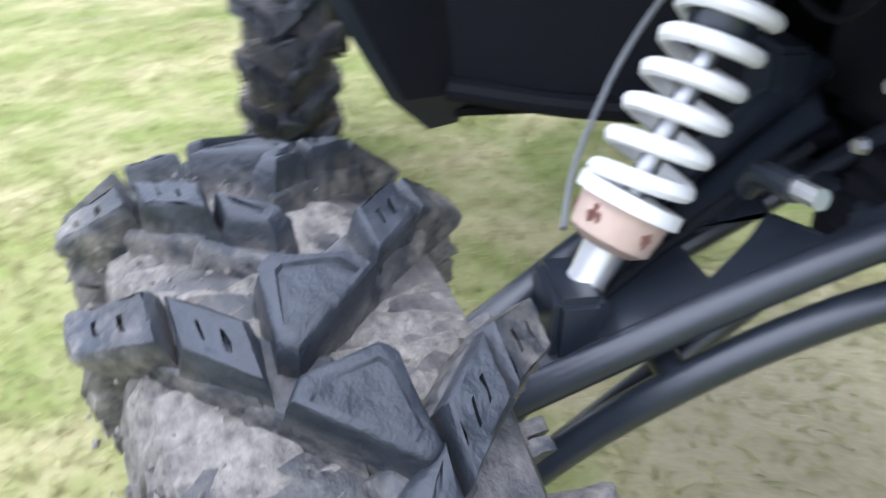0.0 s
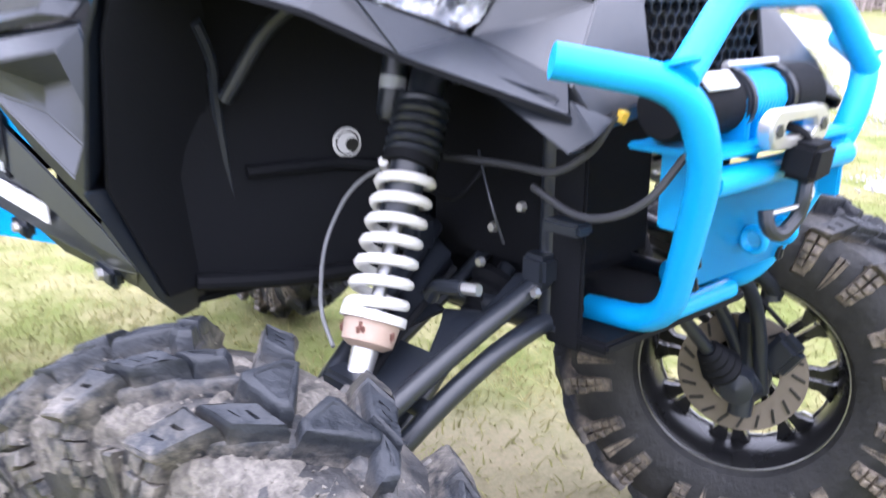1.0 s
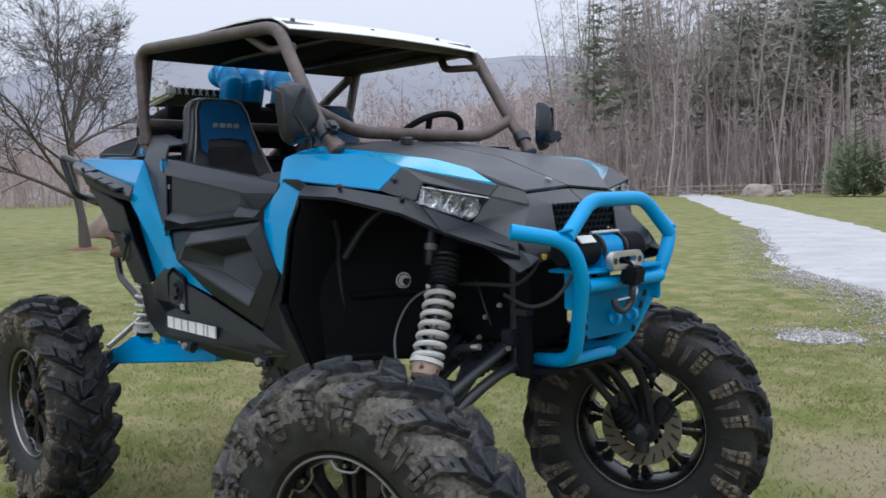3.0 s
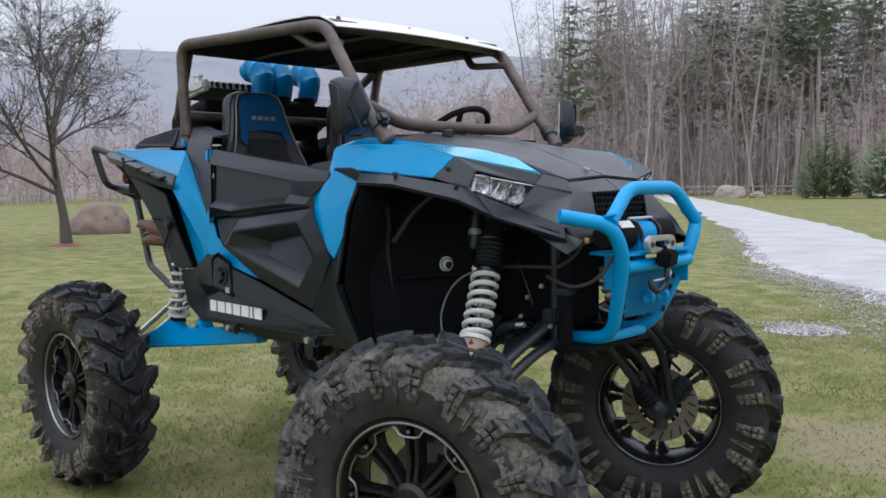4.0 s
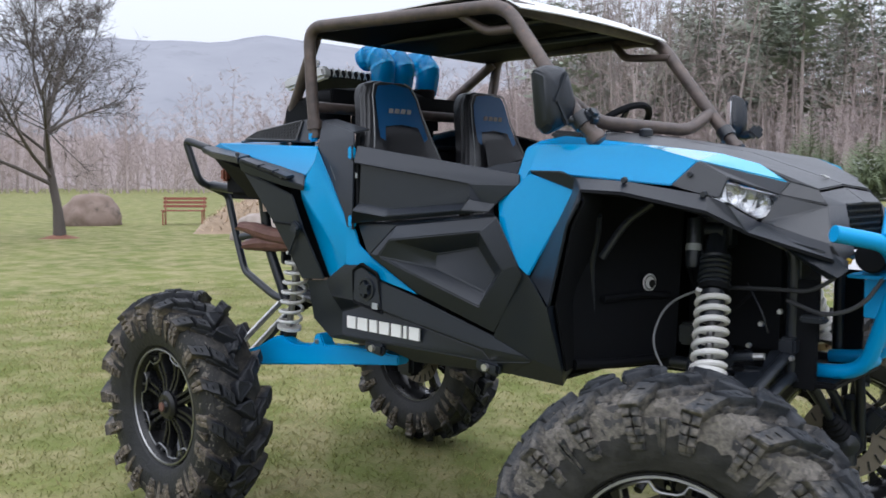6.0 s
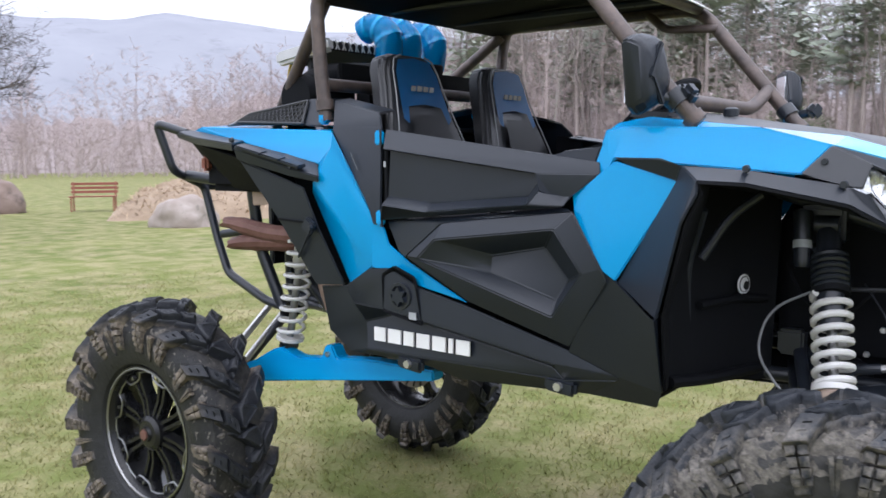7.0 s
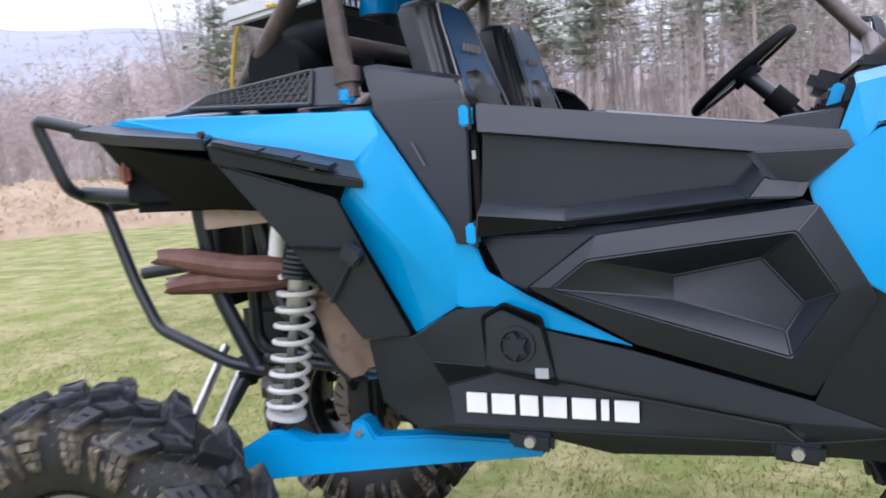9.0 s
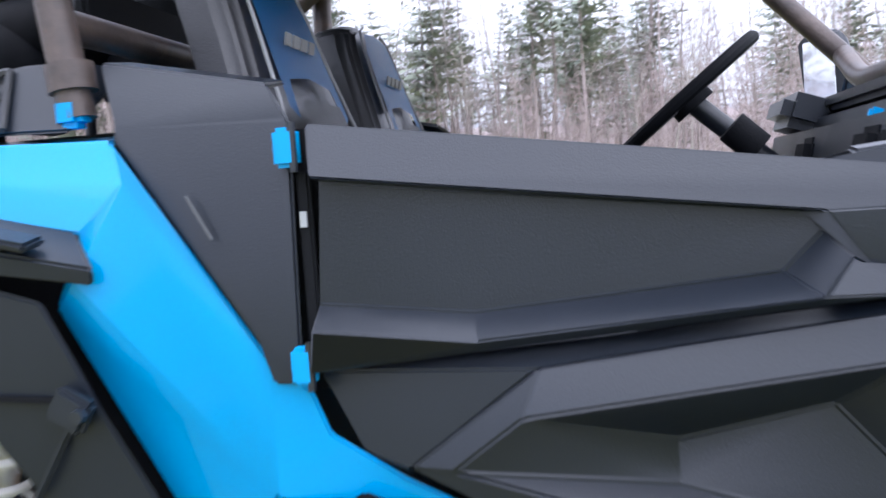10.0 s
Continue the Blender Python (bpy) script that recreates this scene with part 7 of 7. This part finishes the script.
def winch():
    def drum(y0, y1, r, mat, name, parent, label=""):
        ob = part(name, lathe([(y0, 0.0001), (y0, r * 0.86), (y0 + 0.010, r), (y1 - 0.010, r), (y1, r * 0.86), (y1, 0.0001)], 28), mat, parent, label)
        return ob

    root = drum(-0.245, -0.10, 0.045, LINER, "winch", utv, "black electric winch wound with bright blue rope")
    root.location = (2.640, -0.030, 1.258)
    drum(0.03, 0.13, 0.046, LINER, "gear_housing", root)
    drum(-0.095, -0.085, 0.048, BLACKSTEEL, "drum_flange", root)
    drum(0.018, 0.028, 0.048, BLACKSTEEL, "drum_flange", root)
    coil = [(0.038 * math.cos(k * math.tau / 12), -0.083 + 0.0008 * k, 0.038 * math.sin(k * math.tau / 12)) for k in range(12 * 10)]
    part("rope", add_tube(bmesh.new(), coil, 0.0056, 6), BLUETUBE, root, "bright blue synthetic rope")
    part("tie_rod", tube([(0.0, -0.10, 0.050), (0.0, 0.04, 0.050)], 0.006, 0.02, 8), SILVER, root)
    part("decal", box((0.035, -0.17, 0.036), (0.004, 0.07, 0.028), Euler((0, radians(-45), 0)).to_matrix(), 0), WHITE, root, "worn white decal")
    part("brace_arm", box((0.0, -0.09, -0.03), (0.08, 0.012, 0.08), None, 0.003), BLUETUBE, root)
    # fairlead: a rounded aluminium block with a slot
    bm = bmesh.new()
    outer = [(math.copysign(0.055, math.cos(a)) + 0.028 * math.cos(a), 0.028 * math.sin(a)) for a in [k * math.tau / 24 + 0.01 for k in range(24)]]
    inner = [(math.copysign(0.032, math.cos(a)) + 0.011 * math.cos(a), 0.011 * math.sin(a)) for a in [k * math.tau / 24 + 0.01 for k in range(24)]]
    loops = [[bm.verts.new((x, y, z)) for y, z in ring] for x, ring in ((0, outer), (0.022, outer), (0.022, inner), (0, inner))]
    for i in range(4):
        a, b = loops[i], loops[(i + 1) % 4]
        for k in range(24):
            bm.faces.new((a[k], a[(k + 1) % 24], b[(k + 1) % 24], b[k]))
    bmesh.ops.recalc_face_normals(bm, faces=bm.faces)
    bmesh.ops.bevel(bm, geom=[e for e in bm.edges if e.calc_face_angle(0) > 1.0], offset=0.003, segments=2, affect="EDGES", clamp_overlap=True)
    fair = part("fairlead", bm, SILVER, utv, "rounded aluminium rope fairlead")
    fair.location = (2.716, -0.082, 1.228)
    for y in (-0.062, 0.062):
        part("bolt", lathe([(0.024, 0.0001), (0.024, 0.010), (0.018, 0.012)], 6, "X"), BLACKSTEEL, fair).location = (0, y, 0)
    block = part("hook_block", box((2.742, -0.062, 1.182), (0.050, 0.070, 0.055), Euler((0, radians(8), radians(6))).to_matrix(), 0.008), LINER, utv, "black rubber rope stopper")
    part("rope_end", tube([(2.71, -0.082, 1.228), (2.742, -0.072, 1.220), (2.742, -0.062, 1.19)], 0.007, 0.02, 8), LINER, block)
    hook = tube([(2.742, -0.062, 1.160), (2.748, -0.072, 1.130), (2.742, -0.072, 1.100), (2.735, -0.105, 1.075), (2.728, -0.130, 1.090), (2.722, -0.128, 1.115)], 0.011, 0.03, 10)
    part("hook", hook, BLACKSTEEL, block, "black forged winch hook")
    part("shackle", tube([(2.742, -0.062, 1.160), (2.748, -0.050, 1.135), (2.748, -0.066, 1.118)], 0.005, 0.02, 8), SILVER, block, "silver clevis")
    part("hook_latch", tube([(2.746, -0.072, 1.118), (2.730, -0.125, 1.112)], 0.004, 0.02, 6), SILVER, block)


winch()


# -- suspension --
def coil_bmesh(p, q, r, turns, wire, seg=14):
    p, q = Vector(p), Vector(q)
    d = (q - p).normalized()
    a = d.orthogonal().normalized()
    b = d.cross(a)
    n = int(turns * seg)
    pts = [p + (q - p) * k / n + (a * math.cos(k * math.tau / seg) + b * math.sin(k * math.tau / seg)) * r for k in range(n + 1)]
    return add_tube(bmesh.new(), pts, wire, 8)


def front_shock(s):
    top, bot = Vector((2.205, s * 0.268, 1.325)), Vector((2.299, s * 0.530, 0.825))

    def at(t):
        return top.lerp(bot, t)

    root = part("shock_absorber", add_tube(bmesh.new(), [at(0.06), at(0.10), at(0.52), at(0.54)], [0.026, 0.032, 0.032, 0.026], 16), BLACKSTEEL, utv, "front coil-over shock with white spring and remote reservoir")
    part("shaft", add_tube(bmesh.new(), [at(0.50), at(0.86)], 0.012, 12), MACHINED, root, "bright shock shaft")
    part("upper_spring", coil_bmesh(at(0.17), at(0.345), 0.041, 6, 0.0080), BLACKSTEEL, root, "dark tightly wound upper spring")
    part("spring_divider", add_tube(bmesh.new(), [at(0.345), at(0.375)], 0.047, 20), LINER, root)
    part("spring", coil_bmesh(at(0.38), at(0.80), 0.0440, 7.2, 0.0090), SPRING, root, "white coil spring")
    part("spring_seat", add_tube(bmesh.new(), [at(0.80), at(0.825)], [0.053, 0.053], 22), SPRING, root)
    part("preload_cup", add_tube(bmesh.new(), [at(0.825), at(0.885), at(0.90)], [0.045, 0.041, 0.028], 18), CUP, root, "mud-stained tan spring cup")
    for k in range(5):
        a = k * math.tau / 5
        ax = (bot - top).normalized()
        u = ax.orthogonal().normalized()
        w = ax.cross(u)
        p = at(0.855) + (u * math.cos(a) + w * math.sin(a)) * 0.040
        part("cup_slot", box(p, (0.016, 0.016, 0.022), None, 0.006), RUST, root, "rusty notch")
    part("clevis", add_tube(bmesh.new(), [at(0.90), at(0.96), at(1.0)], [0.022, 0.020, 0.024], 12), SILVER, root, "bright lower clevis")
    eye = lathe([(-0.03, 0.010), (-0.03, 0.024), (0.03, 0.024), (0.03, 0.010)], 16, "X", True)
    part("lower_eye", eye, BLACKSTEEL, root).location = at(1.0)
    part("top_eye", lathe([(-0.03, 0.010), (-0.03, 0.026), (0.03, 0.026), (0.03, 0.010)], 16, "X", True), BLACKSTEEL, root).location = at(0.03)
    r0, r1 = Vector((2.150, s * 0.305, 1.345)), Vector((2.162, s * 0.342, 1.200))
    res = part("reservoir", add_tube(bmesh.new(), [r0, r0.lerp(r1, 0.9), r1], [0.024, 0.024, 0.018], 16), BLACKSTEEL, root, "black remote reservoir with a printed band")
    part("label_band", add_tube(bmesh.new(), [r0.lerp(r1, 0.52), r0.lerp(r1, 0.66)], 0.0248, 16, False), DECALGREY, root, "grey printed band")
    part("hose", tube(flip([(2.19, 0.33, 1.14), (2.09, 0.37, 1.09), (2.07, 0.43, 0.98), (2.16, 0.50, 0.90), (2.24, 0.53, 0.87)], s), 0.0035, 0.08, 8, 6), PIPING, root, "thin grey brake hose looping past the spring")


def front_arms(s):
    o = 0.09 if s < 0 else 0.0
    upper = part("upper_control_arm", tube(flip([(2.425, 0.205, 0.985), (2.390, 0.40, 0.880), (2.364, 0.60, 0.762), (2.350, 0.68 + o, 0.712 - o * 0.5)], s), 0.0175, 0.08), BLACKSTEEL, utv, "satin black tube control arm")
    part("rear_arm_tube", tube(flip([(2.12, 0.215, 0.990), (2.25, 0.55, 0.82), (2.33, 0.67 + o, 0.75 - o * 0.5)], s), 0.0175, 0.08), BLACKSTEEL, upper)
    v = [(2.355, 0.62, 0.752), (2.385, 0.44, 0.855), (2.345, 0.42, 0.865), (2.250, 0.42, 0.862), (2.205, 0.45, 0.850), (2.285, 0.62, 0.755), (2.405, 0.31, 0.925), (2.365, 0.33, 0.915), (2.215, 0.33, 0.912), (2.150, 0.31, 0.922),
         (2.42, 0.22, 0.975), (2.36, 0.245, 0.962), (2.20, 0.245, 0.960), (2.13, 0.22, 0.975), (2.30, 0.345, 0.902)]
    part("arm_gusset", sheet(v, [(0, 1, 2, 3, 4, 5), (1, 6, 7, 2), (3, 8, 9, 4), (6, 10, 11, 7), (8, 12, 13, 9), (7, 14, 2), (14, 8, 3)], s, 0.006, 0.002), BLACKSTEEL, upper, "black gusset plate with cut-outs")
    part("shock_mount", box((2.300, s * 0.540, 0.815), (0.09, 0.05, 0.07), None, 0.008), BLACKSTEEL, upper)
    part("ball_joint", lathe([(0, 0.0001), (0.0, 0.025), (0.05, 0.02), (0.06, 0.0001)], 14, "Z"), BLACKSTEEL, upper).location = (2.345, s * (0.66 + o), 0.70 - o * 0.5)
    lower = part("lower_control_arm", tube(flip([(2.43, 0.17, 0.905), (2.42, 0.30, 0.882), (2.40, 0.43, 0.812), (2.37, 0.56, 0.70), (2.35, 0.66 + o, 0.46)], s), 0.0175, 0.12), BLACKSTEEL, utv, "satin black arched lower control arm")
    part("rear_arm_tube", tube(flip([(2.10, 0.17, 0.905), (2.14, 0.30, 0.882), (2.20, 0.43, 0.812), (2.27, 0.56, 0.70), (2.32, 0.66 + o, 0.46)], s), 0.0175, 0.12), BLACKSTEEL, lower)
    part("arm_brace", tube(flip([(2.395, 0.46, 0.79), (2.215, 0.46, 0.79)], s), 0.016, 0.05), BLACKSTEEL, lower)
    part("tie_rod", tube(flip([(2.20, 0.15, 0.95), (2.20, 0.62 + o, 0.62)], s), 0.013, 0.05, 10), BLACKSTEEL, utv, "steering tie rod")
    axle = part("drive_shaft", tube(flip([(2.26, 0.16, 0.93), (2.30, 0.58 + o, 0.51)], s), 0.016, 0.05), BLACKSTEEL, utv, "half shaft with ribbed boots")
    for t in (0.12, 0.86):
        p, q = Vector((2.26, s * 0.16, 0.93)), Vector((2.30, s * (0.58 + o), 0.51))
        d = (q - p).normalized()
        c = p.lerp(q, t)
        rs = [0.022 + 0.026 * k / 8 + (0.006 if k % 2 else 0) for k in range(9)]
        rs = rs if t > 0.5 else rs[::-1]
        part("boot", add_tube(bmesh.new(), [c + d * (k - 4) * 0.012 for k in range(9)], rs, 14), LINER, axle, "ribbed rubber boot")
    up = part("upright", tube(flip([(2.325, 0.615 + o, 0.66), (2.32, 0.64 + o, 0.55), (2.315, 0.625 + o, 0.40)], s), 0.030, 0.05), BLACKSTEEL, utv)
    part("caliper", box((2.395, s * (0.655 + o), 0.575), (0.075, 0.055, 0.10), Euler((0, radians(35), 0)).to_matrix(), 0.015), BLACKSTEEL, up, "black brake caliper")
    part("brake_hose", tube(flip([(2.40, 0.64 + o, 0.65), (2.31, 0.58, 0.76), (2.28, 0.44, 0.87), (2.27, 0.30, 0.96)], s), 0.006, 0.1, 8, 6), LINER, up)


def rear_suspension(s):
    v = [(0.10, 0.50, 0.69), (0.24, 0.50, 0.735), (0.33, 0.50, 0.790), (0.36, 0.50, 0.79), (0.42, 0.50, 0.762), (0.545, 0.50, 0.775), (0.565, 0.50, 0.825), (0.60, 0.50, 0.828), (0.625, 0.50, 0.785), (0.78, 0.50, 0.800),
         (1.06, 0.50, 0.800), (1.06, 0.50, 0.765), (0.60, 0.50, 0.700), (0.24, 0.50, 0.655), (0.10, 0.50, 0.635)]
    bm = bmesh.new()
    out = 0.10 if s < 0 else 0.03
    a = [bm.verts.new((x, s * (0.512 + out * max(0.0, (0.42 - x) / 0.32)), z)) for x, w, z in v]
    b = [bm.verts.new((x, s * (0.452 + out * max(0.0, (0.42 - x) / 0.32)), z)) for x, w, z in v]
    bm.faces.new(a)
    bm.faces.new(b[::-1])
    for i in range(len(v)):
        j = (i + 1) % len(v)
        bm.faces.new((a[i], b[i], b[j], a[j]))
    bmesh.ops.recalc_face_normals(bm, faces=bm.faces)
    bmesh.ops.bevel(bm, geom=list(bm.edges), offset=0.006, segments=2, affect="EDGES", clamp_overlap=True)
    arm = part("trailing_arm", bm, BLUETUBE, utv, "bright blue boxed trailing arm", angle=40)
    part("bolt", lathe([(-0.520, 0.0001), (-0.520, 0.010), (-0.505, 0.012)], 8), SILVER, arm).matrix_basis = pose(0.583, 0, 0.795, 0, 0, 0) if s < 0 else pose(0.583, 0, 0.795, 0, 0, 180)
    part("hub_carrier", box((0.045, s * (0.67 if s < 0 else 0.56), 0.52), (0.12, 0.12 if s < 0 else 0.10, 0.24), None, 0.02), BLACKSTEEL, arm)
    top, bot = Vector((0.47, s * 0.470, 1.42)), Vector((0.345, s * 0.482, 0.785))

    def at(t):
        return top.lerp(bot, t)

    sh = part("shock_absorber", add_tube(bmesh.new(), [at(0.0), at(0.02), at(0.50), at(0.52)], [0.022, 0.027, 0.027, 0.022], 16), SILVER, utv, "rear coil-over shock with an open white spring")
    part("shaft", add_tube(bmesh.new(), [at(0.50), at(0.96)], 0.014, 12), MACHINED, sh)
    part("upper_spring", coil_bmesh(at(0.24), at(0.36), 0.040, 6, 0.0070), BLACKSTEEL, sh, "dark tightly wound upper spring")
    part("spring", coil_bmesh(at(0.37), at(0.94), 0.048, 8.6, 0.0072), SPRING, sh, "white coil spring")
    part("spring_seat", add_tube(bmesh.new(), [at(0.93), at(0.95)], 0.052, 20), SPRING, sh)
    part("lower_eye", lathe([(-0.03, 0.008), (-0.03, 0.022), (0.03, 0.022), (0.03, 0.008)], 14, "Y", True), BLACKSTEEL, sh).location = at(0.985)
    part("reservoir", tube([at(0.03) + Vector((-0.055, s * 0.03, 0)), at(0.27) + Vector((-0.055, s * 0.03, 0))], 0.022, 0.01, 14), ROOFMETAL, sh, "bright silver reservoir")
    part("radius_rod", tube(flip([(-0.055, 0.16, 0.915), (0.02, 0.52, 0.70)], s), 0.014, 0.05, 12), SILVER, utv, "bright radius rod")
    part("radius_rod", tube(flip([(0.02, 0.14, 0.90), (0.08, 0.52, 0.66)], s), 0.014, 0.05, 12), SILVER, utv, "bright radius rod")
    axle = part("drive_shaft", tube(flip([(0.10, 0.12, 0.96), (0.0, 0.62, 0.50)], s), 0.017, 0.05), BLACKSTEEL, utv)
    p, q = Vector((0.10, s * 0.12, 0.96)), Vector((0.0, s * 0.60, 0.50))
    d = (q - p).normalized()
    part("boot", add_tube(bmesh.new(), [p.lerp(q, 0.2) + d * (k - 4) * 0.012 for k in range(9)], [0.05 - 0.026 * k / 8 + (0.006 if k % 2 else 0) for k in range(9)], 14), LINER, axle)


for s in SIDES:
    front_shock(s)
    front_arms(s)
    rear_suspension(s)


# -- rear bumper, exhaust, hoses --
def rear_end():
    root = None
    for s in SIDES:
        t = part("rear_bumper", tube(flip([(-0.13, 0.556, 1.598), (-0.290, 0.582, 1.642), (-0.240, 0.545, 1.450), (-0.285, 0.36, 1.385), (-0.20, 0.365, 1.16), (-0.118, 0.381, 1.024), (0.134, 0.40, 0.933), (0.25, 0.40, 0.915)], s), 0.0175, 0.035), BLACKSTEEL, utv, "black tube rear bumper")
        root = root or t
        part("bumper_stay", tube(flip([(-0.25, 0.47, 1.43), (0.02, 0.44, 1.40)], s), 0.022, 0.04), BLACKSTEEL, t)
        part("bumper_stay", tube(flip([(-0.16, 0.37, 1.185), (0.08, 0.36, 1.215)], s), 0.018, 0.04), BLACKSTEEL, t)
        part("tail_light", box((-0.06, s * 0.50, 1.48), (0.03, 0.10, 0.06), Euler((0, 0, radians(s * -20))).to_matrix(), 0.01), REDPAINT, utv, "red tail light")
    part("cross_tube", tube([(-0.285, -0.36, 1.385), (-0.285, 0.36, 1.385)], 0.020, 0.04), BLACKSTEEL, root)
    # two crushed exhaust tips, pinched and dented, side by side one above the other
    for z, y0, x0, drop, seed in ((1.243, -0.465, -0.005, -0.045, 1), (1.160, -0.445, 0.0, 0.035, 6)):
        r0 = random.Random(seed)
        bm = bmesh.new()
        rings = []
        for i in range(19):
            t = i / 18
            pinch = min(1.0, 0.62 + t * 1.6)
            wide, tall = 0.038 * (1.15 - 0.15 * pinch), 0.038 * pinch * r0.uniform(0.95, 1.04)
            c = Vector((x0 + 0.42 * t, y0 + 0.03 * t, z + drop * t + 0.004 * math.sin(t * 7 + seed)))
            ring = []
            for k in range(12):
                a = k * math.tau / 12
                fold = 1 - 0.30 * math.exp(-((a - 1.2 * seed % 6.28) / 0.45) ** 2) * (1 if 0.1 < t < 0.75 else 0.3)
                ring.append(bm.verts.new(c + Vector((0.003 * r0.uniform(-1, 1) if i else 0.022 * r0.uniform(-1, 1), wide * fold * math.cos(a), tall * fold * math.sin(a)))))
            rings.append(ring)
        for p, q in zip(rings, rings[1:]):
            for k in range(12):
                bm.faces.new((p[k], p[(k + 1) % 12], q[(k + 1) % 12], q[k]))
        bmesh.ops.recalc_face_normals(bm, faces=bm.faces)
        bmesh.ops.solidify(bm, geom=list(bm.faces), thickness=0.003)
        part("exhaust", bm, RUST, utv, "rust-brown crushed exhaust pipe", angle=18)


rear_end()


def front_hoses():
    part("winch_cable", tube([(2.585, -0.285, 1.248), (2.565, -0.30, 1.20), (2.50, -0.30, 1.155), (2.38, -0.27, 1.15), (2.22, -0.26, 1.14)], 0.0062, 0.06, 8, 6), HOSE, utv, "black winch cable")
    part("cable_fitting", tube([(2.587, -0.284, 1.252), (2.583, -0.287, 1.238)], 0.010, 0.01, 8), YELLOW, utv, "yellow cable fitting")
    part("winch_cable", tube([(2.665, -0.225, 1.20), (2.62, -0.25, 1.12), (2.53, -0.27, 1.085), (2.42, -0.26, 1.12)], 0.0062, 0.06, 8, 6), HOSE, utv)
    part("tow_bracket", box((2.50, -0.27, 1.075), (0.07, 0.04, 0.02), None, 0.005), PLASTIC, utv)
    part("wire", tube([(2.30, -0.26, 1.16), (2.36, -0.29, 1.08), (2.37, -0.27, 1.02)], 0.0025, 0.03, 6), BLACKSTEEL, utv)
    v = [(2.425, 0.440, 1.314), (2.462, 0.420, 1.280), (2.600, 0.405, 1.208), (2.618, 0.372, 1.228), (2.598, 0.305, 1.246), (2.575, 0.372, 1.272), (2.40, 0.33, 1.30), (2.54, 0.29, 1.19)]
    for s in SIDES:
        part("lower_grille_wing", sheet(v, [(0, 1, 5), (1, 2, 3, 5), (5, 3, 4), (1, 6, 7, 2)], s, 0.006, 0.003), PLASTIC, utv, "black fin under the headlight")
    link = part("steering_link", tube([(2.285, -0.36, 0.925), (2.300, -0.36, 0.950), (2.365, -0.36, 0.962)], 0.013, 0.02, 10), BLACKSTEEL, utv, "dark steering link with a bright end")
    part("link_end", tube([(2.352, -0.36, 0.960), (2.395, -0.355, 0.966)], 0.010, 0.02, 10), SILVER, link, "bright link end")
    for x, y, z in ((2.35, -0.275, 1.045), (2.40, -0.262, 1.085), (2.44, -0.268, 0.955), (2.31, -0.262, 0.975), (2.37, -0.252, 0.915)):
        part("frame_bolt", lathe([(-0.006, 0.0001), (-0.006, 0.007), (0.004, 0.009)], 6), SILVER, utv, "bright frame bolt").matrix_basis = pose(x, y, z)


front_hoses()


# -- the body sits a little to the right of the wheels' centre line, less so at the roof --
FIXED = ("wheel", "bumper", "winch", "fairlead", "hook_block", "upper_control_arm", "lower_control_arm", "tie_rod", "drive_shaft", "upright", "trailing_arm", "radius_rod", "steering_wheel", "column",
         "instrument_pod", "side_mirror", "cable_fitting", "rear_bumper")


def set_over(y, z):
    return -0.04 * (1 + max(-1.0, min(1.0, y / 0.45))) * max(0.0, min(1.0, (2.0 - z) / 0.25))


def settle(ob):
    if ob.name.split(".")[0] in FIXED:
        return
    if ob.matrix_basis != Matrix.Identity(4):
        ob.location.y += set_over(ob.location.y, ob.location.z)
        return
    for v in ob.data.vertices:
        v.co.y += set_over(v.co.y, v.co.z)
    for child in ob.children:
        settle(child)


for child in utv.children:
    settle(child)
